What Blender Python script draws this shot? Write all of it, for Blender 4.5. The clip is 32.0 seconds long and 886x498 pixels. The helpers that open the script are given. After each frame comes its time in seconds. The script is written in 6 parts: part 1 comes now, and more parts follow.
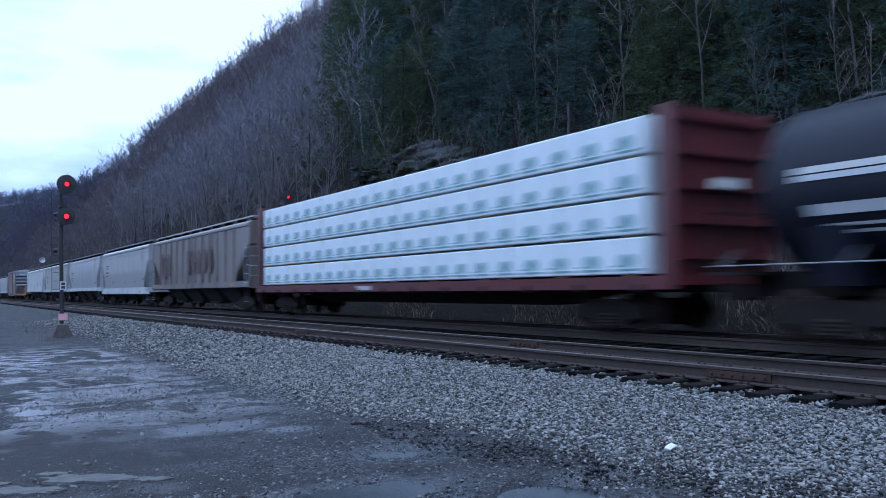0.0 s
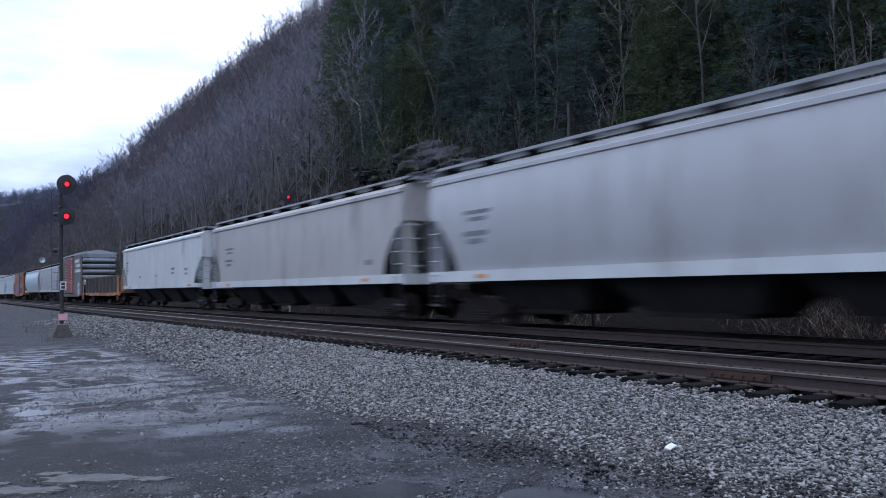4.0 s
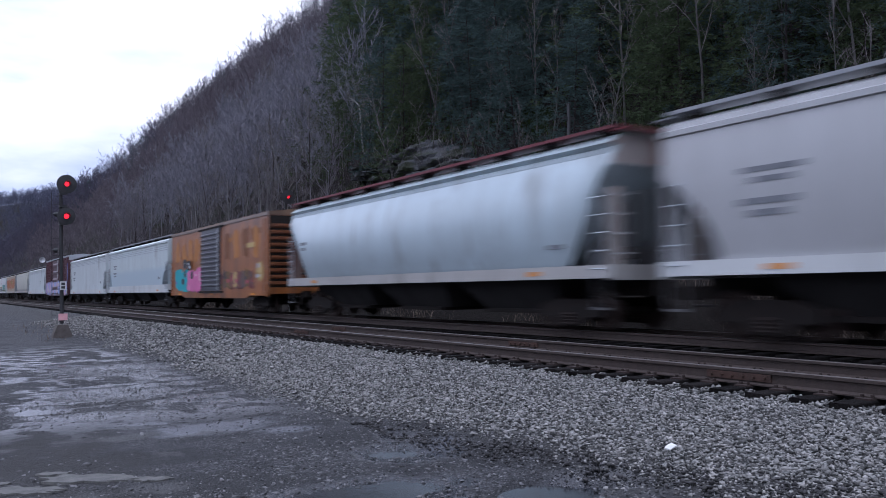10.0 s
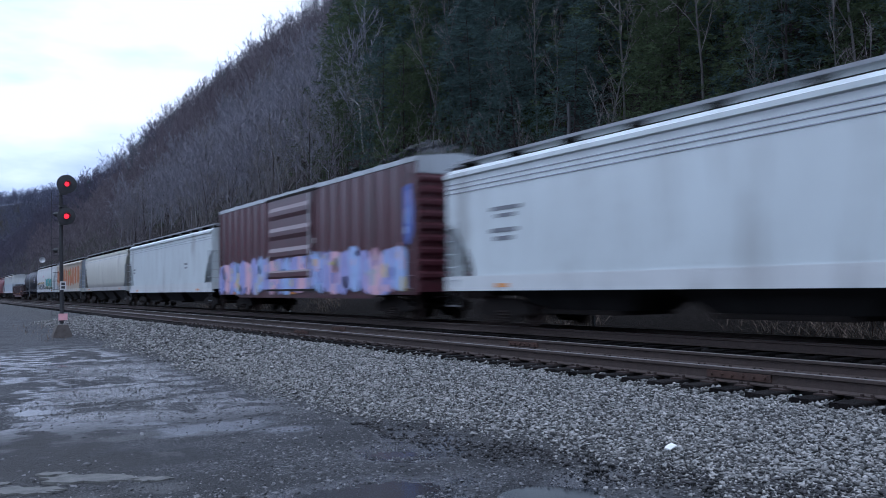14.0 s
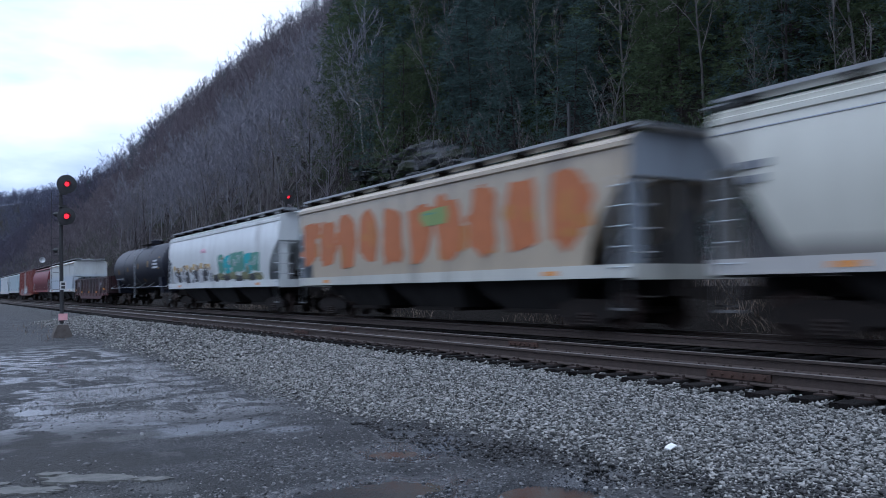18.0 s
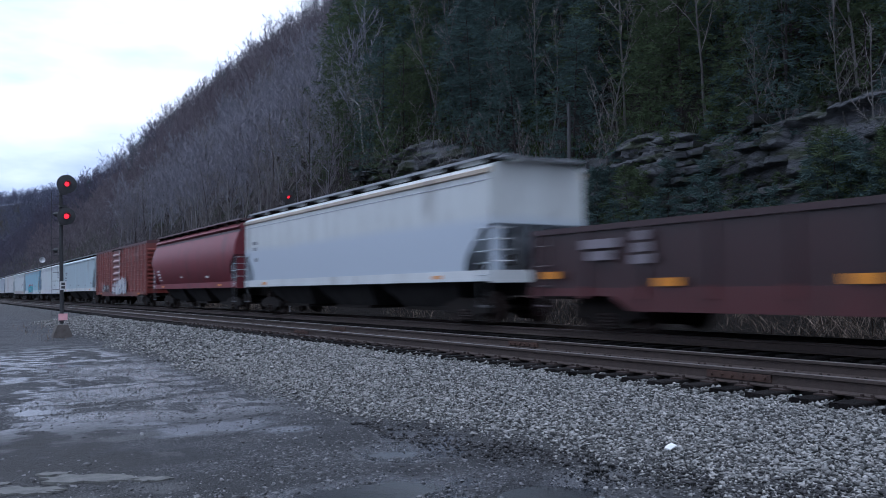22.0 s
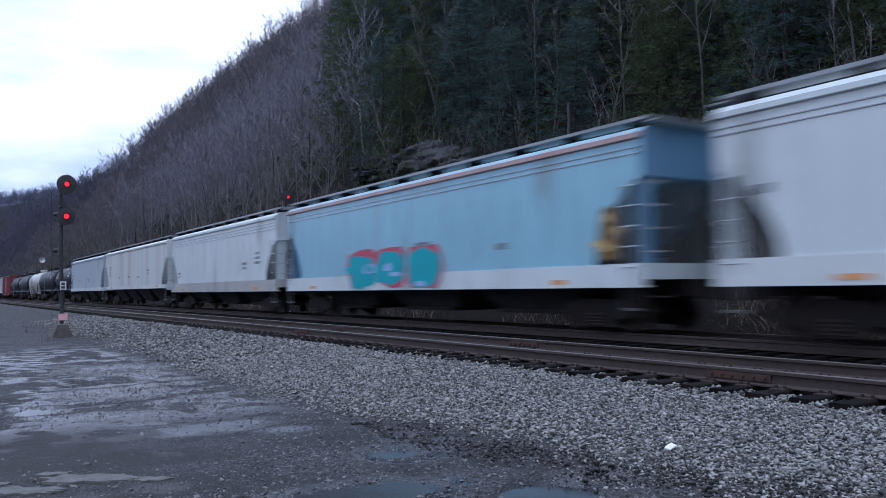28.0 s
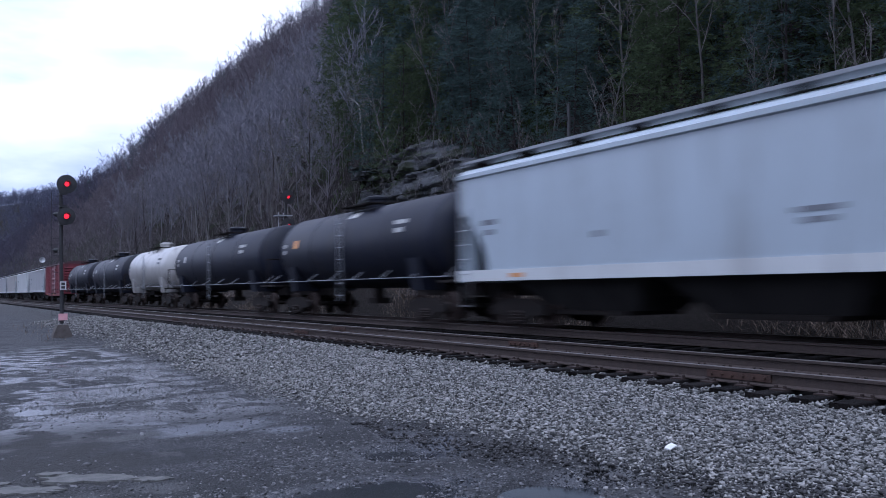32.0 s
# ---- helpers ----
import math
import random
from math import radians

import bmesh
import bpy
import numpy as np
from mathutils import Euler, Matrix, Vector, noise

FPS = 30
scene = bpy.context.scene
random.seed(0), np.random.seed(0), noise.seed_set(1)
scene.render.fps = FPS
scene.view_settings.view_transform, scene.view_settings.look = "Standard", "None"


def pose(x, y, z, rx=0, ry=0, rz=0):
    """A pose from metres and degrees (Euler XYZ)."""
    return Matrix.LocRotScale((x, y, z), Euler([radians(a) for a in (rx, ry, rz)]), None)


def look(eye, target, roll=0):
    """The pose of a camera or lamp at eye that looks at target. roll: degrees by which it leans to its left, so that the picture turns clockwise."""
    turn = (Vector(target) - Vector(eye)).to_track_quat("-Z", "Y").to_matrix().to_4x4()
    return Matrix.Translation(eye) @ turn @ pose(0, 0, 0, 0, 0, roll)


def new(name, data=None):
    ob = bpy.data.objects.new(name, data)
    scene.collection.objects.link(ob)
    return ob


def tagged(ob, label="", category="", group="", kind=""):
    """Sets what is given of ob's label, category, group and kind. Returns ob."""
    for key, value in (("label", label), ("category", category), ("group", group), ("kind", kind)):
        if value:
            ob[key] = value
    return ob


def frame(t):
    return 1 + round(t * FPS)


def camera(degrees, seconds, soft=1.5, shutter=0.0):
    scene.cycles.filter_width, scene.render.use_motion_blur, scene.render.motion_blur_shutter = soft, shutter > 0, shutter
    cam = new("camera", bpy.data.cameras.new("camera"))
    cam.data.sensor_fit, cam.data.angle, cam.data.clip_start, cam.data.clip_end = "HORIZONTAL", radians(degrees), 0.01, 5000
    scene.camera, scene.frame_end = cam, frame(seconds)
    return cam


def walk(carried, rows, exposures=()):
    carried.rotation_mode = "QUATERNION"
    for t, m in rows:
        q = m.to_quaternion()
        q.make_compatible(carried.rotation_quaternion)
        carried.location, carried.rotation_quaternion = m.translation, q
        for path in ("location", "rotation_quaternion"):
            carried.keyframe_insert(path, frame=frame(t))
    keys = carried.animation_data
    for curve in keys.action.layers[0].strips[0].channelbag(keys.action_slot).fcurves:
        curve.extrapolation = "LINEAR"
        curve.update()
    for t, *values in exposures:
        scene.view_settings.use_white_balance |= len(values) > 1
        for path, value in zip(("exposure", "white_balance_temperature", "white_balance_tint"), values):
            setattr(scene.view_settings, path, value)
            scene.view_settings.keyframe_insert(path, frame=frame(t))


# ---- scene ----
SPEED = 17.85          # the train's pace, metres a second
EYE = (0.0, 0.0, 0.982)
YAW, TILT, LEAN = radians(31.553), radians(2.728), -0.686
cam = camera(55.97, 32.0, soft=0.6, shutter=0.9)
aim = (EYE[0] + math.sin(YAW) * math.cos(TILT), EYE[1] + math.cos(YAW) * math.cos(TILT), EYE[2] + math.sin(TILT))
HELD = look(EYE, aim, LEAN)
walk(cam, [(0.0, HELD), (32.0, HELD)], exposures=[
    (0.0, 0.0, 4380, 6), (1.6, 0.0, 4520, 8), (2.4, 0.0, 4740, 10), (3.5, 0.0, 4950, 9), (5.5, 0.0, 5060, 11), (9.0, 0.0, 5250, 14), (12.0, 0.0, 5120, 12), (13.0, 0.0, 4800, 8),
    (14.6, 0.0, 4930, 7), (20.0, 0.0, 4950, 4), (22.0, 0.0, 5000, 7), (23.5, 0.0, 5140, 12), (25.5, 0.0, 5120, 12), (28.0, 0.0, 4950, 9),
    (32.0, 0.0, 4950, 14)])

T1, T2 = 8.965, 13.415  # centre lines of the near and the far track

# ---- sky and sun ----
world = bpy.data.worlds.new("overcast_dusk")
scene.world = world
world.use_nodes = True
wn, wl = world.node_tree.nodes, world.node_tree.links
wn.clear()
w_out, w_bg = wn.new("ShaderNodeOutputWorld"), wn.new("ShaderNodeBackground")
w_sky = wn.new("ShaderNodeTexSky")
w_sky.sky_type, w_sky.sun_disc = "NISHITA", False
w_sky.sun_elevation, w_sky.sun_rotation = radians(66), radians(238)
w_co, w_map = wn.new("ShaderNodeTexCoord"), wn.new("ShaderNodeMapping")
w_map.inputs["Scale"].default_value = (1.0, 1.0, 3.2)
w_noise, w_ramp = wn.new("ShaderNodeTexNoise"), wn.new("ShaderNodeValToRGB")
w_noise.inputs["Scale"].default_value, w_noise.inputs["Detail"].default_value = 2.6, 6.0
w_ramp.color_ramp.elements[0].position, w_ramp.color_ramp.elements[0].color = 0.45, (7.3, 7.5, 9.2, 1)
w_ramp.color_ramp.elements[1].position, w_ramp.color_ramp.elements[1].color = 0.6, (13.4, 12.5, 12.7, 1)
w_mix = wn.new("ShaderNodeMixRGB")
w_mix.inputs["Fac"].default_value = 0.93
wl.new(w_co.outputs["Generated"], w_map.inputs["Vector"])
wl.new(w_map.outputs["Vector"], w_noise.inputs["Vector"])
w_sep, w_up, w_add = wn.new("ShaderNodeSeparateXYZ"), wn.new("ShaderNodeMapRange"), wn.new("ShaderNodeMath")
w_up.inputs["From Min"].default_value, w_up.inputs["From Max"].default_value = 0.03, 0.3
w_up.inputs["To Min"].default_value, w_up.inputs["To Max"].default_value = -0.05, 0.12
w_add.operation = "ADD"
wl.new(w_co.outputs["Generated"], w_sep.inputs[0])
wl.new(w_sep.outputs["Z"], w_up.inputs["Value"])
wl.new(w_noise.outputs["Fac"], w_add.inputs[0])
wl.new(w_up.outputs["Result"], w_add.inputs[1])
wl.new(w_add.outputs[0], w_ramp.inputs["Fac"])
wl.new(w_sky.outputs["Color"], w_mix.inputs["Color1"])
wl.new(w_ramp.outputs["Color"], w_mix.inputs["Color2"])
wl.new(w_mix.outputs["Color"], w_bg.inputs["Color"])
wl.new(w_bg.outputs["Background"], w_out.inputs["Surface"])
w_bg.inputs["Strength"].default_value = 0.098

sun = new("sun", bpy.data.lights.new("sun", "SUN"))
sun.data.energy, sun.data.angle, sun.data.color = 1.0, radians(40), (1.0, 0.97, 0.94)
sun.matrix_basis = look((0, 0, 60), (22, 14, 0))


# ---- materials ----
def mat(name, colour, rough=0.7, metal=0.0, second=None, scale=4.0, stretch=(1, 1, 1), amount=0.5, bump=0.0, bump_scale=40.0,
        wear=None, wear_scale=1.2, wear_amount=0.45, spec=0.5, rand=0.0, island=0.0, rough_second=None, bump_depth=0.02, low=None):
    """A two-scale procedural surface: broad mottling, fine grain, worn patches and relief."""
    m = bpy.data.materials.new(name)
    m.use_nodes = True
    n, l = m.node_tree.nodes, m.node_tree.links
    b = n["Principled BSDF"]
    b.inputs["Metallic"].default_value = metal
    b.inputs["Specular IOR Level"].default_value = spec
    co, mp = n.new("ShaderNodeTexCoord"), n.new("ShaderNodeMapping")
    mp.inputs["Scale"].default_value = stretch
    l.new(co.outputs["Object"], mp.inputs["Vector"])

    def tex(sc, detail, vec=None):
        t = n.new("ShaderNodeTexNoise")
        t.inputs["Scale"].default_value, t.inputs["Detail"].default_value = sc, detail
        l.new(vec or mp.outputs["Vector"], t.inputs["Vector"])
        return t.outputs["Fac"]

    def ramp(fac, lo, hi):
        r = n.new("ShaderNodeMapRange")
        r.inputs["From Min"].default_value, r.inputs["From Max"].default_value = lo, hi
        l.new(fac, r.inputs["Value"])
        return r.outputs["Result"]

    def mix(fac, c1, c2, kind="MIX"):
        x = n.new("ShaderNodeMixRGB")
        x.blend_type = kind
        for i, v in zip(("Fac", "Color1", "Color2"), (fac, c1, c2)):
            if hasattr(v, "links"):
                l.new(v, x.inputs[i])
            else:
                x.inputs[i].default_value = v if i == "Fac" else (*v[:3], 1)
        return x.outputs["Color"]

    second = second or tuple(c * 0.6 for c in colour)
    c = mix(ramp(tex(scale, 6), 0.5 - 0.3 * amount - 0.02, 0.72), colour, second)
    c = mix(ramp(tex(scale * 9, 3), 0.35, 0.7), c, mix(0.25, colour, second), "MIX") if amount > 0.3 else c
    if wear:
        c = mix(ramp(tex(wear_scale, 8), 0.62 - 0.3 * wear_amount, 0.74 - 0.2 * wear_amount), c, wear)
    # Fades to a second colour below a given height, with a soft uneven edge.
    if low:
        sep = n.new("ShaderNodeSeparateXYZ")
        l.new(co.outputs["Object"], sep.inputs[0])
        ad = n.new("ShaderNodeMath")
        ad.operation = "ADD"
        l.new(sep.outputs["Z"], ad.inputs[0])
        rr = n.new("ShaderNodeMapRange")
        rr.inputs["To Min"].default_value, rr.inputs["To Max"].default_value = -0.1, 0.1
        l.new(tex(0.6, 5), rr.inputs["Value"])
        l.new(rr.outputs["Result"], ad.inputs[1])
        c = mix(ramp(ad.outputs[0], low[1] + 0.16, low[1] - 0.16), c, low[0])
    if rand or island:
        o = n.new("ShaderNodeObjectInfo") if rand else n.new("ShaderNodeNewGeometry")
        r = n.new("ShaderNodeMapRange")
        k = rand or island
        r.inputs["To Min"].default_value, r.inputs["To Max"].default_value = 1 - k, 1 + k
        l.new(o.outputs["Random" if rand else "Random Per Island"], r.inputs["Value"])
        hv = n.new("ShaderNodeHueSaturation")
        l.new(r.outputs["Result"], hv.inputs["Value"])
        l.new(c, hv.inputs["Color"])
        c = hv.outputs["Color"]
    l.new(c, b.inputs["Base Color"])
    if rough_second is None:
        b.inputs["Roughness"].default_value = rough
    else:
        rr = n.new("ShaderNodeMapRange")
        rr.inputs["From Min"].default_value, rr.inputs["From Max"].default_value = 0.4, 0.62
        rr.inputs["To Min"].default_value, rr.inputs["To Max"].default_value = rough, rough_second
        l.new(tex(scale * 1.7, 4), rr.inputs["Value"])
        l.new(rr.outputs["Result"], b.inputs["Roughness"])
    if bump:
        bp = n.new("ShaderNodeBump")
        bp.inputs["Strength"].default_value, bp.inputs["Distance"].default_value = min(1.0, bump * 2), bump_depth
        l.new(tex(bump_scale, 5), bp.inputs["Height"])
        l.new(bp.outputs["Normal"], b.inputs["Normal"])
    return m


def glow(name, colour, strength):
    m = bpy.data.materials.new(name)
    m.use_nodes = True
    b = m.node_tree.nodes["Principled BSDF"]
    b.inputs["Base Color"].default_value = (*colour, 1)
    b.inputs["Emission Color"].default_value = (*colour, 1)
    b.inputs["Emission Strength"].default_value = strength
    return m


STEEL_DARK = mat("grimy_steel", (0.016, 0.015, 0.015), 0.8, 0.1, (0.03, 0.022, 0.018), 6, amount=0.6, bump=0.1, spec=0.2)
RUST = mat("rusted_steel", (0.034, 0.021, 0.017), 0.85, 0.1, (0.03, 0.021, 0.018), 7, amount=0.7, bump=0.2)
RAIL_TOP = mat("worn_rail_head", (0.16, 0.145, 0.135), 0.42, 0.8, (0.08, 0.06, 0.05), 3, amount=0.4, bump=0.03)
RAIL_WEB = mat("rusty_rail_web", (0.06, 0.043, 0.036), 0.8, 0.1, (0.03, 0.023, 0.02), 9, amount=0.7, bump=0.2)
TIE = mat("creosoted_oak", (0.008, 0.007, 0.007), 0.95, 0, (0.018, 0.016, 0.015), 5, (1, 9, 9), 0.6, 0.35, 30, rand=0.5, spec=0.1)
ALU = mat("dull_aluminium", (0.55, 0.56, 0.58), 0.5, 0.7, (0.4, 0.4, 0.4), 5)
BLACK = mat("black_signal_paint", (0.02, 0.021, 0.024), 0.6, 0, (0.035, 0.034, 0.034), 12, amount=0.5, bump=0.05)
CONCRETE = mat("stained_concrete", (0.13, 0.115, 0.105), 0.9, 0, (0.06, 0.05, 0.045), 6, amount=0.7, bump=0.3)
RED_LAMP = glow("lit_red_lens", (1.0, 0.02, 0.035), 1.7)
WHITE_PAINT = mat("dirty_white_paint", (0.6, 0.6, 0.6), 0.6, 0, (0.42, 0.41, 0.4), 5)
PINK = mat("faded_pink_tag", (0.75, 0.4, 0.42), 0.7)
GRIME_PLASTIC = mat("white_litter", (0.8, 0.8, 0.78), 0.5)


# ---- mesh building ----
class Form:
    """Gathers plain solids into one mesh."""

    def __init__(self):
        self.v, self.f, self.k = [], [], []

    def add(self, v, f, k=0):
        o = len(self.v)
        self.v += [tuple(p) for p in v]
        self.f += [tuple(i + o for i in g) for g in f]
        self.k += [k] * len(f)
        return self

    def box(self, x0, y0, z0, x1, y1, z1, k=0):
        v = [(x, y, z) for z in (z0, z1) for y in (y0, y1) for x in (x0, x1)]
        return self.add(v, [(0, 2, 3, 1), (4, 5, 7, 6), (0, 1, 5, 4), (2, 6, 7, 3), (0, 4, 6, 2), (1, 3, 7, 5)], k)

    def prism(self, pts, a, b, axis="x", k=0, caps=True):
        """Extrudes a closed outline. Outline planes: x -> (y, z), y -> (x, z), z -> (x, y)."""
        def put(p, q):
            return (q, p[0], p[1]) if axis == "x" else (p[0], q, p[1]) if axis == "y" else (p[0], p[1], q)
        n = len(pts)
        v = [put(p, a) for p in pts] + [put(p, b) for p in pts]
        f = [(i, (i + 1) % n, (i + 1) % n + n, i + n) for i in range(n)]
        if caps:
            f += [tuple(range(n - 1, -1, -1)), tuple(range(n, 2 * n))]
        return self.add(v, f, k)

    def rod(self, p, q, r, n=6, r2=None, k=0, caps=True):
        p, q = Vector(p), Vector(q)
        d = (q - p).normalized()
        s = d.orthogonal().normalized()
        t = d.cross(s)
        r2 = r if r2 is None else r2
        v = []
        for c, rr in ((p, r), (q, r2)):
            v += [c + (s * math.cos(2 * math.pi * i / n) + t * math.sin(2 * math.pi * i / n)) * rr for i in range(n)]
        f = [(i, (i + 1) % n, (i + 1) % n + n, i + n) for i in range(n)]
        if caps:
            f += [tuple(range(n - 1, -1, -1)), tuple(range(n, 2 * n))]
        return self.add(v, f, k)

    def lathe(self, outline, n=20, axis="x", k=0):
        """Turns (distance along axis, radius) pairs about the axis."""
        v, f = [], []
        for a, r in outline:
            for i in range(n):
                c, s = r * math.cos(2 * math.pi * i / n), r * math.sin(2 * math.pi * i / n)
                v.append((a, c, s) if axis == "x" else (c, a, s) if axis == "y" else (c, s, a))
        for j in range(len(outline) - 1):
            for i in range(n):
                f.append((j * n + i, j * n + (i + 1) % n, (j + 1) * n + (i + 1) % n, (j + 1) * n + i))
        f += [tuple(range(n - 1, -1, -1)), tuple(range((len(outline) - 1) * n, len(outline) * n))]
        return self.add(v, f, k)

    def mesh(self, name, *mats, smooth=False):
        me = bpy.data.meshes.new(name)
        me.from_pydata(self.v, [], self.f)
        for m in mats:
            me.materials.append(m)
        if len(mats) > 1:
            me.polygons.foreach_set("material_index", self.k)
        bm = bmesh.new()
        bm.from_mesh(me)
        bmesh.ops.recalc_face_normals(bm, faces=bm.faces)
        bm.to_mesh(me)
        bm.free()
        if smooth:
            me.polygons.foreach_set("use_smooth", [True] * len(me.polygons))
            me.set_sharp_from_angle(angle=radians(38))
        me.update()
        return me


def part(name, form, material, parent, label="", smooth=False, at=None):
    """One mesh under a thing or under a part. form: a Form, or a mesh made before."""
    me = form if isinstance(form, bpy.types.Mesh) else form.mesh(name, *(material if isinstance(material, tuple) else (material,)), smooth=smooth)
    ob = new(name, me)
    ob.parent = parent
    if at is not None:
        ob.matrix_basis = at
    if label:
        ob["label"] = label
    return ob


def sheet_mesh(name, v, f, material, smooth=True):
    """A large mesh from numpy arrays: vertices, and faces of one size."""
    me = bpy.data.meshes.new(name)
    v, f = np.asarray(v, dtype=np.float32), np.asarray(f, dtype=np.int32)
    me.vertices.add(len(v))
    me.vertices.foreach_set("co", v.ravel())
    me.loops.add(f.size)
    me.loops.foreach_set("vertex_index", f.ravel())
    me.polygons.add(len(f))
    me.polygons.foreach_set("loop_start", np.arange(0, f.size, f.shape[1], dtype=np.int32))
    for m in (material if isinstance(material, (list, tuple)) else [material]):
        me.materials.append(m)
    if smooth:
        me.polygons.foreach_set("use_smooth", np.ones(len(f), dtype=bool))
    me.update(calc_edges=True)
    me.validate()
    return me


# ---- ground ----
def waves(x, y, seed, base=1.0, octaves=4):
    """Smooth pseudo-random relief from summed sines, about -1 to 1."""
    g = np.random.RandomState(seed)
    out = np.zeros_like(x)
    amp = 1.0
    for o in range(octaves):
        for _ in range(3):
            a = g.uniform(0, 2 * np.pi)
            k = base * 2 ** o * g.uniform(0.7, 1.4)
            out = out + amp * np.sin(k * (x * np.cos(a) + y * np.sin(a)) + g.uniform(0, 6.28)) / 3
        amp *= 0.5
    return out


WATER_LEVEL = -0.641


def terrain(x, y):
    """Height of the land: a gravel lot, the track bed, a ditch and bank, then the steep wooded hillside."""
    x, y = np.asarray(x, dtype=float), np.asarray(y, dtype=float)
    px = np.array([-900, -220, -60, -8, 0, 4.3, 4.9, 7.3, 7.7, 14.9, 15.6, 16.6, 18.0, 20.5, 22.6, 24.6, 27.0, 40, 60, 98, 125, 260, 900])
    pz = np.array([120, 60, 0.5, -0.62, -0.62, -0.62, -0.53, -0.265, -0.265, -0.265, -0.42, -0.25, 0.6, 1.7, 2.6, 7.0, 8.8, 21, 41, 75, 79, 86, 100])
    z = np.interp(x, px, pz)
    lot = (x > -8) & (x < 4.9)
    ruts = 0.009 * waves(x * 1.9, y * 0.6, 3, 1.0, 3) + 0.009 * waves(x, y, 4, 4.0, 4)
    dry = np.clip((x - 2.6) / 2.2, 0, 1) * 0.02
    hollow = 0 * x
    for cx, cy, rx, ry, deep in ((3.92, 7.25, 0.5, 0.34, 0.054), (3.05, 5.95, 0.75, 0.4, 0.058), (4.2, 5.15, 0.42, 0.35, 0.075), (4.8, 4.95, 0.3, 0.4, 0.07), (1.27, 12.7, 0.28, 0.4, 0.05),
                                 (1.95, 15.6, 0.7, 0.5, 0.026), (3.4, 18.4, 1.1, 0.6, 0.024), (2.5, 20.3, 0.9, 0.5, 0.026), (2.4, 13.6, 0.8, 0.3, 0.026), (4.42, 8.1, 0.22, 0.2, 0.06)):
        hollow = hollow + deep * np.exp(-((x - cx) / rx) ** 2 - ((y - cy) / ry) ** 2)
    hollow = hollow * (1 + 0.45 * waves(x, y, 26, 4.5, 3))
    z = z + np.where(lot, ruts + dry - hollow, 0)
    wild = np.clip((x - 16.5) / 8, 0, 1)
    z = z + wild * 0.25 * waves(x, y, 5, 0.6, 3) + np.clip((x - 24) / 40, 0, 1) * 3.2 * waves(x, y, 6, 0.05, 3)
    rise = np.clip((y - 30) / 10, 0, 1) * np.clip((62 - y) / 9, 0, 1)      # the outcrop swells here
    z = z + rise * 2.6 * np.clip((x - 23.0) / 2.0, 0, 1) * np.clip((60 - x) / 20, 0, 1)
    far = np.clip((y - 640) / 500, 0, 1)
    far = far * far * (3 - 2 * far)
    z = z + far * np.clip((104 + 7 * waves(x, y, 8, 0.012, 3)) - np.maximum(z, 0), 0, 200)
    return z
gx = np.concatenate([[-900, -600, -400, -260, -160, -100, -60, -40, -25, -15], np.arange(-10, -2, 0.5), np.arange(-2, 5.0, 0.1), np.arange(5.0, 8.0, 0.25), np.arange(8, 15, 0.5),
                     np.arange(15, 30, 0.5), np.arange(30, 60, 1.5), np.arange(60, 130, 3.5), [140, 160, 200, 260, 400, 600, 900]])
gy = np.concatenate([[-900, -500, -260, -140, -80, -50, -35], np.arange(-25, 2, 0.8), np.arange(2, 14, 0.12), np.arange(14, 30, 0.25), np.arange(30, 70, 1.0), np.arange(70, 160, 3), np.arange(160, 420, 9),
                     np.arange(420, 1200, 30), [1300, 1500, 2000]])
GX, GY = np.meshgrid(gx, gy)
GZ = terrain(GX, GY)
nx, ny = len(gx), len(gy)
idx = np.arange(nx * ny).reshape(ny, nx)
quads = np.stack([idx[:-1, :-1], idx[:-1, 1:], idx[1:, 1:], idx[1:, :-1]], -1).reshape(-1, 4)


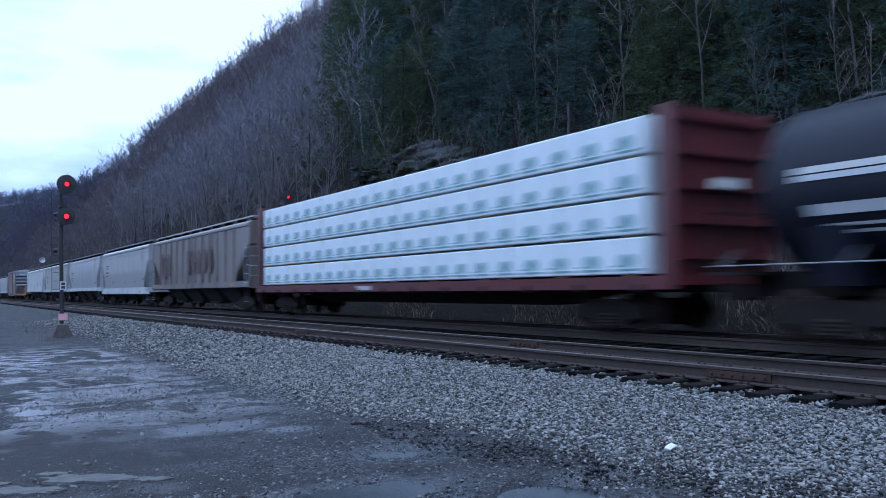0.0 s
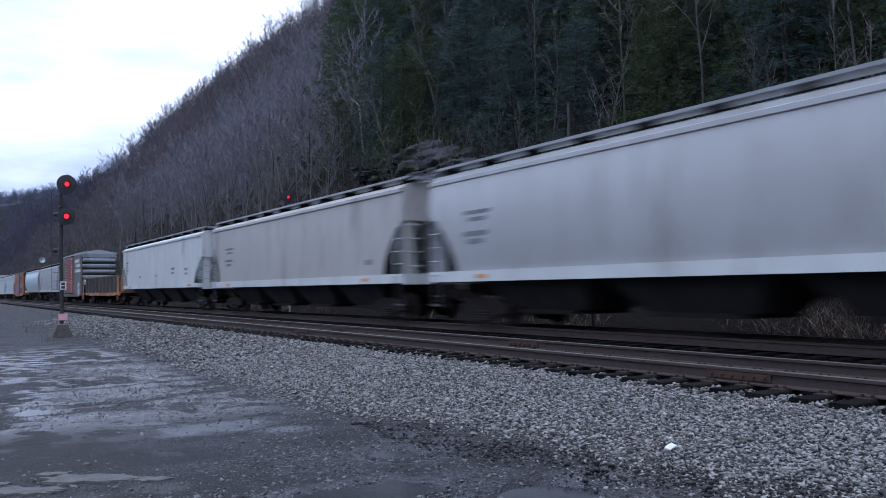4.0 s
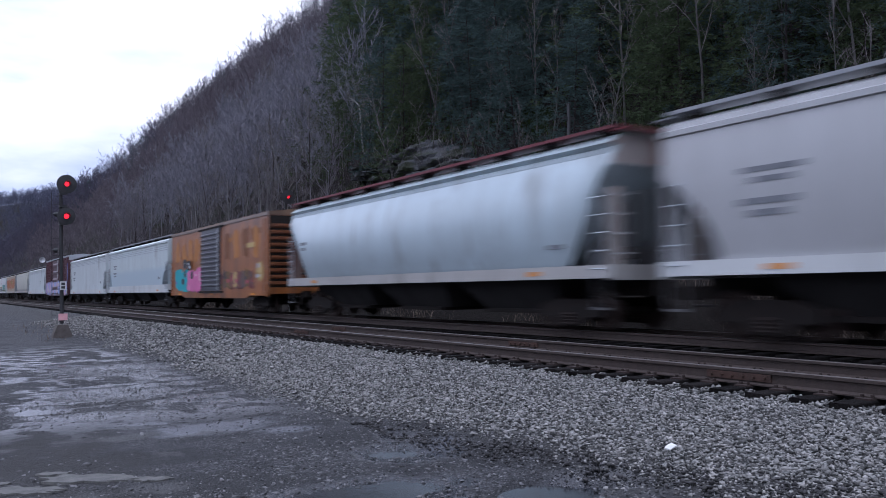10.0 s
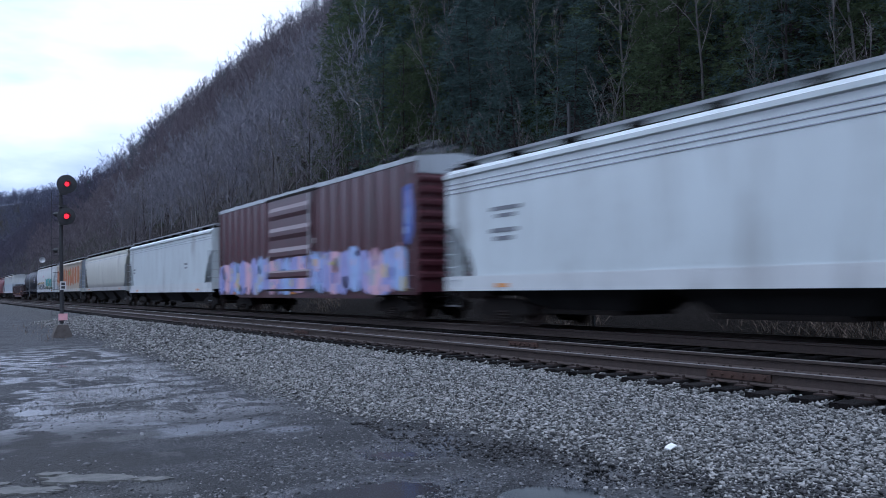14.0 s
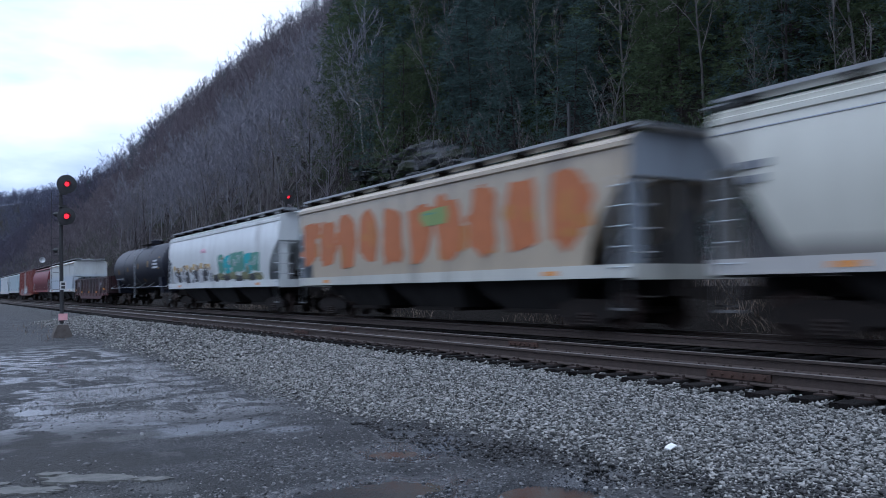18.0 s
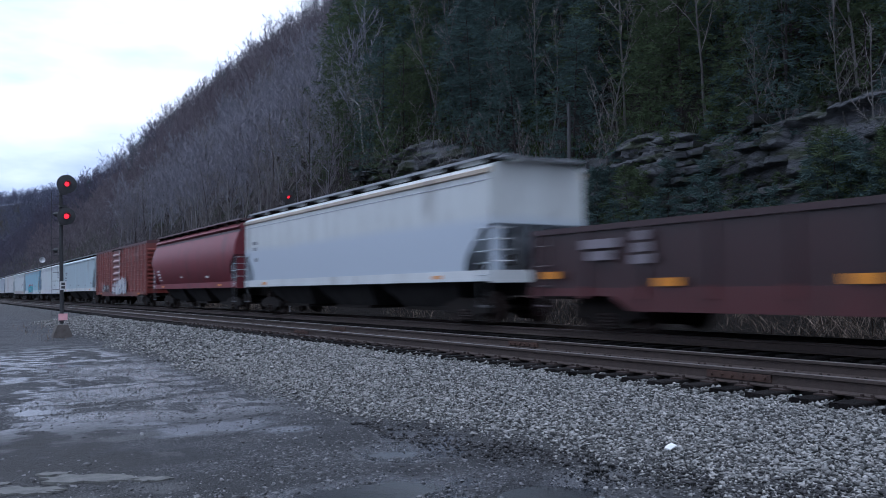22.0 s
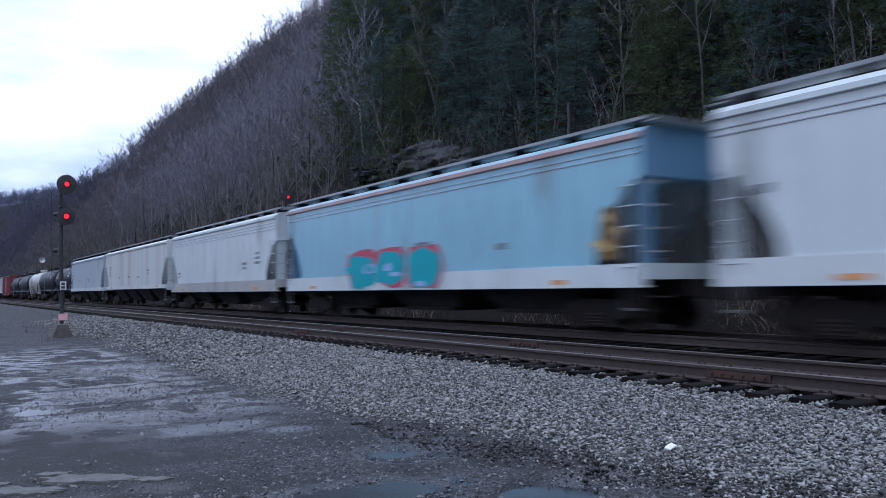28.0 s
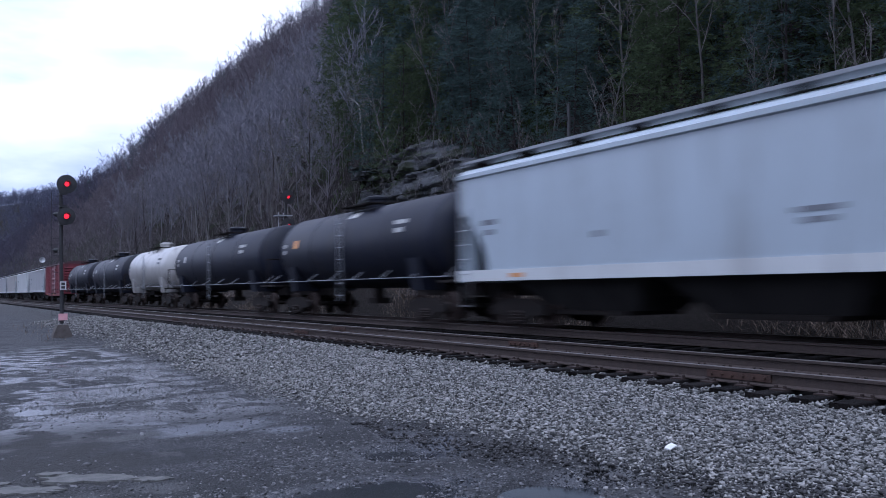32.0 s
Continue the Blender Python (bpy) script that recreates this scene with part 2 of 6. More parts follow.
def ground_material():
    """Wet gravel lot with puddles, near-black ground under the ballast, a darkened bank, and leaf litter on the hill,
    each by its own stretch of the plan.
    """
    m = bpy.data.materials.new("ground_cover")
    m.use_nodes = True
    n, l = m.node_tree.nodes, m.node_tree.links
    b = n["Principled BSDF"]
    co = n.new("ShaderNodeTexCoord")
    sep = n.new("ShaderNodeSeparateXYZ")
    l.new(co.outputs["Object"], sep.inputs[0])

    def tex(scale, detail, stretch=(1, 1, 1)):
        mp, t = n.new("ShaderNodeMapping"), n.new("ShaderNodeTexNoise")
        mp.inputs["Scale"].default_value = stretch
        t.inputs["Scale"].default_value, t.inputs["Detail"].default_value = scale, detail
        l.new(co.outputs["Object"], mp.inputs["Vector"])
        l.new(mp.outputs["Vector"], t.inputs["Vector"])
        return t.outputs["Fac"]

    def span(v, a, c, d0=0.0, d1=1.0):
        r = n.new("ShaderNodeMapRange")
        r.interpolation_type = "SMOOTHSTEP"
        for k, q in zip(("From Min", "From Max", "To Min", "To Max"), (a, c, d0, d1)):
            r.inputs[k].default_value = q
        l.new(v, r.inputs["Value"])
        return r.outputs["Result"]

    def maths(op, a, c):
        q = n.new("ShaderNodeMath")
        q.operation = op
        for i, v in enumerate((a, c)):
            if hasattr(v, "links"):
                l.new(v, q.inputs[i])
            else:
                q.inputs[i].default_value = v
        return q.outputs[0]

    def mix(fac, c1, c2):
        x = n.new("ShaderNodeMixRGB")
        for i, v in zip(("Fac", "Color1", "Color2"), (fac, c1, c2)):
            if hasattr(v, "links"):
                l.new(v, x.inputs[i])
            else:
                x.inputs[i].default_value = v if i == "Fac" else (*v, 1)
        return x.outputs["Color"]

    fine, mid, broad = tex(38, 6), tex(6, 5), tex(0.9, 4)
    vor = n.new("ShaderNodeTexVoronoi")
    vor.inputs["Scale"].default_value = 48
    l.new(co.outputs["Object"], vor.inputs["Vector"])
    cell = n.new("ShaderNodeSeparateColor")
    l.new(vor.outputs["Color"], cell.inputs[0])
    pebble = maths("MULTIPLY", span(cell.outputs[0], 0.1, 1.0), span(vor.outputs["Distance"], 0.75, 0.3))
    patch = tex(1.7, 9, (1.3, 0.5, 1))
    torn = tex(2.2, 9, (1.1, 0.8, 1))

    def pool(cx, cy, rx, ry):
        """One where the ground lies low and wet, with a frayed rim."""
        ex = maths("POWER", maths("MULTIPLY", maths("SUBTRACT", sep.outputs["X"], cx), 1 / rx), 2.0)
        ey = maths("POWER", maths("MULTIPLY", maths("SUBTRACT", sep.outputs["Y"], cy), 1 / ry), 2.0)
        far = maths("ADD", maths("ADD", ex, ey), maths("MULTIPLY", maths("SUBTRACT", torn, 0.5), 5.0))
        return span(far, 1.7, 0.3)

    damp = pool(3.95, 7.25, 0.42, 0.5)
    for spot in ((3.1, 5.9, 0.8, 0.55), (4.3, 5.1, 0.4, 0.45), (4.85, 4.9, 0.35, 0.7), (2.4, 14.2, 0.9, 0.8), (3.3, 18.6, 1.1, 1.2), (1.3, 12.6, 0.35, 0.45), (4.4, 8.2, 0.25, 0.3), (1.9, 11.6, 0.7, 0.4)):
        damp = maths("MAXIMUM", damp, pool(*spot))
    lot = mix(pebble, (0.007, 0.0075, 0.009), (0.15, 0.152, 0.163))
    lot = mix(maths("MULTIPLY", span(mid, 0.48, 0.6), 0.5), lot, (0.02, 0.02, 0.023))
    lot = mix(maths("MULTIPLY", span(patch, 0.5, 0.58), 0.6), lot, (0.03, 0.031, 0.035))
    lot = mix(maths("MULTIPLY", span(tex(0.8, 8, (0.8, 1.1, 1)), 0.52, 0.44), 0.8), lot, (0.009, 0.0095, 0.012))
    mud = pool(0.9, 9.4, 0.8, 0.8)
    for spot in ((1.5, 8.6, 0.6, 0.4), (0.4, 11.0, 0.6, 0.8), (1.9, 7.0, 0.8, 0.4), (3.4, 24.5, 1.0, 3.0), (2.0, 12.9, 0.5, 0.25)):
        mud = maths("MAXIMUM", mud, pool(*spot))
    lot = mix(maths("MULTIPLY", mud, 0.8), lot, (0.013, 0.013, 0.014))
    brown = maths("MULTIPLY", maths("MULTIPLY", span(sep.outputs["X"], 2.3, 1.1), span(sep.outputs["Y"], 11.5, 9.8)), span(torn, 0.62, 0.42))
    lot = mix(maths("MULTIPLY", brown, 0.75), lot, (0.019, 0.018, 0.017))
    silt_sheen = pool(2.9, 9.9, 0.75, 0.45)
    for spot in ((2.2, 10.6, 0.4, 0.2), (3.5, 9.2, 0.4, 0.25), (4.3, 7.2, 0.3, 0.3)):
        silt_sheen = maths("MAXIMUM", silt_sheen, pool(*spot))
    # Wet silt; the sky's sheen on it is put into a pale bluish colour.
    lot = mix(maths("MULTIPLY", silt_sheen, 0.8), lot, (0.075, 0.082, 0.1))
    lot = mix(maths("MULTIPLY", damp, 0.8), lot, (0.016, 0.018, 0.024))
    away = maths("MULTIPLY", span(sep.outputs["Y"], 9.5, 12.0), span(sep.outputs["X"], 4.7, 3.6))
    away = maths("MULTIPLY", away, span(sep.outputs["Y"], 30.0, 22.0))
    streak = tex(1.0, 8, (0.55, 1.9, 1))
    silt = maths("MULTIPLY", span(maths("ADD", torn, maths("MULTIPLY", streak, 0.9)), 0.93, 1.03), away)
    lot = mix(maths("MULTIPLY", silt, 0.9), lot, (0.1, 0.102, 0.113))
    worn = maths("MULTIPLY", span(maths("ADD", torn, maths("MULTIPLY", streak, 0.9)), 1.0, 1.14), span(sep.outputs["Y"], 11.5, 9.5))
    worn = maths("MULTIPLY", worn, span(sep.outputs["X"], 3.4, 2.4))
    lot = mix(maths("MULTIPLY", worn, 0.7), lot, (0.085, 0.085, 0.085))
    # Near-black ground stands in for the shade in gaps between ballast stones.
    stone_gaps = mix(span(fine, 0.3, 0.7), (0.006, 0.006, 0.006), (0.04, 0.039, 0.038))
    leaf = mix(span(mid, 0.35, 0.65), (0.012, 0.0105, 0.011), (0.03, 0.024, 0.023))
    leaf = mix(span(tex(0.35, 4), 0.52, 0.66), leaf, (0.018, 0.026, 0.01))
    edge = maths("ADD", sep.outputs["X"], maths("MULTIPLY", tex(0.8, 4), 1.6))
    c = mix(span(edge, 5.2, 5.9), lot, stone_gaps)
    # Dark track bed; the shade beneath the train is put into its colour too.
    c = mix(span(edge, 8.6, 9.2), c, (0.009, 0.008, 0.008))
    c = mix(span(edge, 20.5, 23.0), c, leaf)
    # Darker bank: the shade under the overhanging hillside is put into its colour.
    bank_shade = mix(span(fine, 0.4, 0.65), (0.008, 0.007, 0.0065), (0.036, 0.03, 0.026))
    c = mix(maths("MULTIPLY", span(edge, 16.2, 17.0), span(edge, 23.0, 20.5)), c, bank_shade)
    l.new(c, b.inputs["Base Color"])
    wet = maths("MAXIMUM", maths("MAXIMUM", damp, silt), maths("MULTIPLY", silt_sheen, 0.8))
    rough = maths("SUBTRACT", 0.75, maths("MULTIPLY", wet, 0.57))
    l.new(rough, b.inputs["Roughness"])
    l.new(span(edge, 15.5, 16.5, 0.5, 0.06), b.inputs["Specular IOR Level"])
    bp = n.new("ShaderNodeBump")
    bp.inputs["Distance"].default_value = 0.03
    l.new(maths("SUBTRACT", 0.95, maths("MULTIPLY", wet, 0.78)), bp.inputs["Strength"])
    l.new(maths("ADD", maths("SUBTRACT", mid, vor.outputs["Distance"]), maths("MULTIPLY", fine, 0.5)), bp.inputs["Height"])
    l.new(bp.outputs["Normal"], b.inputs["Normal"])
    return m


GROUND = ground_material()
ground = new("ground", sheet_mesh("ground", np.stack([GX, GY, GZ], -1).reshape(-1, 3), quads, GROUND))
tagged(ground, "wet grey gravel lot beside the ballasted track bed and wooded hillside", "ground", kind="structure")

# ---- ballast ----
def scatter_stones(count, x0, x1, y0, y1, small, large, seed, lift=0.0, keep=None):
    """Angular stones as one mesh: jittered eight-cornered blocks of many sizes."""
    g = np.random.RandomState(seed)
    u = g.uniform(0, 1, count)
    x = g.uniform(x0, x1, count)
    y = y0 + (y1 - y0) * u ** 1.5
    if keep is not None:
        k = keep(x, y, g)
        x, y = x[k], y[k]
    count = len(x)
    z = terrain(x, y) + lift + g.uniform(-0.7, 0.7, count) * small
    s = g.uniform(small, large, count) * g.choice([0.6, 0.9, 1.0, 1.4], count)
    corners = np.array([(1, 0, 0), (-1, 0, 0), (0, 1, 0), (0, -1, 0), (0, 0, 1), (0, 0, -1)], dtype=float) * 0.62
    v = corners[None] * g.uniform(0.75, 1.1, (count, 6, 1)) + g.uniform(-0.2, 0.2, (count, 6, 3))
    v = v * g.uniform(0.5, 1.25, (count, 1, 3))
    ax = g.normal(size=(count, 3))
    ax /= np.linalg.norm(ax, axis=1, keepdims=True)
    an = g.uniform(0, 6.28, count)[:, None, None]
    axb = np.repeat(ax[:, None], 6, 1)
    v = v * np.cos(an) + np.cross(axb, v) * np.sin(an) + axb * (axb * v).sum(-1, keepdims=True) * (1 - np.cos(an))
    v[:, :, 2] *= 0.62
    v = v * s[:, None, None] + np.stack([x, y, z], -1)[:, None]
    f = np.array([(0, 2, 4), (2, 1, 4), (1, 3, 4), (3, 0, 4), (2, 0, 5), (1, 2, 5), (3, 1, 5), (0, 3, 5)])
    f = (f[None] + (np.arange(count) * 6)[:, None, None]).reshape(-1, 3)
    return v.reshape(-1, 3), f


STONE = mat("crushed_limestone", (0.25, 0.238, 0.224), 0.85, 0, (0.068, 0.078, 0.078), 14, amount=0.5, bump=0.2, bump_scale=60, island=0.92)
STONE_DIRTY = mat("stained_ballast", (0.035, 0.033, 0.034), 0.7, 0, (0.018, 0.017, 0.017), 12, amount=0.5, island=0.75)
STONE_DARK = mat("dark_bed_ballast", (0.019, 0.017, 0.0165), 0.9, 0, (0.009, 0.008, 0.008), 10, amount=0.5, island=0.45)
GRAVEL = mat("lot_gravel", (0.15, 0.148, 0.15), 0.6, 0, (0.025, 0.025, 0.028), 12, amount=0.5, island=0.92)
toe = lambda x, y, g: x > 4.75 + 0.5 * np.clip((9 - y) / 3, 0, 1) + 0.3 * waves(x, y, 21, 0.8, 3) + g.normal(0, 0.25, len(x))
v1, f1 = scatter_stones(112000, 4.2, 7.7, 1.8, 17, 0.016, 0.046, 11, 0.004, toe)
v2, f2 = scatter_stones(22000, 4.3, 7.7, 17, 50, 0.04, 0.08, 14, 0.004, toe)
crib = lambda x, y, g: np.abs((y + 0.25) % 0.5 - 0.25) > 0.13 + 0.04 * g.normal(size=len(x)) * (x < 7.75)
v3, f3 = scatter_stones(9000, 7.45, 8.05, 1.8, 36, 0.03, 0.06, 16, 0.03, crib)
v, f = np.concatenate([v1, v2, v3]), np.concatenate([f1, f2 + len(v1), f3 + len(v1) + len(v2)])
tagged(new("ballast_shoulder", sheet_mesh("ballast_shoulder", v, f, STONE, False)), "pale grey crushed limestone ballast sloping down from the ties", "ballast", kind="stuff")
v, f = scatter_stones(8000, 4.25, 5.7, 2.0, 9, 0.02, 0.05, 15, 0.012, lambda x, y, g: np.abs(x - 4.95 + 0.22 * (y - 4.85)) < 0.3 + 0.2 * waves(x, y, 24, 1.1, 2) + g.normal(0, 0.12, len(x)))
tagged(new("stained_ballast_toe", sheet_mesh("stained_ballast_toe", v, f, STONE_DIRTY, False)), "dark oil-stained stones at the foot of the ballast", "ballast", kind="stuff")
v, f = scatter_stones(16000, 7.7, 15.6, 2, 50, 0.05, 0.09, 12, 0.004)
tagged(new("track_bed_ballast", sheet_mesh("track_bed_ballast", v, f, STONE_DARK, False)), "dark ballast between the rails and tracks", "ballast", kind="stuff")
v, f = scatter_stones(60000, -0.5, 5.4, 3.0, 22, 0.009, 0.034, 13, 0.0, lambda x, y, g: (waves(x, y, 22, 0.9, 4) * 1.1 + (x - 1.9) * 0.5 > g.uniform(-0.8, 0.8, len(x))) & (terrain(x, y) > WATER_LEVEL - 0.006))
v2, f2 = scatter_stones(9000, -0.5, 3.4, 5.0, 20, 0.015, 0.055, 17, -0.008, lambda x, y, g: waves(x, y, 23, 1.6, 3) > g.uniform(-0.6, 0.9, len(x)))
v, f = np.concatenate([v, v2]), np.concatenate([f, f2 + len(v)])
tagged(new("lot_gravel", sheet_mesh("lot_gravel", v, f, GRAVEL, False)), "small dark wet gravel strewn over the lot", "gravel", kind="stuff")


# ---- rain water standing in the ruts ----
WATER = mat("muddy_rain_water", (0.02, 0.023, 0.028), 0.16, 0, (0.045, 0.045, 0.045), 1.5, bump=0.02, bump_scale=7)
wx, wy = np.arange(-8, 4.81, 0.8), np.arange(1.0, 40.1, 1.5)
PX, PY = np.meshgrid(wx, wy)
wi = np.arange(PX.size).reshape(PX.shape)
wq = np.stack([wi[:-1, :-1], wi[:-1, 1:], wi[1:, 1:], wi[1:, :-1]], -1).reshape(-1, 4)
water = new("puddle_water", sheet_mesh("puddle_water", np.stack([PX, PY, PX * 0 + WATER_LEVEL], -1).reshape(-1, 3), wq, WATER))
tagged(water, "shallow rain puddles in the ruts of the gravel lot", "puddle", kind="structure")


SLAB = mat("pale_worn_concrete", (0.17, 0.168, 0.155), 0.9, 0, (0.04, 0.04, 0.042), 9, amount=0.8, bump=0.3)

# ---- tracks ----
def track(name, xc, y_from, y_to, seed, label):
    """Two rails on ties, each tie an object of its own where the camera stands near."""
    holder = new(name)
    tagged(holder, label, "track", kind="structure")
    g = random.Random(seed)
    prof = [(-0.07, -0.18), (0.07, -0.18), (0.07, -0.165), (0.012, -0.145), (0.01, -0.05), (0.036, -0.04), (0.036, -0.006), (0.028, 0.0),
            (-0.028, 0.0), (-0.036, -0.006), (-0.036, -0.04), (-0.01, -0.05), (-0.012, -0.145), (-0.07, -0.165)]
    for s in (-1, 1):
        fm = Form()
        fm.prism([(xc + s * 0.7535 + p, q) for p, q in prof], y_from, y_to, "y")
        fm.k[6:9] = [1, 1, 1]
        part("rail", fm, (RAIL_WEB, RAIL_TOP), holder)
    meshes = []
    for i in range(5):
        w, h, e = 0.115 + 0.008 * g.random(), 0.17, 1.28 + 0.05 * g.random()
        fm = Form()
        fm.prism([(-w, -h), (w, -h), (w, -0.012), (w - 0.012, 0), (-w + 0.012, 0), (-w, -0.012)], -e, e, "x")
        meshes.append(fm.mesh("tie", TIE))
    plate = Form().box(-0.18, -0.09, 0, 0.18, 0.09, 0.018)
    for sx in (-1, 1):
        for sy in (-1, 1):
            plate.box(sx * 0.1 - 0.016, sy * 0.055 - 0.012, 0.018, sx * 0.1 + 0.016, sy * 0.055 + 0.012, 0.05)
    plate = plate.mesh("tie_plate", RUST)
    y, i, joined = y_from, 0, Form()
    while y < y_to:
        m = pose(xc + g.uniform(-0.03, 0.03), y + g.uniform(-0.03, 0.03), -0.196, 0, 0, g.uniform(-1.2, 1.2))
        if 1.5 < y < 52:
            t = part("tie", meshes[i % 5], None, holder, at=m)
            for s in (-1, 1):
                if y < 32 and xc < 10:
                    part("tie_plate", plate, None, t, at=pose(s * 0.7535, 0, 0.0))
        else:
            joined.box(xc - 1.3, y - 0.115, -0.366, xc + 1.3, y + 0.115, -0.196)
        y += 0.5
        i += 1
    ob = part("ties_beyond", joined, TIE, holder)
    ob["kind"] = "stuff"
    return holder


JOINT_RUST = mat("red_rust", (0.075, 0.038, 0.026), 0.85, 0.1, (0.03, 0.021, 0.018), 7, amount=0.7, bump=0.2)
near_track = track("near_track", T1, -60, 420, 1, "rusty rails with worn tops on creosoted wooden ties")
far_track = track("far_track", T2, -60, 420, 2, "dark rails on ties beneath the passing train")
for s, y0 in ((-1, 6.67), (1, 12.9), (-1, 20.4), (1, 21.4), (-1, 33.5)):
    fm = Form()
    x = T1 + s * 0.7535
    for d in (-1, 1):
        fm.box(x + d * 0.024 - 0.012, y0 - 0.46, -0.135, x + d * 0.024 + 0.012, y0 + 0.46, -0.048)
        for k in range(6):
            yy = y0 - 0.38 + k * 0.152
            fm.rod((x + d * 0.03, yy, -0.09), (x + d * 0.062, yy, -0.09), 0.019, 6)
    part("joint_bar", fm, JOINT_RUST, near_track, "rust-red bolted joint bar")


# ---- signals ----
def signal_disc(parent, x, y, z, r, lamp_r, name="signal_head"):
    """Round black target facing down the track, with a hooded lens and a housing behind."""
    d = Form().lathe([(-0.02, r * 0.96), (-0.035, r), (-0.05, r), (-0.055, r * 0.9)], 40, "y")
    head = part(name, d, BLACK, parent, "round black target disc", True, pose(x, y, z))
    part("housing", Form().lathe([(-0.02, 0.2), (0.16, 0.2), (0.26, 0.12), (0.3, 0.06)], 18, "y"), BLACK, head, "", True)
    part("lens", Form().lathe([(-0.055, lamp_r), (-0.085, lamp_r * 0.93), (-0.105, lamp_r * 0.6), (-0.11, 0.02)], 20, "y"), RED_LAMP, head, "lit red signal lens", True)
    hood, n = Form(), 14
    for i in range(n):
        a0, a1 = [radians(-10 + 200 * (i + j) / n) for j in (0, 1)]
        q = []
        for yy, rr in ((-0.05, lamp_r * 1.25), (-0.34, lamp_r * 1.18)):
            for a in (a0, a1):
                q += [(rr * math.cos(a), yy, rr * math.sin(a)), ((rr + 0.012) * math.cos(a), yy, (rr + 0.012) * math.sin(a))]
        hood.add(q, [(0, 2, 6, 4), (1, 5, 7, 3), (4, 6, 7, 5), (0, 1, 3, 2), (0, 4, 5, 1), (2, 3, 7, 6)])
    part("hood", hood, BLACK, head)
    return head


def near_signal():
    base = new("signal_mast")
    base.matrix_basis = pose(4.05, 33.0, float(terrain(4.05, 33.0)))
    tagged(base, "black railway signal mast with two round heads showing red", "signal", "railway signals")
    part("foundation", Form().prism([(-0.36, -0.3), (0.36, -0.3), (0.3, 0.12), (0.17, 0.46), (-0.17, 0.46), (-0.3, 0.12)], -0.3, 0.3, "y"), CONCRETE, base, "weathered concrete footing")
    part("mast", Form().rod((0, 0, 0.5), (-0.08, 0, 5.45), 0.075, 10, 0.06), BLACK, base)
    part("number_tag", Form().box(-0.13, -0.13, 0.62, 0.17, -0.1, 0.86), PINK, base, "faded pink tag plate")
    plate = part("number_plate", Form().box(-0.09, -0.12, 1.72, 0.12, -0.1, 2.02), WHITE_PAINT, base, "small white plate")
    part("marking", Form().box(-0.045, -0.126, 1.76, 0.075, -0.12, 1.85).box(-0.045, -0.126, 1.89, 0.075, -0.12, 1.98), BLACK, plate)
    signal_disc(base, 0.09, -0.16, 5.55, 0.34, 0.085)
    signal_disc(base, 0.09, -0.16, 4.38, 0.31, 0.09)
    for z in (4.1, 4.75, 5.2):
        part("bracket", Form().box(-0.14, -0.2, z - 0.03, 0.12, 0.08, z + 0.03), BLACK, base)
    rungs = Form()
    for i in range(15):
        rungs.rod((-0.3, 0.22, 0.8 + i * 0.31), (0.05, 0.22, 0.8 + i * 0.31), 0.007, 5)
    part("ladder", rungs.rod((-0.3, 0.22, 0.4), (-0.36, 0.22, 5.3), 0.009, 5).rod((0.05, 0.22, 0.4), (-0.01, 0.22, 5.3), 0.009, 5), BLACK, base)
    for z in (3.15, 4.45):
        part("spotlight", Form().lathe([(0, 0.03), (0.1, 0.09), (0.16, 0.1)], 12, "x"), BLACK, base, "", True, pose(-0.34, -0.05, z))


def far_signal():
    z0 = float(terrain(17.0, 44.6))
    base = new("signal_mast")
    base.matrix_basis = pose(17.0, 44.6, z0)
    tagged(base, "black two-headed signal mast standing behind the far track", "signal", "railway signals")
    part("foundation", Form().box(-0.4, -0.4, -0.3, 0.4, 0.4, 0.4), CONCRETE, base, "concrete footing")
    part("mast", Form().rod((0, 0, 0.4), (0, 0, 6.5 - z0), 0.09, 10, 0.07), BLACK, base)
    signal_disc(base, 0.05, -0.2, 6.25 - z0, 0.4, 0.08)
    signal_disc(base, 0.05, -0.2, 4.65 - z0, 0.4, 0.08)
    lad = Form()
    for i in range(14):
        lad.rod((-0.36, 0.2, 0.8 + i * 0.33), (-0.06, 0.2, 0.8 + i * 0.33), 0.013, 5)
    part("ladder", lad.rod((-0.36, 0.2, 0.3), (-0.36, 0.2, 5.4), 0.018, 5).rod((-0.06, 0.2, 0.3), (-0.06, 0.2, 5.4), 0.018, 5), ALU, base, "pale metal ladder")
    part("platform", Form().box(-0.55, -0.2, 5.2, 0.35, 0.5, 5.24), ALU, base)


def relay_box():
    base = new("equipment_cabinet")
    base.matrix_basis = pose(2.6, 62, float(terrain(2.6, 62)))
    tagged(base, "white metal trackside equipment cabinet", "cabinet")
    part("body", Form().box(-0.9, -0.8, 0.1, 0.42, 0.8, 2.0), WHITE_PAINT, base)
    part("roof", Form().prism([(-1.0, 2.0), (0.52, 2.0), (0.52, 2.06), (-0.25, 2.2), (-1.0, 2.06)], -0.9, 0.9, "y"), ALU, base)
    part("base", Form().box(-0.95, -0.85, -0.2, 0.47, 0.85, 0.1), CONCRETE, base)
    part("door", Form().box(-0.7, -0.83, 0.2, 0.25, -0.8, 1.9), WHITE_PAINT, base)


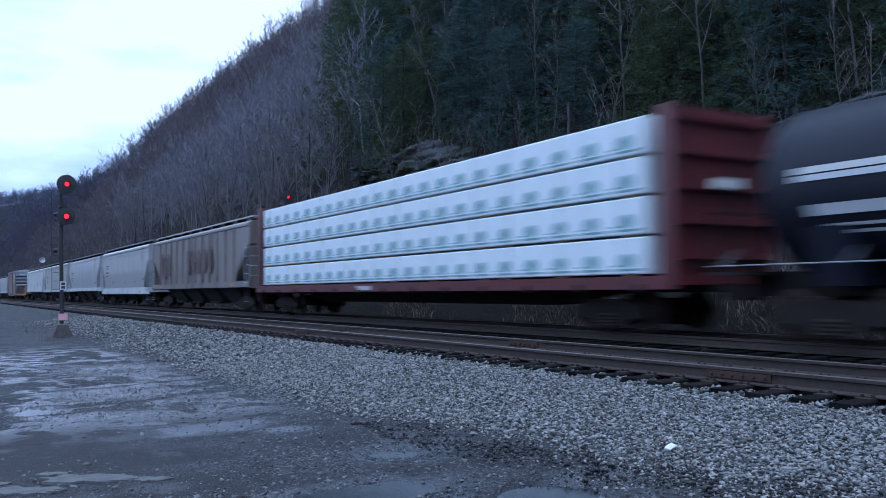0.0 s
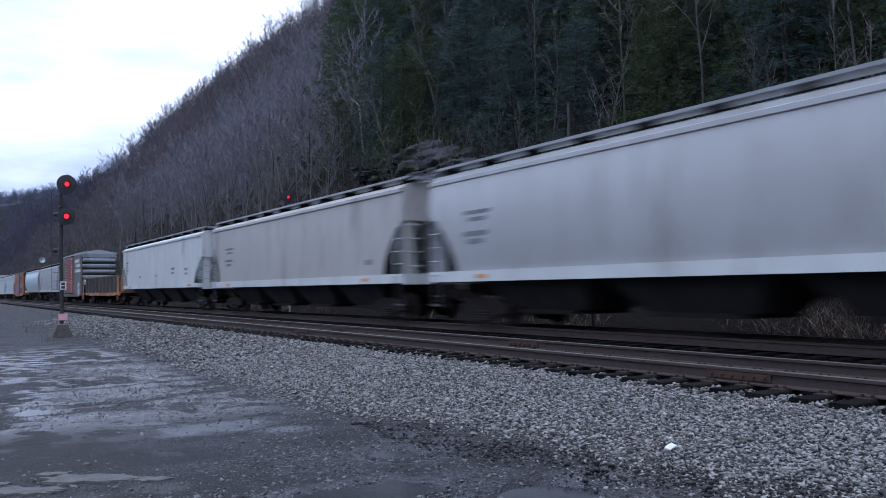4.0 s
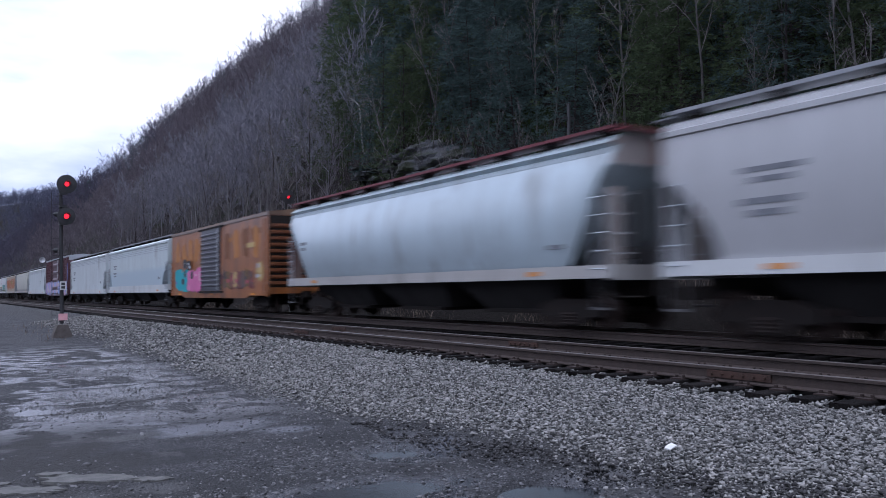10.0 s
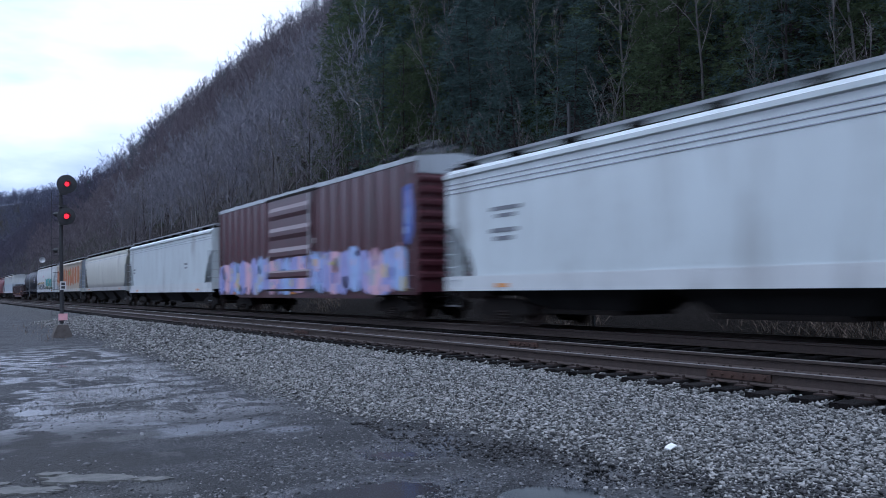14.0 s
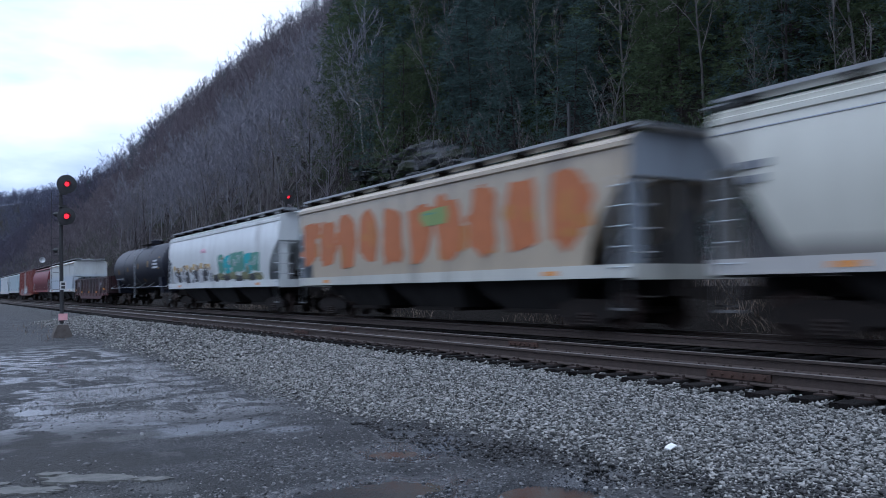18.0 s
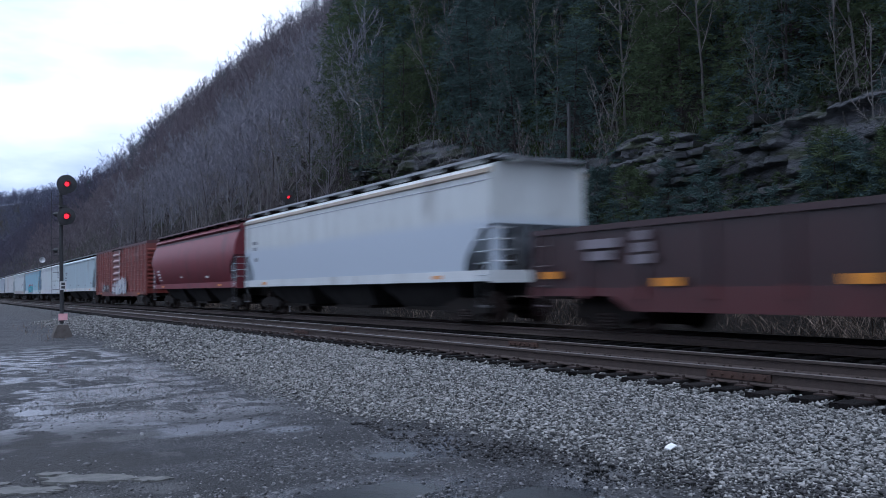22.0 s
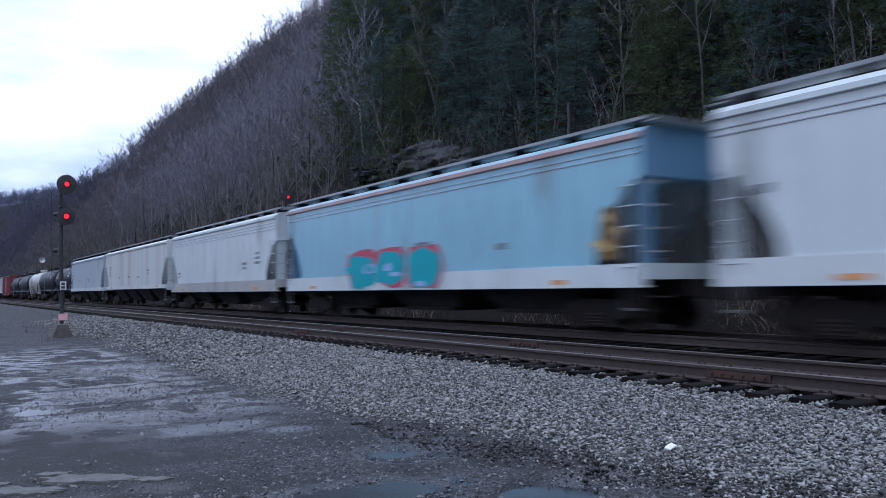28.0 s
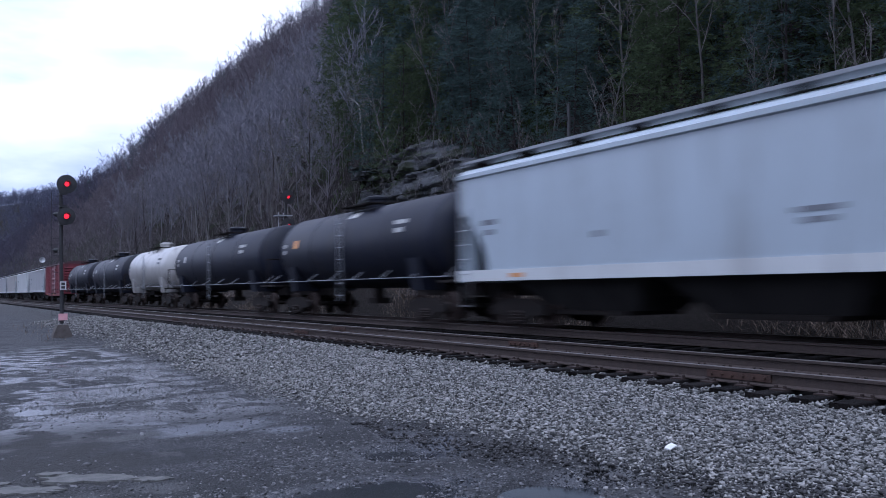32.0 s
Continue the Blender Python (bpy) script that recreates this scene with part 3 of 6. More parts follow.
def distant_signal():
    z0 = float(terrain(16.6, 162))
    base = new("trackside_mast")
    base.matrix_basis = pose(16.6, 162, z0)
    tagged(base, "slim trackside mast topped by a pale round dish", "mast")
    part("pole", Form().rod((0, 0, 0), (0, 0, 6.6 - z0), 0.08, 8), BLACK, base)
    part("dish", Form().lathe([(0, 0.1), (-0.1, 0.4), (-0.16, 0.5), (-0.18, 0.5), (0.04, 0.12)], 20, "y"), ALU, base, "pale round dish", True, pose(0, -0.12, 6.9 - z0))


def marker_post(x, y, top, colour, name, label):
    base = new(name)
    base.matrix_basis = pose(x, y, float(terrain(x, y)) - 0.1)
    tagged(base, label, "post")
    h = top - float(terrain(x, y)) + 0.1
    part("post", Form().box(-0.035, -0.035, 0, 0.035, 0.035, h), colour, base)
    part("cap", Form().box(-0.06, -0.05, h, 0.06, 0.05, h + 0.08), WHITE_PAINT if colour is WHITE_PAINT else RUST, base)


marker_post(16.5, 18.5, 0.95, BLACK, "marker_post", "thin dark steel post in the weeds by the far track")
marker_post(15.9, 41.2, 0.12, WHITE_PAINT, "white_marker", "short white marker stake beside the far track")
near_signal()
far_signal()
pole_z = float(terrain(20.5, 24.2))
pole = new("utility_pole")
pole.matrix_basis = pose(20.5, 24.2, pole_z - 0.4)
tagged(pole, "slim black weathered pole standing before the rock face", "pole")
part("pole", Form().rod((0, 0, 0), (0.03, 0, 8.3 - pole_z), 0.09, 9, 0.07), BLACK, pole)
part("cap", Form().rod((0.03, 0, 8.3 - pole_z), (0.03, 0, 8.36 - pole_z), 0.085, 9), BLACK, pole)
part("crosspiece", Form().box(-0.25, -0.04, 7.75 - pole_z, 0.3, 0.04, 7.83 - pole_z), BLACK, pole)
relay_box()
distant_signal()
for k, (bx, by, bl, bw, bt) in enumerate(((1.2, 7.75, 0.42, 0.17, -32), (0.66, 7.62, 0.34, 0.14, -30), (1.62, 7.42, 0.16, 0.08, -20), (0.95, 8.15, 0.15, 0.07, -30), (0.5, 8.0, 0.12, 0.06, 10))):
    gb = random.Random(k)
    ring = [(bl * gb.uniform(0.6, 1.2) * math.cos(6.283 * q / 23), bw * gb.uniform(0.6, 1.25) * math.sin(6.283 * q / 23)) for q in range(23)]
    slab = new("broken_slab", Form().prism(ring, -0.05, 0.012, "z").mesh("broken_slab", SLAB))
    slab.matrix_basis = pose(bx, by, float(terrain(bx, by)) + 0.004, gb.uniform(-1, 1), gb.uniform(-1, 1), bt)
    tagged(slab, "pale flat piece of broken concrete sunk in the gravel", "slab", "broken slabs in the lot")
scrap = new("litter_sheet", Form().prism([(-0.07, -0.03), (0.06, -0.035), (0.075, 0.02), (0.01, 0.03), (-0.07, 0.025)], 0, 0.012, "z").mesh("litter_sheet", GRIME_PLASTIC))
scrap.matrix_basis = pose(5.5, 5.22, float(terrain(5.5, 5.22)) + 0.045, 12, -8, 20)
tagged(scrap, "crumpled scrap of white plastic lying on the ballast", "litter")

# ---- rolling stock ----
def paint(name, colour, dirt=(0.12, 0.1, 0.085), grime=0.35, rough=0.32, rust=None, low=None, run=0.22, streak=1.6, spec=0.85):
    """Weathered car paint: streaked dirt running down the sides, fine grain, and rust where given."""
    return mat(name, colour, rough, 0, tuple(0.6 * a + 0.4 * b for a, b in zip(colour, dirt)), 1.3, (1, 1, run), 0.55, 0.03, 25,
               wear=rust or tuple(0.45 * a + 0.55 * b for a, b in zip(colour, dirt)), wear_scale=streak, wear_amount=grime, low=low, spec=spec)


P = {
    "grey": paint("light_grey_paint", (0.45, 0.46, 0.475), grime=0.25),
    "warm": paint("warm_grey_paint", (0.46, 0.45, 0.43), grime=0.3),
    "white": paint("off_white_paint", (0.67, 0.695, 0.695), grime=0.15),
    "blue_grey": paint("dull_blue_grey_paint", (0.45, 0.52, 0.58), grime=0.2),
    "walk": paint("dull_walkway_steel", (0.27, 0.285, 0.31), (0.05, 0.05, 0.05), 0.3),
    "endgrey": paint("blue_grey_end_paint", (0.27, 0.3, 0.34), (0.08, 0.08, 0.08), 0.35),
    "under": paint("black_underbody_grime", (0.042, 0.04, 0.04), (0.015, 0.015, 0.015), 0.5, 0.9, spec=0.2),
    "blue_white": paint("pale_blue_white_paint", (0.65, 0.71, 0.72), grime=0.2),
    "teal_ice": paint("dull_teal_blue_paint", (0.45, 0.56, 0.61), grime=0.2),
    "ice": paint("pale_ice_blue_paint", (0.53, 0.63, 0.68), grime=0.2),
    "sky": paint("faded_sky_blue_paint", (0.29, 0.52, 0.64), grime=0.2),
    "band": paint("blue_grey_band_paint", (0.31, 0.36, 0.43), grime=0.2),
    "tan": paint("sand_tan_paint", (0.43, 0.36, 0.26), grime=0.35),
    "brown": paint("weathered_brown_paint", (0.22, 0.195, 0.18), grime=0.4, rust=(0.1, 0.07, 0.06), run=0.12),
    "oxide": paint("red_oxide_paint", (0.17, 0.032, 0.042), (0.05, 0.025, 0.028), 0.25, 0.5, spec=0.35),
    "boxred": paint("brick_red_paint", (0.175, 0.036, 0.027), (0.04, 0.025, 0.025), 0.3),
    "wine": paint("dark_wine_paint", (0.07, 0.017, 0.024), (0.03, 0.02, 0.02), 0.3),
    "orange": paint("rusted_orange_paint", (0.34, 0.12, 0.028), (0.05, 0.03, 0.02), 0.45, rust=(0.14, 0.05, 0.02)),
    "amber": paint("bright_amber_paint", (0.5, 0.23, 0.1), (0.06, 0.03, 0.02), 0.5),
    "boxgrey": paint("grey_green_paint", (0.12, 0.126, 0.115), (0.06, 0.06, 0.05), 0.3),
    "doorred": paint("faded_red_door_paint", (0.3, 0.075, 0.062), (0.07, 0.03, 0.03), 0.25),
    "doorblue": paint("dark_slate_door_paint", (0.06, 0.065, 0.085), (0.03, 0.03, 0.03), 0.3),
    "black": mat("black_tank_paint", (0.006, 0.009, 0.022), 0.48, 0, (0.014, 0.014, 0.018), 1.3, (1, 1, 0.3), 0.45, 0.03, 25, wear=(0.014, 0.014, 0.018), wear_scale=1.6, wear_amount=0.3, spec=0.28),
    "charcoal": paint("charcoal_gondola_paint", (0.03, 0.027, 0.03), (0.06, 0.035, 0.025), 0.35, rust=(0.07, 0.032, 0.022)),
    "rustred": paint("rusty_red_brown_paint", (0.034, 0.012, 0.014), (0.015, 0.012, 0.012), 0.4),
    "oxide_dark": paint("dark_oxide_sill_paint", (0.08, 0.02, 0.022), (0.03, 0.015, 0.015), 0.3),
    "galv": paint("galvanised_roof_steel", (0.42, 0.46, 0.5), grime=0.3),
    # These two turn greyer blue below the height given in low.
    "blue_banded": paint("blue_white_greyer_below_paint", (0.62, 0.7, 0.71), grime=0.15, low=((0.44, 0.53, 0.58), 2.45)),
    "blue_banded_low": paint("off_white_bluer_below_paint", (0.58, 0.61, 0.6), grime=0.15, low=((0.44, 0.49, 0.55), 2.75)),
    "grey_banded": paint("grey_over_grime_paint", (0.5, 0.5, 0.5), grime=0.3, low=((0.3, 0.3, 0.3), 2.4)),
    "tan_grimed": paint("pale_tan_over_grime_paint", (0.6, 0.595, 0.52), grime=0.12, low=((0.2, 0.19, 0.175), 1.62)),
    "stained": paint("white_paint_with_brown_runs", (0.66, 0.68, 0.675), grime=0.42, rust=(0.42, 0.37, 0.36), run=0.04, streak=0.7),
    # Braces in the end openings: the recess's shade is put into this grey.
    "post": paint("dirty_shaded_post_paint", (0.13, 0.13, 0.135), (0.03, 0.027, 0.025), 0.45, spec=0.2),
    "grime": paint("grimy_underbody_paint", (0.06, 0.055, 0.052), (0.02, 0.018, 0.016), 0.5, 0.85, spec=0.2),
    "bulkhead": paint("dull_maroon_paint", (0.11, 0.024, 0.028), (0.03, 0.018, 0.018), 0.4),
    "sand_sill": paint("pale_sand_sill_paint", (0.55, 0.55, 0.5), grime=0.3),
    # End of the sky-blue car: its shadow is put into a darker blue.
    "sky_shaded": paint("shaded_sky_blue_end_paint", (0.12, 0.25, 0.39), grime=0.3),
    "rusty_end": paint("cream_paint_gone_rusty", (0.36, 0.33, 0.31), (0.1, 0.05, 0.04), 0.5, rust=(0.13, 0.06, 0.045)),
    "tan_end": paint("brown_grimed_end_paint", (0.2, 0.19, 0.17), (0.05, 0.045, 0.04), 0.5),
    "pink_rust": paint("pinkish_rust_bleed", (0.42, 0.3, 0.28), (0.3, 0.14, 0.12), 0.4),
    "rustroof": paint("rusted_roof_steel", (0.2, 0.12, 0.07), (0.05, 0.03, 0.025), 0.5),
    "endrust": paint("dark_orange_end_paint", (0.2, 0.07, 0.025), (0.04, 0.02, 0.015), 0.5),
    "dark": STEEL_DARK,
}
MARK = mat("dark_stencil_paint", (0.13, 0.14, 0.16), 0.6, 0, (0.24, 0.25, 0.27), 6)
MARK_WHITE = mat("white_stencil_paint", (0.62, 0.62, 0.6), 0.6)
MARK_FADED = mat("faded_pink_stencil", (0.33, 0.19, 0.18), 0.6)
REFLECT = mat("amber_reflector", (0.75, 0.3, 0.03), 0.35)
SPRAY = {k: mat(k + "_spray_paint", c, 0.6, 0, tuple(q * 0.75 for q in c), 3) for k, c in {
    "teal": (0.03, 0.36, 0.42), "boxblue": (0.16, 0.19, 0.26), "doorink": (0.03, 0.045, 0.09), "pink": (0.62, 0.16, 0.36), "lilac": (0.33, 0.33, 0.62), "paleblue": (0.36, 0.47, 0.75), "yellow": (0.6, 0.5, 0.2),
    "green": (0.1, 0.26, 0.2), "olive": (0.2, 0.2, 0.1), "silver": (0.55, 0.57, 0.6), "ink": (0.03, 0.032, 0.04), "rust": (0.42, 0.14, 0.045), "oxide": (0.11, 0.075, 0.068), "maroon": (0.16, 0.04, 0.04), "faded": (0.42, 0.175, 0.04), "lime": (0.22, 0.3, 0.1),
    "fadedgrey": (0.2, 0.18, 0.2), "rustpatch": (0.2, 0.075, 0.022), "crimson": (0.5, 0.07, 0.12), "chalk": (0.45, 0.45, 0.47), "ochre": (0.5, 0.36, 0.14), "mustard": (0.16, 0.095, 0.025), "blush": (0.66, 0.42, 0.5), "blue": (0.1, 0.15, 0.45)}.items()}

WHEEL = Form().lathe([(-0.07, 0.3), (-0.07, 0.457), (-0.03, 0.42), (0.06, 0.415), (0.06, 0.33), (0.02, 0.3), (0.02, 0.14), (0.07, 0.12)], 18, "x").mesh("wheel", RUST, smooth=True)
AXLE = Form().rod((-0.98, 0, 0), (0.98, 0, 0), 0.08, 10).mesh("axle", STEEL_DARK)
SIDE_FRAME = Form().prism([(-1.12, 0.36), (-0.98, 0.3), (-0.72, 0.34), (-0.32, 0.12), (0.32, 0.12), (0.72, 0.34), (0.98, 0.3), (1.12, 0.36), (1.12, 0.56), (0.9, 0.62),
                           (0.45, 0.72), (-0.45, 0.72), (-0.9, 0.62), (-1.12, 0.56)], -0.07, 0.07, "x").mesh("side_frame", STEEL_DARK)
SPRINGS = Form().lathe([(0.13, 0.1), (0.17, 0.15), (0.2, 0.1), (0.24, 0.15), (0.27, 0.1), (0.31, 0.15), (0.34, 0.1), (0.38, 0.15), (0.42, 0.1)], 10, "z").mesh("spring_nest", RUST)
BOLSTER = Form().box(-1.05, -0.2, 0.42, 1.05, 0.2, 0.66).rod((0, 0, 0.66), (0, 0, 0.8), 0.2, 12).mesh("truck", STEEL_DARK)
COUPLER = Form().box(-0.1, 0, 0.72, 0.1, 0.5, 0.94).box(-0.16, 0.42, 0.69, 0.16, 0.66, 0.97).rod((0.1, 0.05, 0.7), (0.3, 0.45, 0.35), 0.035, 6).mesh("coupler", STEEL_DARK)


def bogie(car, y):
    b = part("truck", BOLSTER, None, car, at=pose(0, y, 0))
    for s in (-1, 1):
        part("side_frame", SIDE_FRAME, None, b, at=pose(s * 1.0, 0, 0))
        part("spring_nest", SPRINGS, None, b, at=pose(s * 1.05, 0, 0))
    for w in (-0.88, 0.88):
        part("axle", AXLE, None, b, at=pose(0, w, 0.46))
        for s in (-1, 1):
            part("wheel", WHEEL, None, b, "rusty steel wheel", at=pose(s * 0.7535, w, 0.46, 0, 0, 0 if s > 0 else 180))


def running_gear(car, length, inset=2.3):
    for s in (-1, 1):
        bogie(car, s * (length / 2 - inset))
        part("coupler", COUPLER, None, car, at=pose(0, s * (length / 2 - 0.02), 0, 0, 0, 0 if s > 0 else 180))


def ladder(car, x, y, z0, z1, w=0.4, along="y", material=None, steps=None):
    fm = Form()
    d = (0, w / 2, 0) if along == "y" else (w / 2, 0, 0)
    n = steps or max(2, int((z1 - z0) / 0.36))
    for s in (-1, 1):
        fm.rod((x + s * d[0], y + s * d[1], z0), (x + s * d[0], y + s * d[1], z1), 0.018, 5)
    for i in range(n):
        z = z0 + (i + 0.5) * (z1 - z0) / n
        fm.rod((x - d[0], y - d[1], z), (x + d[0], y + d[1], z), 0.016, 5)
    return part("ladder", fm, material or ALU, car)


def marks(car, bars, x, length, material, name="stencil", curve=None, fill=0.27, pitch=0.17):
    """Small lettering, too small to read: plain bars (part of the length from the front, height, width, tall)."""
    for fr, z, w, h in bars:
        y = -length / 2 + fr * length
        fm = Form()
        rows = max(1, int(h / pitch))
        for r in range(rows):
            zz = z - h / 2 + (r + 0.5) * h / rows
            xx = -(curve(zz) if curve else x)
            t = fill * h / rows
            k = w * (1 - 0.35 * ((r * 7 + rows) % 3) / 2)
            fm.box(xx - 0.008, y - k / 2, zz - t, xx + 0.02, y + k / 2, zz + t)
        part(name, fm, material, car)


def graffiti(car, y0, y1, z0, z1, fills, lines, seed, x, letters=6, curve=None, label="bold spray-painted graffiti", fat=0.62, edge=None, flecks=5):
    """Overlapping bubble shapes of paint with lines and flecks of a second colour, following the side's curve."""
    g = random.Random(seed)
    holder = None
    step = (y1 - y0) / letters
    layer = 0
    for i in range(letters):
        cy, cz = y0 + (i + 0.5) * step, (z0 + z1) / 2 + g.uniform(-0.08, 0.08)
        blobs = [(cy, cz, step * fat, (z1 - z0) * 0.5, fills[i % len(fills)], 12)]
        if edge:
            blobs.insert(0, (cy, cz + 0.05, step * fat + 0.05, (z1 - z0) * 0.5 + 0.05, edge, 12))
        for _ in range(flecks):
            blobs.append((cy + g.uniform(-0.4, 0.4) * step, cz + g.uniform(-0.36, 0.36) * (z1 - z0), step * g.uniform(0.08, 0.26), (z1 - z0) * g.uniform(0.05, 0.22), g.choice(lines), 8))
        for by, bz, ry, rz, col, n in blobs:
            layer += 1
            off = 0.006 + 0.0012 * (layer % 7)
            ring = []
            for k in range(n):
                a = 2 * math.pi * k / n
                r = g.uniform(0.78, 1.12)
                yy = by + ry * r * math.copysign(abs(math.cos(a)) ** 0.6, math.cos(a))
                zz = min(z1 + 0.14, max(z0 - 0.05, bz + rz * r * math.copysign(abs(math.sin(a)) ** 0.6, math.sin(a))))
                ring.append((yy, zz))
            v = [(-(curve(zz) if curve else x) - off, yy, zz) for yy, zz in ring]
            cx = sum(p[0] for p in v) / n - (0.02 if curve else 0)
            v += [(cx, by, bz)]
            f = [(k, (k + 1) % n, n) for k in range(n)]
            part("graffiti", Form().add(v, f), SPRAY[col], car, label if layer == 1 else "")


def hopper(length, body, sill="white", eave=4.0, top=4.2, half=1.54, bulge=0.0, bays=3, ribs=0, cut=(3.0, 1.3), slant=False, end_paint=None, floor=1.42, band=None, bars=(), mark=MARK,
           lines=0, tin=None, roof="galv", end_in=0.06, label="", sill_h=None, wide_hatch=False, board="walk"):
    car = new("covered_hopper_car")
    tagged(car, label, "freight car", "cars of the freight train")
    H = length / 2
    b = P[body]
    sill_h = sill_h or (0.46 if lines > 1 else 0.26)

    def curve(z):
        u = (z - (floor + eave) / 2) / ((eave - floor) / 2)
        return half + bulge * (1 - u * u) - bulge * 0.6 if bulge else half

    def loft(stations, steps):
        v, f, n = [], [], 0
        for y, lo in stations:
            side = [lo + (eave - lo) * i / steps for i in range(steps + 1)]
            ring = [(-curve(z) + 0.02, y, z) for z in side]
            ring += [(-half + 0.08, y, eave + 0.09), (-1.22, y, top - 0.05), (-0.4, y, top), (0.4, y, top), (1.22, y, top - 0.05), (half - 0.08, y, eave + 0.09)]
            ring += [(curve(z) - 0.02, y, z) for z in reversed(side)]
            n = len(ring)
            v += ring
        for j in range(len(stations) - 1):
            for i in range(n):
                f.append((j * n + i, j * n + (i + 1) % n, (j + 1) * n + (i + 1) % n, (j + 1) * n + i))
        f += [tuple(range(n - 1, -1, -1)), tuple(range((len(stations) - 1) * n, len(stations) * n))]
        return Form().add(v, f)

    e = H - end_in
    k0, k1 = cut[0], cut[1]
    ep = P[end_paint] if end_paint else b
    slope_end = [(-e, k0 + 0.02), (-e + 0.12, k0 - 0.02), (-e + 2.3, floor)]
    edge = [(-e, k0)] + [(-e + k1 * p, k0 - (k0 - floor) * q) for p, q in ((0.14, 0.05), (0.3, 0.13), (0.5, 0.26), (0.7, 0.43), (0.86, 0.62), (0.96, 0.8), (1.0, 1.0))]
    if slant:
        edge = [(-e, eave - 0.12), (-e + 0.2, eave - 0.5), (-e + 1.5, floor)]
        slope_end = [(-e, eave - 0.35), (-e + 0.1, eave - 0.45), (-e + 2.4, floor)]
    body_form = loft(slope_end + [(-y, z) for y, z in reversed(slope_end)], 9 if bulge else 3)
    body_form.k[-2:] = [1, 1]
    part("body", body_form, (b, ep), car, smooth=bulge > 0)
    edge = edge + [(-y, z) for y, z in reversed(edge)]
    for s in (-1, 1):
        v, f, n = [], [], 10 if bulge else 2
        for y, lo in edge:
            for i in range(n + 1):
                z = lo + (eave - lo) * i / n
                v += [(s * curve(z), y, z), (s * (curve(z) - 0.018), y, z)]
        w = 2 * (n + 1)
        for j in range(len(edge) - 1):
            for i in range(n):
                p, q = j * w + 2 * i, (j + 1) * w + 2 * i
                f += [(p, q, q + 2, p + 2), (p + 1, p + 3, q + 3, q + 1)]
            f.append((j * w, j * w + 1, (j + 1) * w + 1, (j + 1) * w))
        for j in (0, len(edge) - 1):
            for i in range(n):
                f.append((j * w + 2 * i, j * w + 2 * i + 2, j * w + 2 * i + 3, j * w + 2 * i + 1))
        part("side_sheet", Form().add(v, f), b, car, smooth=bulge > 0)
    for s in (-1, 1):
        fm = Form().box(s * (half - 0.03), -H, floor - sill_h, s * (half + 0.02), H, floor + 0.02)
        fm.box(s * (half - 0.12), -H, floor - sill_h, s * (half - 0.03), H, floor - sill_h + 0.05)
        part("side_sill", fm, P[sill], car)
        part("eave_rail", Form().prism([(s * (curve(eave) - 0.02), eave - 0.16), (s * (curve(eave) + 0.06), eave - 0.12), (s * (curve(eave) + 0.06), eave - 0.02), (s * (curve(eave) - 0.12), eave + 0.05)], -e, e, "y"), P[tin] if tin else b, car)
        for k in range(lines):
            z = eave - 0.3 - 0.12 * k
            # Seam coloured blue-grey to stand for the shadow under the lap.
            part("side_seam", Form().prism([(s * curve(z), z - 0.016), (s * (curve(z) + 0.016), z - 0.01), (s * (curve(z) + 0.012), z + 0.01), (s * curve(z), z + 0.016)], -e, e, "y"), P["endgrey"], car, "lap seam with its shadow line painted in")
        bd = Form()
        bd.box(s * 1.06 - 0.29, -e, top + 0.11, s * 1.06 + 0.29, e, top + 0.145)
        bd.box(s * 1.35 - 0.012, -e, top + 0.08, s * 1.35 + 0.012, e, top + 0.15)
        part("running_board", bd, P[board], car, "galvanised running board")
        bracket = Form().box(s * 1.06 - 0.26, -0.035, top - 0.12, s * 1.06 + 0.22, 0.035, top + 0.11).mesh("board_bracket", P["dark"])
        for i in range(10):
            part("board_bracket", bracket, None, car, at=pose(0, -e + 0.5 + (2 * e - 1.0) * i / 9, 0))
    n_h = 12 if not wide_hatch else 4
    for i in range(n_h):
        y = -e + 0.8 + (2 * e - 1.6) * (i + 0.5) / n_h
        w = (2 * e - 1.6) / n_h * 0.46
        part("hatch_cover", Form().prism([(-0.42, top), (0.42, top), (0.36, top + 0.12), (0.1, top + 0.17), (-0.1, top + 0.17), (-0.36, top + 0.12)], y - w, y + w, "y"), b, car)
    if ribs:
        for i in range(ribs):
            y = -H + cut[1] + 0.3 + (length - 2 * cut[1] - 0.6) * i / (ribs - 1)
            for s in (-1, 1):
                part("side_post", Form().box(s * half, y - 0.05, floor, s * (half + 0.07), y + 0.05, eave - 0.16), b, car)
    part("centre_sill", Form().box(-0.3, -H, 0.78, 0.3, H, 1.12).box(-half + 0.12, -H + cut[1], floor - 0.1, half - 0.12, H - cut[1], floor - 0.04), P["dark"], car)
    span = (length - 2 * cut[1] - 1.2) / bays
    for i in range(bays):
        y = -H + cut[1] + 0.6 + span * (i + 0.5)
        v = [(sx * (half - 0.12), y + sy * span * 0.48, floor - 0.06) for sy in (-1, 1) for sx in (-1, 1)] + [(sx * 0.7, y + sy * span * 0.3, 0.46) for sy in (-1, 1) for sx in (-1, 1)]
        bay = part("outlet_bay", Form().add(v, [(0, 1, 3, 2), (4, 6, 7, 5), (0, 4, 5, 1), (2, 3, 7, 6), (0, 2, 6, 4), (1, 5, 7, 3)]), P["under"], car, "grimy discharge hopper")
        part("outlet_gate", Form().box(-0.85, y - span * 0.26, 0.36, 0.85, y + span * 0.26, 0.46), P["dark"], bay).matrix_basis = Matrix()
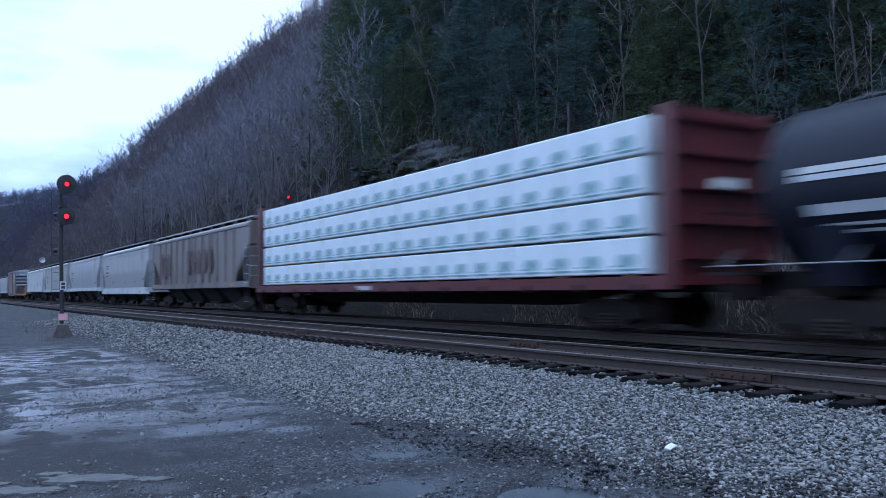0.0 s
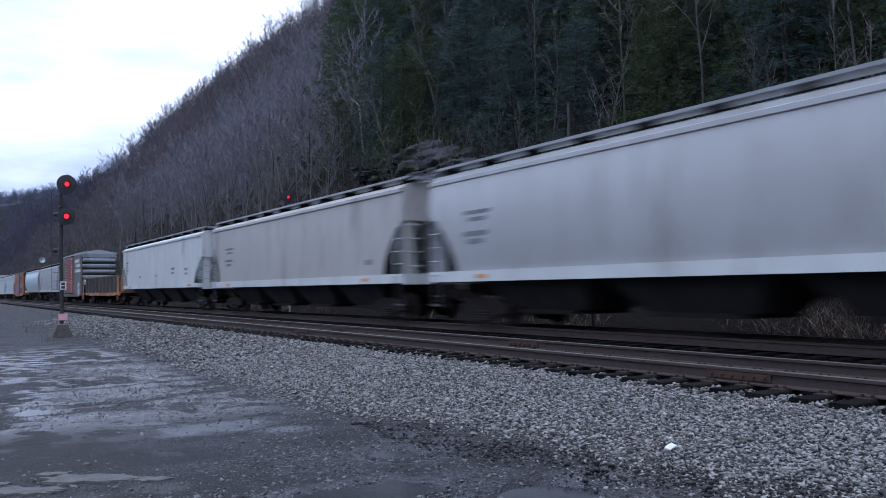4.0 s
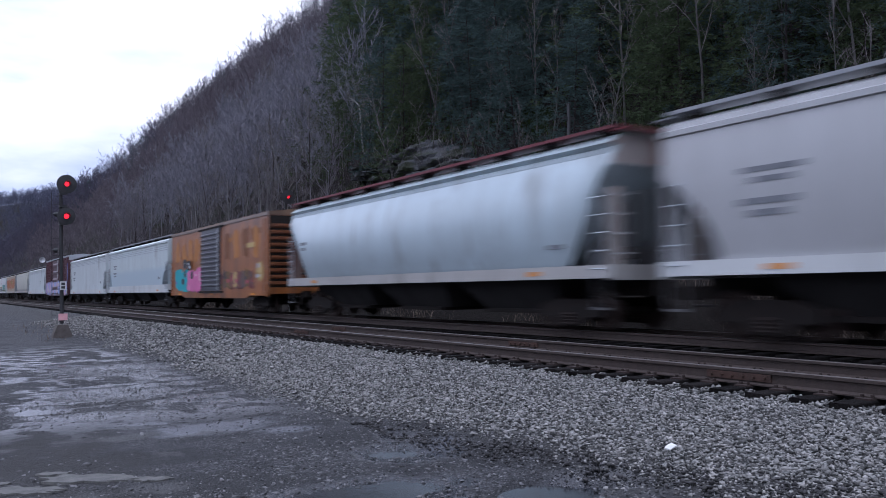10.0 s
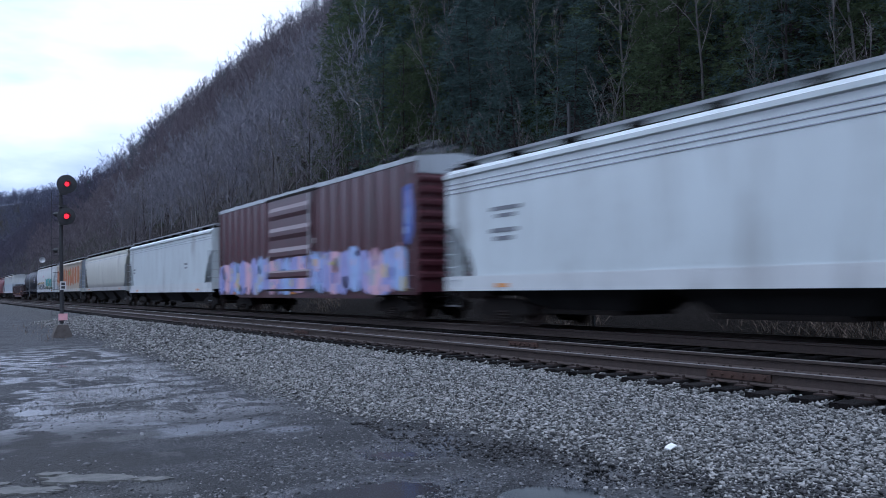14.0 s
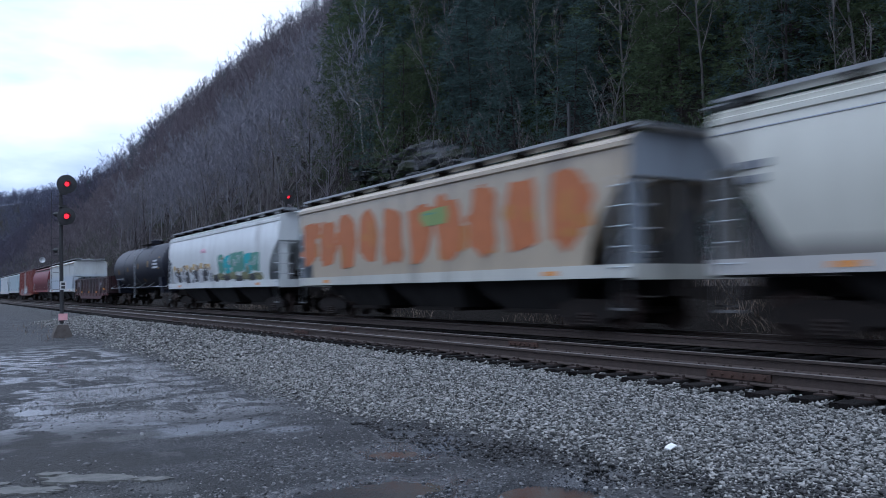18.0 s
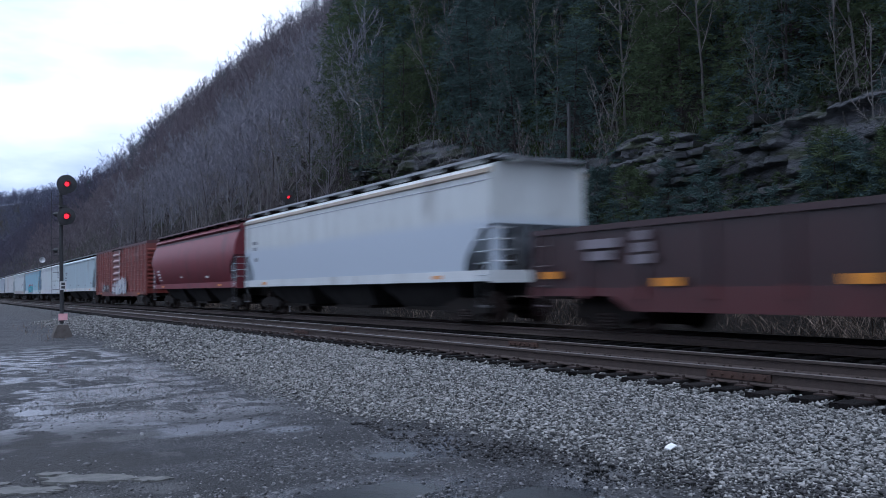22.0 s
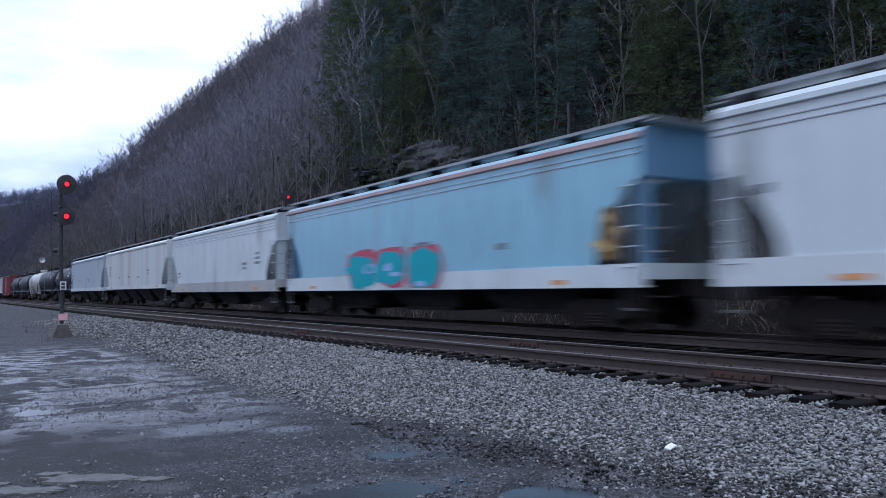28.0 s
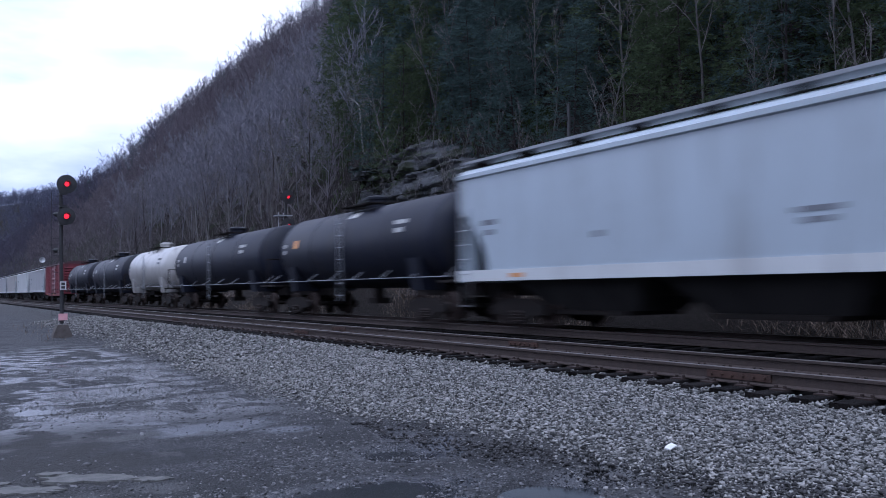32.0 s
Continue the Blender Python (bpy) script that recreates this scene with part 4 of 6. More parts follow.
    for s in (-1, 1):
        part("end_platform", Form().box(-half, s * (H - 0.05) - 0.05, floor - 0.3, half, s * (H - 0.05) + 0.05, floor + 0.02).box(-half, min(s * H, s * (H - cut[1])), floor - 0.06, half, max(s * H, s * (H - cut[1])), floor - 0.02), P[sill], car)
        for q in (-1, 1):
            x0, x1 = sorted((q * (half - 0.42), q * (half - 0.05)))
            part("corner_post", Form().box(x0, s * (e - 0.09) - 0.025, floor, x1, s * (e - 0.09) + 0.025, k0 + 0.06).box(x0 if q > 0 else x1 - 0.05, s * (e - 0.16) - 0.07, floor, x0 + 0.05 if q > 0 else x1, s * (e - 0.16) + 0.07, k0 + 0.04), ep, car, "end post of pressed steel")
            part("end_brace", Form().box(q * 0.55 - 0.06, s * (e - 0.2) - 0.05, floor, q * 0.55 + 0.06, s * (e - 0.2) + 0.05, k0 + 0.04), P["post"], car)
            part("slope_web", Form().prism([(s * (e - 0.3), floor), (s * (e - 0.3), k0 - 0.2), (s * (e - k1 - 0.5), floor)], q * 0.8 - 0.02, q * 0.8 + 0.02, "x"), P["post"], car)
            ladder(car, q * (half + 0.03), s * (H - 0.36), floor - 0.25, k0 + 0.05, 0.44, material=P["galv"], steps=5)
            part("sill_step", Form().box(q * half - 0.03, s * (H - 0.36) - 0.24, 0.5, q * half + 0.03, s * (H - 0.36) + 0.24, 0.55).rod((q * half, s * (H - 0.36) - 0.22, 0.52), (q * half, s * (H - 0.36) - 0.22, floor - 0.2), 0.012, 5).rod((q * half, s * (H - 0.36) + 0.22, 0.52), (q * half, s * (H - 0.36) + 0.22, floor - 0.2), 0.012, 5), P["post"], car)
        part("slope_brace", Form().rod((0, s * (e - 0.15), floor), (0, s * (e - 0.15), k0 + 0.1), 0.09, 8), P["post"], car)
        grab = Form()
        for z in [floor + 0.25 + (k0 - floor - 0.35) * i / 3 for i in range(4)]:
            grab.rod((-half + 0.02, s * (e + 0.05), z), (-half + 0.62, s * (e + 0.05), z), 0.016, 5).rod((half - 0.62, s * (e + 0.05), z), (half - 0.02, s * (e + 0.05), z), 0.016, 5)
        part("end_grab", grab, ALU, car, "pale grab irons")
        part("roof_end_walk", Form().box(-1.3, min(s * (e - 0.05), s * (e + 0.3)), top + 0.02, 1.3, max(s * (e - 0.05), s * (e + 0.3)), top + 0.06), P[board], car)
        part("brake_cylinder", Form().rod((0.4 * s, s * (H - 1.3), floor + 0.3), (0.4 * s, s * (H - 0.6), floor + 0.3), 0.15, 10), P["dark"], car)
        part("reflector", Form().box(-half - 0.03, s * (H - 2.6) - 0.22, floor - sill_h + 0.08, -half - 0.02, s * (H - 2.6) + 0.22, floor - sill_h + 0.18), REFLECT, car)
    marks(car, bars, half, length, mark, curve=curve)
    running_gear(car, length, 1.95)
    return car, curve


def boxcar(length, body, roof="galv", eave=4.45, top=4.7, bottom=0.75, half=1.5, door=None, posts=0, boards=0, bars=(), mark=MARK_WHITE, end=None, label="", end_ribs=9, end_top=None):
    car = new("boxcar")
    tagged(car, label, "freight car", "cars of the freight train")
    H = length / 2
    fm = Form().box(-half, -H, bottom + 0.3, half, H, eave)
    part("body", fm, P[body], car)
    fm = Form().prism([(-half - 0.04, eave - 0.08), (half + 0.04, eave - 0.08), (half + 0.04, eave + 0.06), (0.15, top), (-0.15, top), (-half - 0.04, eave + 0.06)], -H - 0.02, H + 0.02, "y")
    part("roof", fm, P[roof], car, "weathered ribbed steel roof")
    for i in range(12):
        y = -H + length * (i + 0.5) / 12
        part("roof_rib", Form().prism([(-half - 0.02, eave + 0.05), (0, top), (half + 0.02, eave + 0.05), (half + 0.02, eave + 0.1), (0, top + 0.06), (-half - 0.02, eave + 0.1)], y - 0.05, y + 0.05, "y"), P[roof], car)
    for s in (-1, 1):
        x0, x1 = sorted((s * (half - 0.06), s * (half + 0.03)))
        sk = Form().prism([(-H, bottom + 0.32), (-H, bottom + 0.12), (-H + 2.4, bottom + 0.12), (-H + 3.0, bottom), (H - 3.0, bottom), (H - 2.4, bottom + 0.12), (H, bottom + 0.12), (H, bottom + 0.32)], x0, x1, "x")
        part("side_sill", sk, P[body], car)
        for i in range(posts):
            y = -H + 0.1 + (length - 0.2) * i / (posts - 1)
            if door and any(door[0] < (y + H) / length < door[1] for _ in (0,)):
                continue
            part("side_post", Form().prism([(s * half, y - 0.09), (s * (half + 0.07), y - 0.04), (s * (half + 0.07), y + 0.04), (s * half, y + 0.09)], bottom + 0.3, eave - 0.1, "z"), P[body], car)
        for i in range(boards):
            z = bottom + 0.45 + (eave - bottom - 0.6) * i / (boards - 1)
            part("side_rib", Form().prism([(s * half, z - 0.03), (s * (half + 0.018), z - 0.01), (s * (half + 0.018), z + 0.01), (s * half, z + 0.03)], -H, H, "y"), P[body], car)
        if door:
            y0, y1 = -H + door[0] * length, -H + door[1] * length
            dx = s * (half + 0.06)
            dm = Form()
            dm.box(min(s * half, dx), y0, bottom + 0.36, max(s * half, dx), y1, eave - 0.14)
            d = part("door", dm, P[door[2]], car, "sliding side door")
            n = door[3]
            for i in range(n):
                z = bottom + 0.5 + (eave - bottom - 0.8) * (i + 0.5) / n
                hh = (eave - bottom - 0.8) / n * 0.3
                part("door_rib", Form().prism([(dx, z - hh), (dx + s * 0.055, z - hh * 0.35), (dx + s * 0.055, z + hh * 0.35), (dx, z + hh)], y0 + 0.05, y1 - 0.05, "y"), P[door[2]], d)
            for z in (bottom + 0.3, eave - 0.1):
                part("door_track", Form().box(min(s * half, s * (half + 0.1)), y0 - 0.4, z - 0.04, max(s * half, s * (half + 0.1)), y1 + 0.4, z + 0.04), P["dark"], car)
            part("door_bar", Form().rod((dx + s * 0.05, y0 + 0.2, bottom + 0.4), (dx + s * 0.05, y0 + 0.2, eave - 0.2), 0.03, 6), ALU, d)
    for s in (-1, 1):
        for i in range(end_ribs):
            z = bottom + 0.5 + (eave - bottom - 0.9) * (i + 0.5) / end_ribs
            hh = (eave - bottom - 0.9) / end_ribs * 0.36
            part("end_rib", Form().prism([(s * H, z - hh), (s * (H + 0.09), z - hh * 0.4), (s * (H + 0.09), z + hh * 0.4), (s * H, z + hh)], -half + 0.06, half - 0.06, "x"), P[end or body], car)
        if end:
            # Near-black sheet that keeps the gaps between the end ribs dark.
            part("end_sheet", Form().box(-half + 0.02, min(s * H, s * (H + 0.012)), bottom + 0.46, half - 0.02, max(s * H, s * (H + 0.012)), eave - 0.1), P["dark"], car)
        if end_top:
            part("end_cap", Form().box(-half, s * H - 0.03, eave - 0.42, half, s * H + 0.05, eave - 0.05), P[end_top], car, "pale painted end panel")
        part("end_sill", Form().box(-half, s * H - 0.06, bottom + 0.2, half, s * H + 0.08, bottom + 0.46), P[body], car)
        ladder(car, -half - 0.05, s * (H - 0.3), bottom + 0.1, bottom + 2.0 if s > 0 else eave - 0.2, 0.4, material=P[body])
        ladder(car, half - 0.35, s * (H + 0.14), bottom + 0.4, eave - 0.2, 0.4, "x", P[body])
        part("sill_step", Form().box(-half - 0.03, s * (H - 0.35) - 0.2, 0.42, -half + 0.03, s * (H - 0.35) + 0.2, 0.47).rod((-half, s * (H - 0.35) - 0.19, 0.44), (-half, s * (H - 0.35) - 0.19, bottom + 0.2), 0.016, 5), P["dark"], car)
    part("underframe", Form().box(-0.35, -H, 0.75, 0.35, H, bottom + 0.3).box(-half + 0.1, -H, bottom + 0.22, half - 0.1, H, bottom + 0.3), P["dark"], car)
    for i in range(3):
        part("reflector", Form().box(-half - 0.05, -H + (0.12 + 0.38 * i) * length - 0.25, bottom + 0.14, -half - 0.03, -H + (0.12 + 0.38 * i) * length + 0.25, bottom + 0.24), REFLECT, car)
    marks(car, bars, half + 0.01, length, mark, fill=0.42, pitch=0.2)
    running_gear(car, length)
    return car


def gondola(length, body, sill, eave=2.35, bottom=1.0, half=1.5, posts=11, ends=None, bars=(), mark=MARK_WHITE, flecks=(), label="", drop=0.35):
    car = new("gondola_car")
    tagged(car, label, "freight car", "cars of the freight train")
    H = length / 2
    part("floor", Form().box(-half, -H, bottom, half, H, bottom + 0.12), P["dark"], car)
    for s in (-1, 1):
        part("side_wall", Form().box(min(s * half, s * (half - 0.04)), -H, bottom + 0.12, max(s * half, s * (half - 0.04)), H, eave - 0.1), P[body], car)
        part("top_chord", Form().box(min(s * (half - 0.08), s * (half + 0.08)), -H, eave - 0.12, max(s * (half - 0.08), s * (half + 0.08)), H, eave), P[body], car)
        sk = Form().prism([(-H, bottom + 0.12), (-H, bottom - 0.05), (-H + 2.6, bottom - 0.05), (-H + 3.2, bottom - drop), (H - 3.2, bottom - drop), (H - 2.6, bottom - 0.05), (H, bottom - 0.05), (H, bottom + 0.12)], s * half, s * (half + 0.06), "x")
        part("side_sill", sk, P[sill], car)
        for i in range(posts):
            y = -H + 0.15 + (length - 0.3) * i / (posts - 1)
            part("side_post", Form().prism([(s * half, y - 0.1), (s * (half + 0.11), y - 0.05), (s * (half + 0.11), y + 0.05), (s * half, y + 0.1)], bottom - 0.02, eave - 0.1, "z"), P[body], car)
            if sill != body:
                part("post_foot", Form().box(min(s * (half + 0.05), s * (half + 0.125)), y - 0.11, bottom - 0.1, max(s * (half + 0.05), s * (half + 0.125)), y + 0.11, bottom + 0.16), P[sill], car)
        part("end_wall", Form().box(-half, s * H - 0.05, bottom + 0.1, half, s * H + 0.02, eave), P[ends or body], car, "ribbed end wall")
        for i in range(4):
            z = bottom + 0.2 + i * (eave - bottom - 0.2) / 4
            part("end_rib", Form().box(-half, min(s * H, s * (H + 0.1)), z, half, max(s * H, s * (H + 0.1)), z + 0.11), P[ends or body], car)
        if ends:
            part("end_stripe", Form().box(-half - 0.13, s * (H - 0.35) - 0.3, bottom - 0.05, -half - 0.115, s * (H - 0.35) + 0.3, eave - 0.12), P[ends], car, "bright orange end patch")
        ladder(car, -half - 0.15, s * (H - 0.5), bottom - 0.5, eave - 0.15, 0.4, material=P[ends or body])
    part("underframe", Form().box(-0.35, -H, 0.7, 0.35, H, bottom), P["dark"], car)
    marks(car, bars, half + 0.125, length, mark, fill=0.38, pitch=0.22)
    for fr, z in flecks:
        y = -H + fr * length
        part("reflector", Form().box(-half - 0.14, y - 0.3, z - 0.08, -half - 0.125, y + 0.3, z + 0.08), REFLECT, car)
    running_gear(car, length, 2.0)
    return car


def tank_car(length, body, radius=1.45, middle=2.62, bars=(), flecks=(), mark=MARK_WHITE, label="", stripe=None, rust_patch=False):
    car = new("tank_car")
    tagged(car, label, "freight car", "cars of the freight train")
    H = length / 2
    h = H - 0.75
    out = [(-h, 0.05)] + [(-h + 0.55 * (1 - math.cos(a)), radius * math.sin(a)) for a in (0.25, 0.5, 0.8, 1.1, 1.35, 1.57)]
    out += [(-y, r) for y, r in reversed(out)]
    part("tank", Form().lathe(out, 40, "y"), P[body], car, smooth=True, at=pose(0, 0, middle))
    for y in [-h + 0.6 + (2 * h - 1.2) * i / 4 for i in range(5)]:
        part("weld_seam", Form().lathe([(y - 0.03, radius), (y - 0.02, radius + 0.012), (y + 0.02, radius + 0.012), (y + 0.03, radius)], 40, "y"), P[body], car, at=pose(0, 0, middle))
    hz = middle + radius
    part("manway", Form().lathe([(-0.15, 0.42), (0.22, 0.42), (0.26, 0.46), (0.34, 0.46), (0.4, 0.3)], 18, "z"), P[body], car, smooth=True, at=pose(0, 0, hz))
    part("top_platform", Form().box(-0.9, -1.2, hz + 0.02, -0.5, 1.2, hz + 0.06).box(0.5, -1.2, hz + 0.02, 0.9, 1.2, hz + 0.06).box(-0.9, 0.8, hz + 0.02, 0.9, 1.2, hz + 0.06).box(-0.9, -1.2, hz + 0.02, 0.9, -0.8, hz + 0.06), P["dark"], car, "dark walkway grating")
    for sx in (-0.9, 0.9):
        rail = Form().rod((sx, -1.2, hz + 0.5), (sx, 1.2, hz + 0.5), 0.018, 5)
        for sy in (-1.2, 0, 1.2):
            rail.rod((sx, sy, hz - 0.35), (sx, sy, hz + 0.5), 0.018, 5)
        part("safety_rail", rail, P["dark"], car)
    for s in (-1, 1):
        part("saddle", Form().prism([(-1.25, 0.95), (1.25, 0.95), (1.4, 1.9), (-1.4, 1.9)], s * (H - 2.3) - 0.35, s * (H - 2.3) + 0.35, "y"), P[body], car)
        part("stub_sill", Form().box(-0.32, min(s * H, s * (H - 4)), 0.78, 0.32, max(s * H, s * (H - 4)), 1.2), P["dark"], car)
        part("end_deck", Form().box(-1.5, min(s * H, s * (H - 0.7)), 1.15, 1.5, max(s * H, s * (H - 0.7)), 1.22), P["dark"], car)
        hr = Form().rod((s * 1.5, -H + 0.1, 1.32), (s * 1.5, H - 0.1, 1.32), 0.014, 6)
        for i in range(8):
            y = -H + 0.3 + (length - 0.6) * i / 7
            hr.rod((s * 1.5, y, 1.32), (s * 1.05, y, 1.62), 0.016, 5)
        part("handrail", hr, P["walk"], car, "dull metal handrail")
        er = Form()
        for q in (-1, 1):
            er.rod((q * 1.45, s * (H - 0.08), 1.2), (q * 1.45, s * (H - 0.08), 2.3), 0.02, 5)
        part("end_railing", er.rod((-1.45, s * (H - 0.08), 2.3), (1.45, s * (H - 0.08), 2.3), 0.02, 5), P["dark"], car)
        ladder(car, s * 1.52, 0, 0.6, middle + 1.0, 0.42, material=P["walk"])
        part("sill_step", Form().box(s * 1.48 - 0.03, s * (H - 0.5) - 0.25, 0.5, s * 1.48 + 0.03, s * (H - 0.5) + 0.25, 0.55).rod((s * 1.48, s * (H - 0.5), 0.5), (s * 1.48, s * (H - 0.5), 1.2), 0.02, 5), P["dark"], car)
    part("bottom_outlet", Form().rod((0, 0, 0.55), (0, 0, 1.3), 0.2, 12).box(-0.3, -0.3, 0.5, 0.3, 0.3, 0.7), P["dark"], car)
    cv = lambda z: math.sqrt(max(0.05, radius * radius - (z - middle) ** 2)) + 0.01
    marks(car, bars, radius, length, mark, curve=cv)
    for fr, z, w, hh, m in flecks:
        y = -H + fr * length
        c0, c1 = -cv(z - hh / 2) - 0.01, -cv(z + hh / 2) - 0.01
        part("painted_patch", Form().add([(c0, y - w / 2, z - hh / 2), (c0, y + w / 2, z - hh / 2), (c1, y + w / 2, z + hh / 2), (c1, y - w / 2, z + hh / 2)], [(0, 1, 2, 3)]), m, car)
    if stripe:
        n, v, f = 24, [], []
        for y in (stripe[0], stripe[1]):
            for i in range(n + 1):
                a = math.pi * (0.05 + 0.9 * i / n)
                v.append((-(radius + 0.008) * math.sin(a), y, (radius + 0.008) * math.cos(a)))
        f = [(i, i + 1, n + 2 + i, n + 1 + i) for i in range(n)]
        part("spill_streak", Form().add(v, f), stripe[2], car, "pale streak run down the tank", at=pose(0, 0, middle))
    running_gear(car, length, 2.1)
    return car


def lumber_car(length):
    car = new("centerbeam_flatcar")
    tagged(car, "rust-red centerbeam flatcar with bulkhead ends, loaded with wrapped lumber", "freight car", "cars of the freight train")
    H = length / 2
    part("deck", Form().box(-1.48, -H, 1.0, 1.48, H, 1.18), P["bulkhead"], car)
    part("fish_belly_sill", Form().prism([(-H, 0.85), (-H + 3, 0.85), (-H + 5, 0.55), (H - 5, 0.55), (H - 3, 0.85), (H, 0.85), (H, 1.02), (-H, 1.02)], -0.35, 0.35, "x"), P["dark"], car)
    for s in (-1, 1):
        part("side_sill", Form().box(s * 1.48 - 0.05, -H, 0.92, s * 1.48 + 0.05, H, 1.14), P["bulkhead"], car)
        part("bulkhead", Form().box(-1.45, s * (H - 0.3) - 0.1, 1.18, 1.45, s * (H - 0.3) + 0.1, 4.5), P["bulkhead"], car, "ribbed red end bulkhead")
        for i in range(5):
            z = 1.5 + i * 0.68
            part("bulkhead_rib", Form().box(-1.4, min(s * (H - 0.2), s * (H - 0.02)), z, 1.4, max(s * (H - 0.2), s * (H - 0.02)), z + 0.14), P["bulkhead"], car)
        for q in (-1, 1):
            part("bulkhead_post", Form().box(q * 1.4 - 0.07, min(s * (H - 0.2), s * (H - 0.02)), 1.18, q * 1.4 + 0.07, max(s * (H - 0.2), s * (H - 0.02)), 4.5), P["bulkhead"], car)
        part("end_placard", Form().box(-0.4, s * (H + 0.0) - 0.02, 2.9, 0.5, s * H + 0.02, 3.1), MARK_WHITE, car)
    for i in range(13):
        y = -H + 0.9 + (length - 1.8) * i / 12
        part("centre_post", Form().box(-0.07, y - 0.08, 1.18, 0.07, y + 0.08, 4.45), P["bulkhead"], car)
        part("winch", Form().rod((-1.55, y, 0.95), (-1.42, y, 0.95), 0.09, 10), P["dark"], car)
    part("top_beam", Form().box(-0.2, -H + 0.4, 4.4, 0.2, H - 0.4, 4.52), P["bulkhead"], car)
    part("stencil", Form().box(-1.54, 0.9, 0.97, -1.535, 1.9, 1.1), MARK_WHITE, car)
    running_gear(car, length)
    return car


def lumber_bundle(length, z, tall):
    """A wrapped pack of boards: white sheeting with repeated faded teal printing."""
    ob = new("lumber_pack")
    tagged(ob, "pack of lumber in white wrap with faded teal printed marks", "lumber", "lumber packs on the flatcar")
    part("wrap", Form().prism([(-0.62, 0.02), (-0.6, 0), (0.6, 0), (0.62, 0.02), (0.62, tall - 0.03), (0.58, tall), (-0.58, tall), (-0.62, tall - 0.03)], -length / 2, length / 2, "y"), WRAP, ob, "white plastic wrap")
    n = max(1, round(length / 1.0))
    for i in range(n):
        y = -length / 2 + length * (i + 0.5) / n
        fm = Form()
        ring = [(-0.626, y + 0.21 * math.cos(a), tall * 0.36 + 0.15 * math.sin(a)) for a in [2 * math.pi * k / 12 for k in range(12)]]
        fm.add(ring, [tuple(range(12))])
        fm.box(-0.628, y - 0.42, tall * 0.08, -0.62, y + 0.36, tall * 0.15).box(-0.628, y + 0.26, tall * 0.2, -0.62, y + 0.46, tall * 0.25)
        part("printed_mark", fm, TEAL_PRINT, ob, "faded teal printing")
    for i in range(3):
        y = length * (-0.36 + 0.36 * i)
        part("strap", Form().box(-0.632, y - 0.012, 0, -0.62, y + 0.012, tall).box(-0.632, y - 0.012, tall, 0.632, y + 0.012, tall + 0.004), P["galv"], ob)
    for y in (-length / 2 + 0.45, 0, length / 2 - 0.45):
        part("bunk_board", Form().box(-0.6, y - 0.05, -0.05, 0.6, y + 0.05, 0), PINE, ob)
    return ob


WRAP = mat("white_lumber_wrap", (0.8, 0.85, 0.88), 0.45, 0, (0.66, 0.74, 0.79), 2.2, amount=0.4, bump=0.1, bump_scale=5)
TEAL_PRINT = mat("faded_teal_print", (0.13, 0.29, 0.31), 0.6, 0, (0.3, 0.43, 0.46), 6)
PINE = mat("bare_pine", (0.5, 0.36, 0.2), 0.8)

STREAK = mat("pale_spill_streak", (0.13, 0.14, 0.16), 0.5, 0, (0.02, 0.022, 0.03), 2.5)


# ---- the train, from its head to its tail: each car with the stretch of track it fills at the clip's start ----
TRAIN = []


def joins(car, front, back):
    TRAIN.append((car, (front + back) / 2))
    return car


def hop(front, back, body, **k):
    front, back = front + 0.12, back - 0.12
    c, curve = hopper(back - front, body, **k)
    joins(c, front, back)
    return c, back - front, curve


STD = ((0.86, 2.95, 1.3, 0.36), (0.87, 2.4, 1.2, 0.5), (0.1, 1.85, 0.5, 0.3), (0.72, 1.75, 0.35, 0.25), (0.45, 1.7, 0.4, 0.16), (0.25, 1.7, 0.5, 0.16))
SPARSE = ((0.86, 2.85, 1.2, 0.36), (0.865, 2.3, 1.1, 0.4), (0.12, 1.85, 0.5, 0.3))
joins(tank_car(17.2, "black", 1.48, 2.58, bars=((0.1, 3.15, 0.9, 0.2),), flecks=((0.808, 2.81, 3.0, 0.11, MARK_WHITE), (0.808, 2.68, 3.0, 0.1, SPRAY["silver"]), (0.80, 2.16, 2.8, 0.18, SPRAY["silver"]), (0.79, 1.91, 2.6, 0.05, SPRAY["silver"]), (0.79, 1.8, 2.6, 0.05, SPRAY["silver"])),
               label="black tank car with white stencilled bars, grimy below"), -7.1, 10.5)
LUMBER_AT = (11.2, 34.6)
joins(lumber_car(23.6), *LUMBER_AT)
hc, lc, cc = hop(35.4, 54.4, "brown", sill="brown", cut=(3.05, 1.9), bays=4, ribs=12, roof="brown", eave=4.0, top=4.18, mark=MARK_WHITE, board="warm",
    bars=((0.43, 2.6, 0.4, 0.3), (0.43, 2.1, 0.4, 0.22)), label="weathered tan-brown ribbed covered hopper car with rust patches")
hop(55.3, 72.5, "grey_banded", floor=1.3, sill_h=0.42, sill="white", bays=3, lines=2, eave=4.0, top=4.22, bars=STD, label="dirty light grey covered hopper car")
hop(73.7, 91.6, "grey", bays=3, eave=3.95, top=4.18, bulge=0.1, bars=SPARSE, label="light grey smooth-sided covered hopper car")
hop(92.8, 112.7, "warm", bays=4, eave=4.0, top=4.22, bars=SPARSE, label="warm grey covered hopper car with a dark roof walk")
hop(114.2, 135.3, "white", bays=4, eave=4.0, top=4.22, cut=(2.75, 1.6), sill_h=0.2, bars=((0.93, 2.7, 0.8, 0.9), (0.72, 2.0, 0.4, 0.3), (0.5, 2.0, 0.5, 0.22), (0.3, 2.2, 0.7, 0.5), (0.16, 2.1, 0.6, 0.5)),
    label="clean white four-bay covered hopper car")
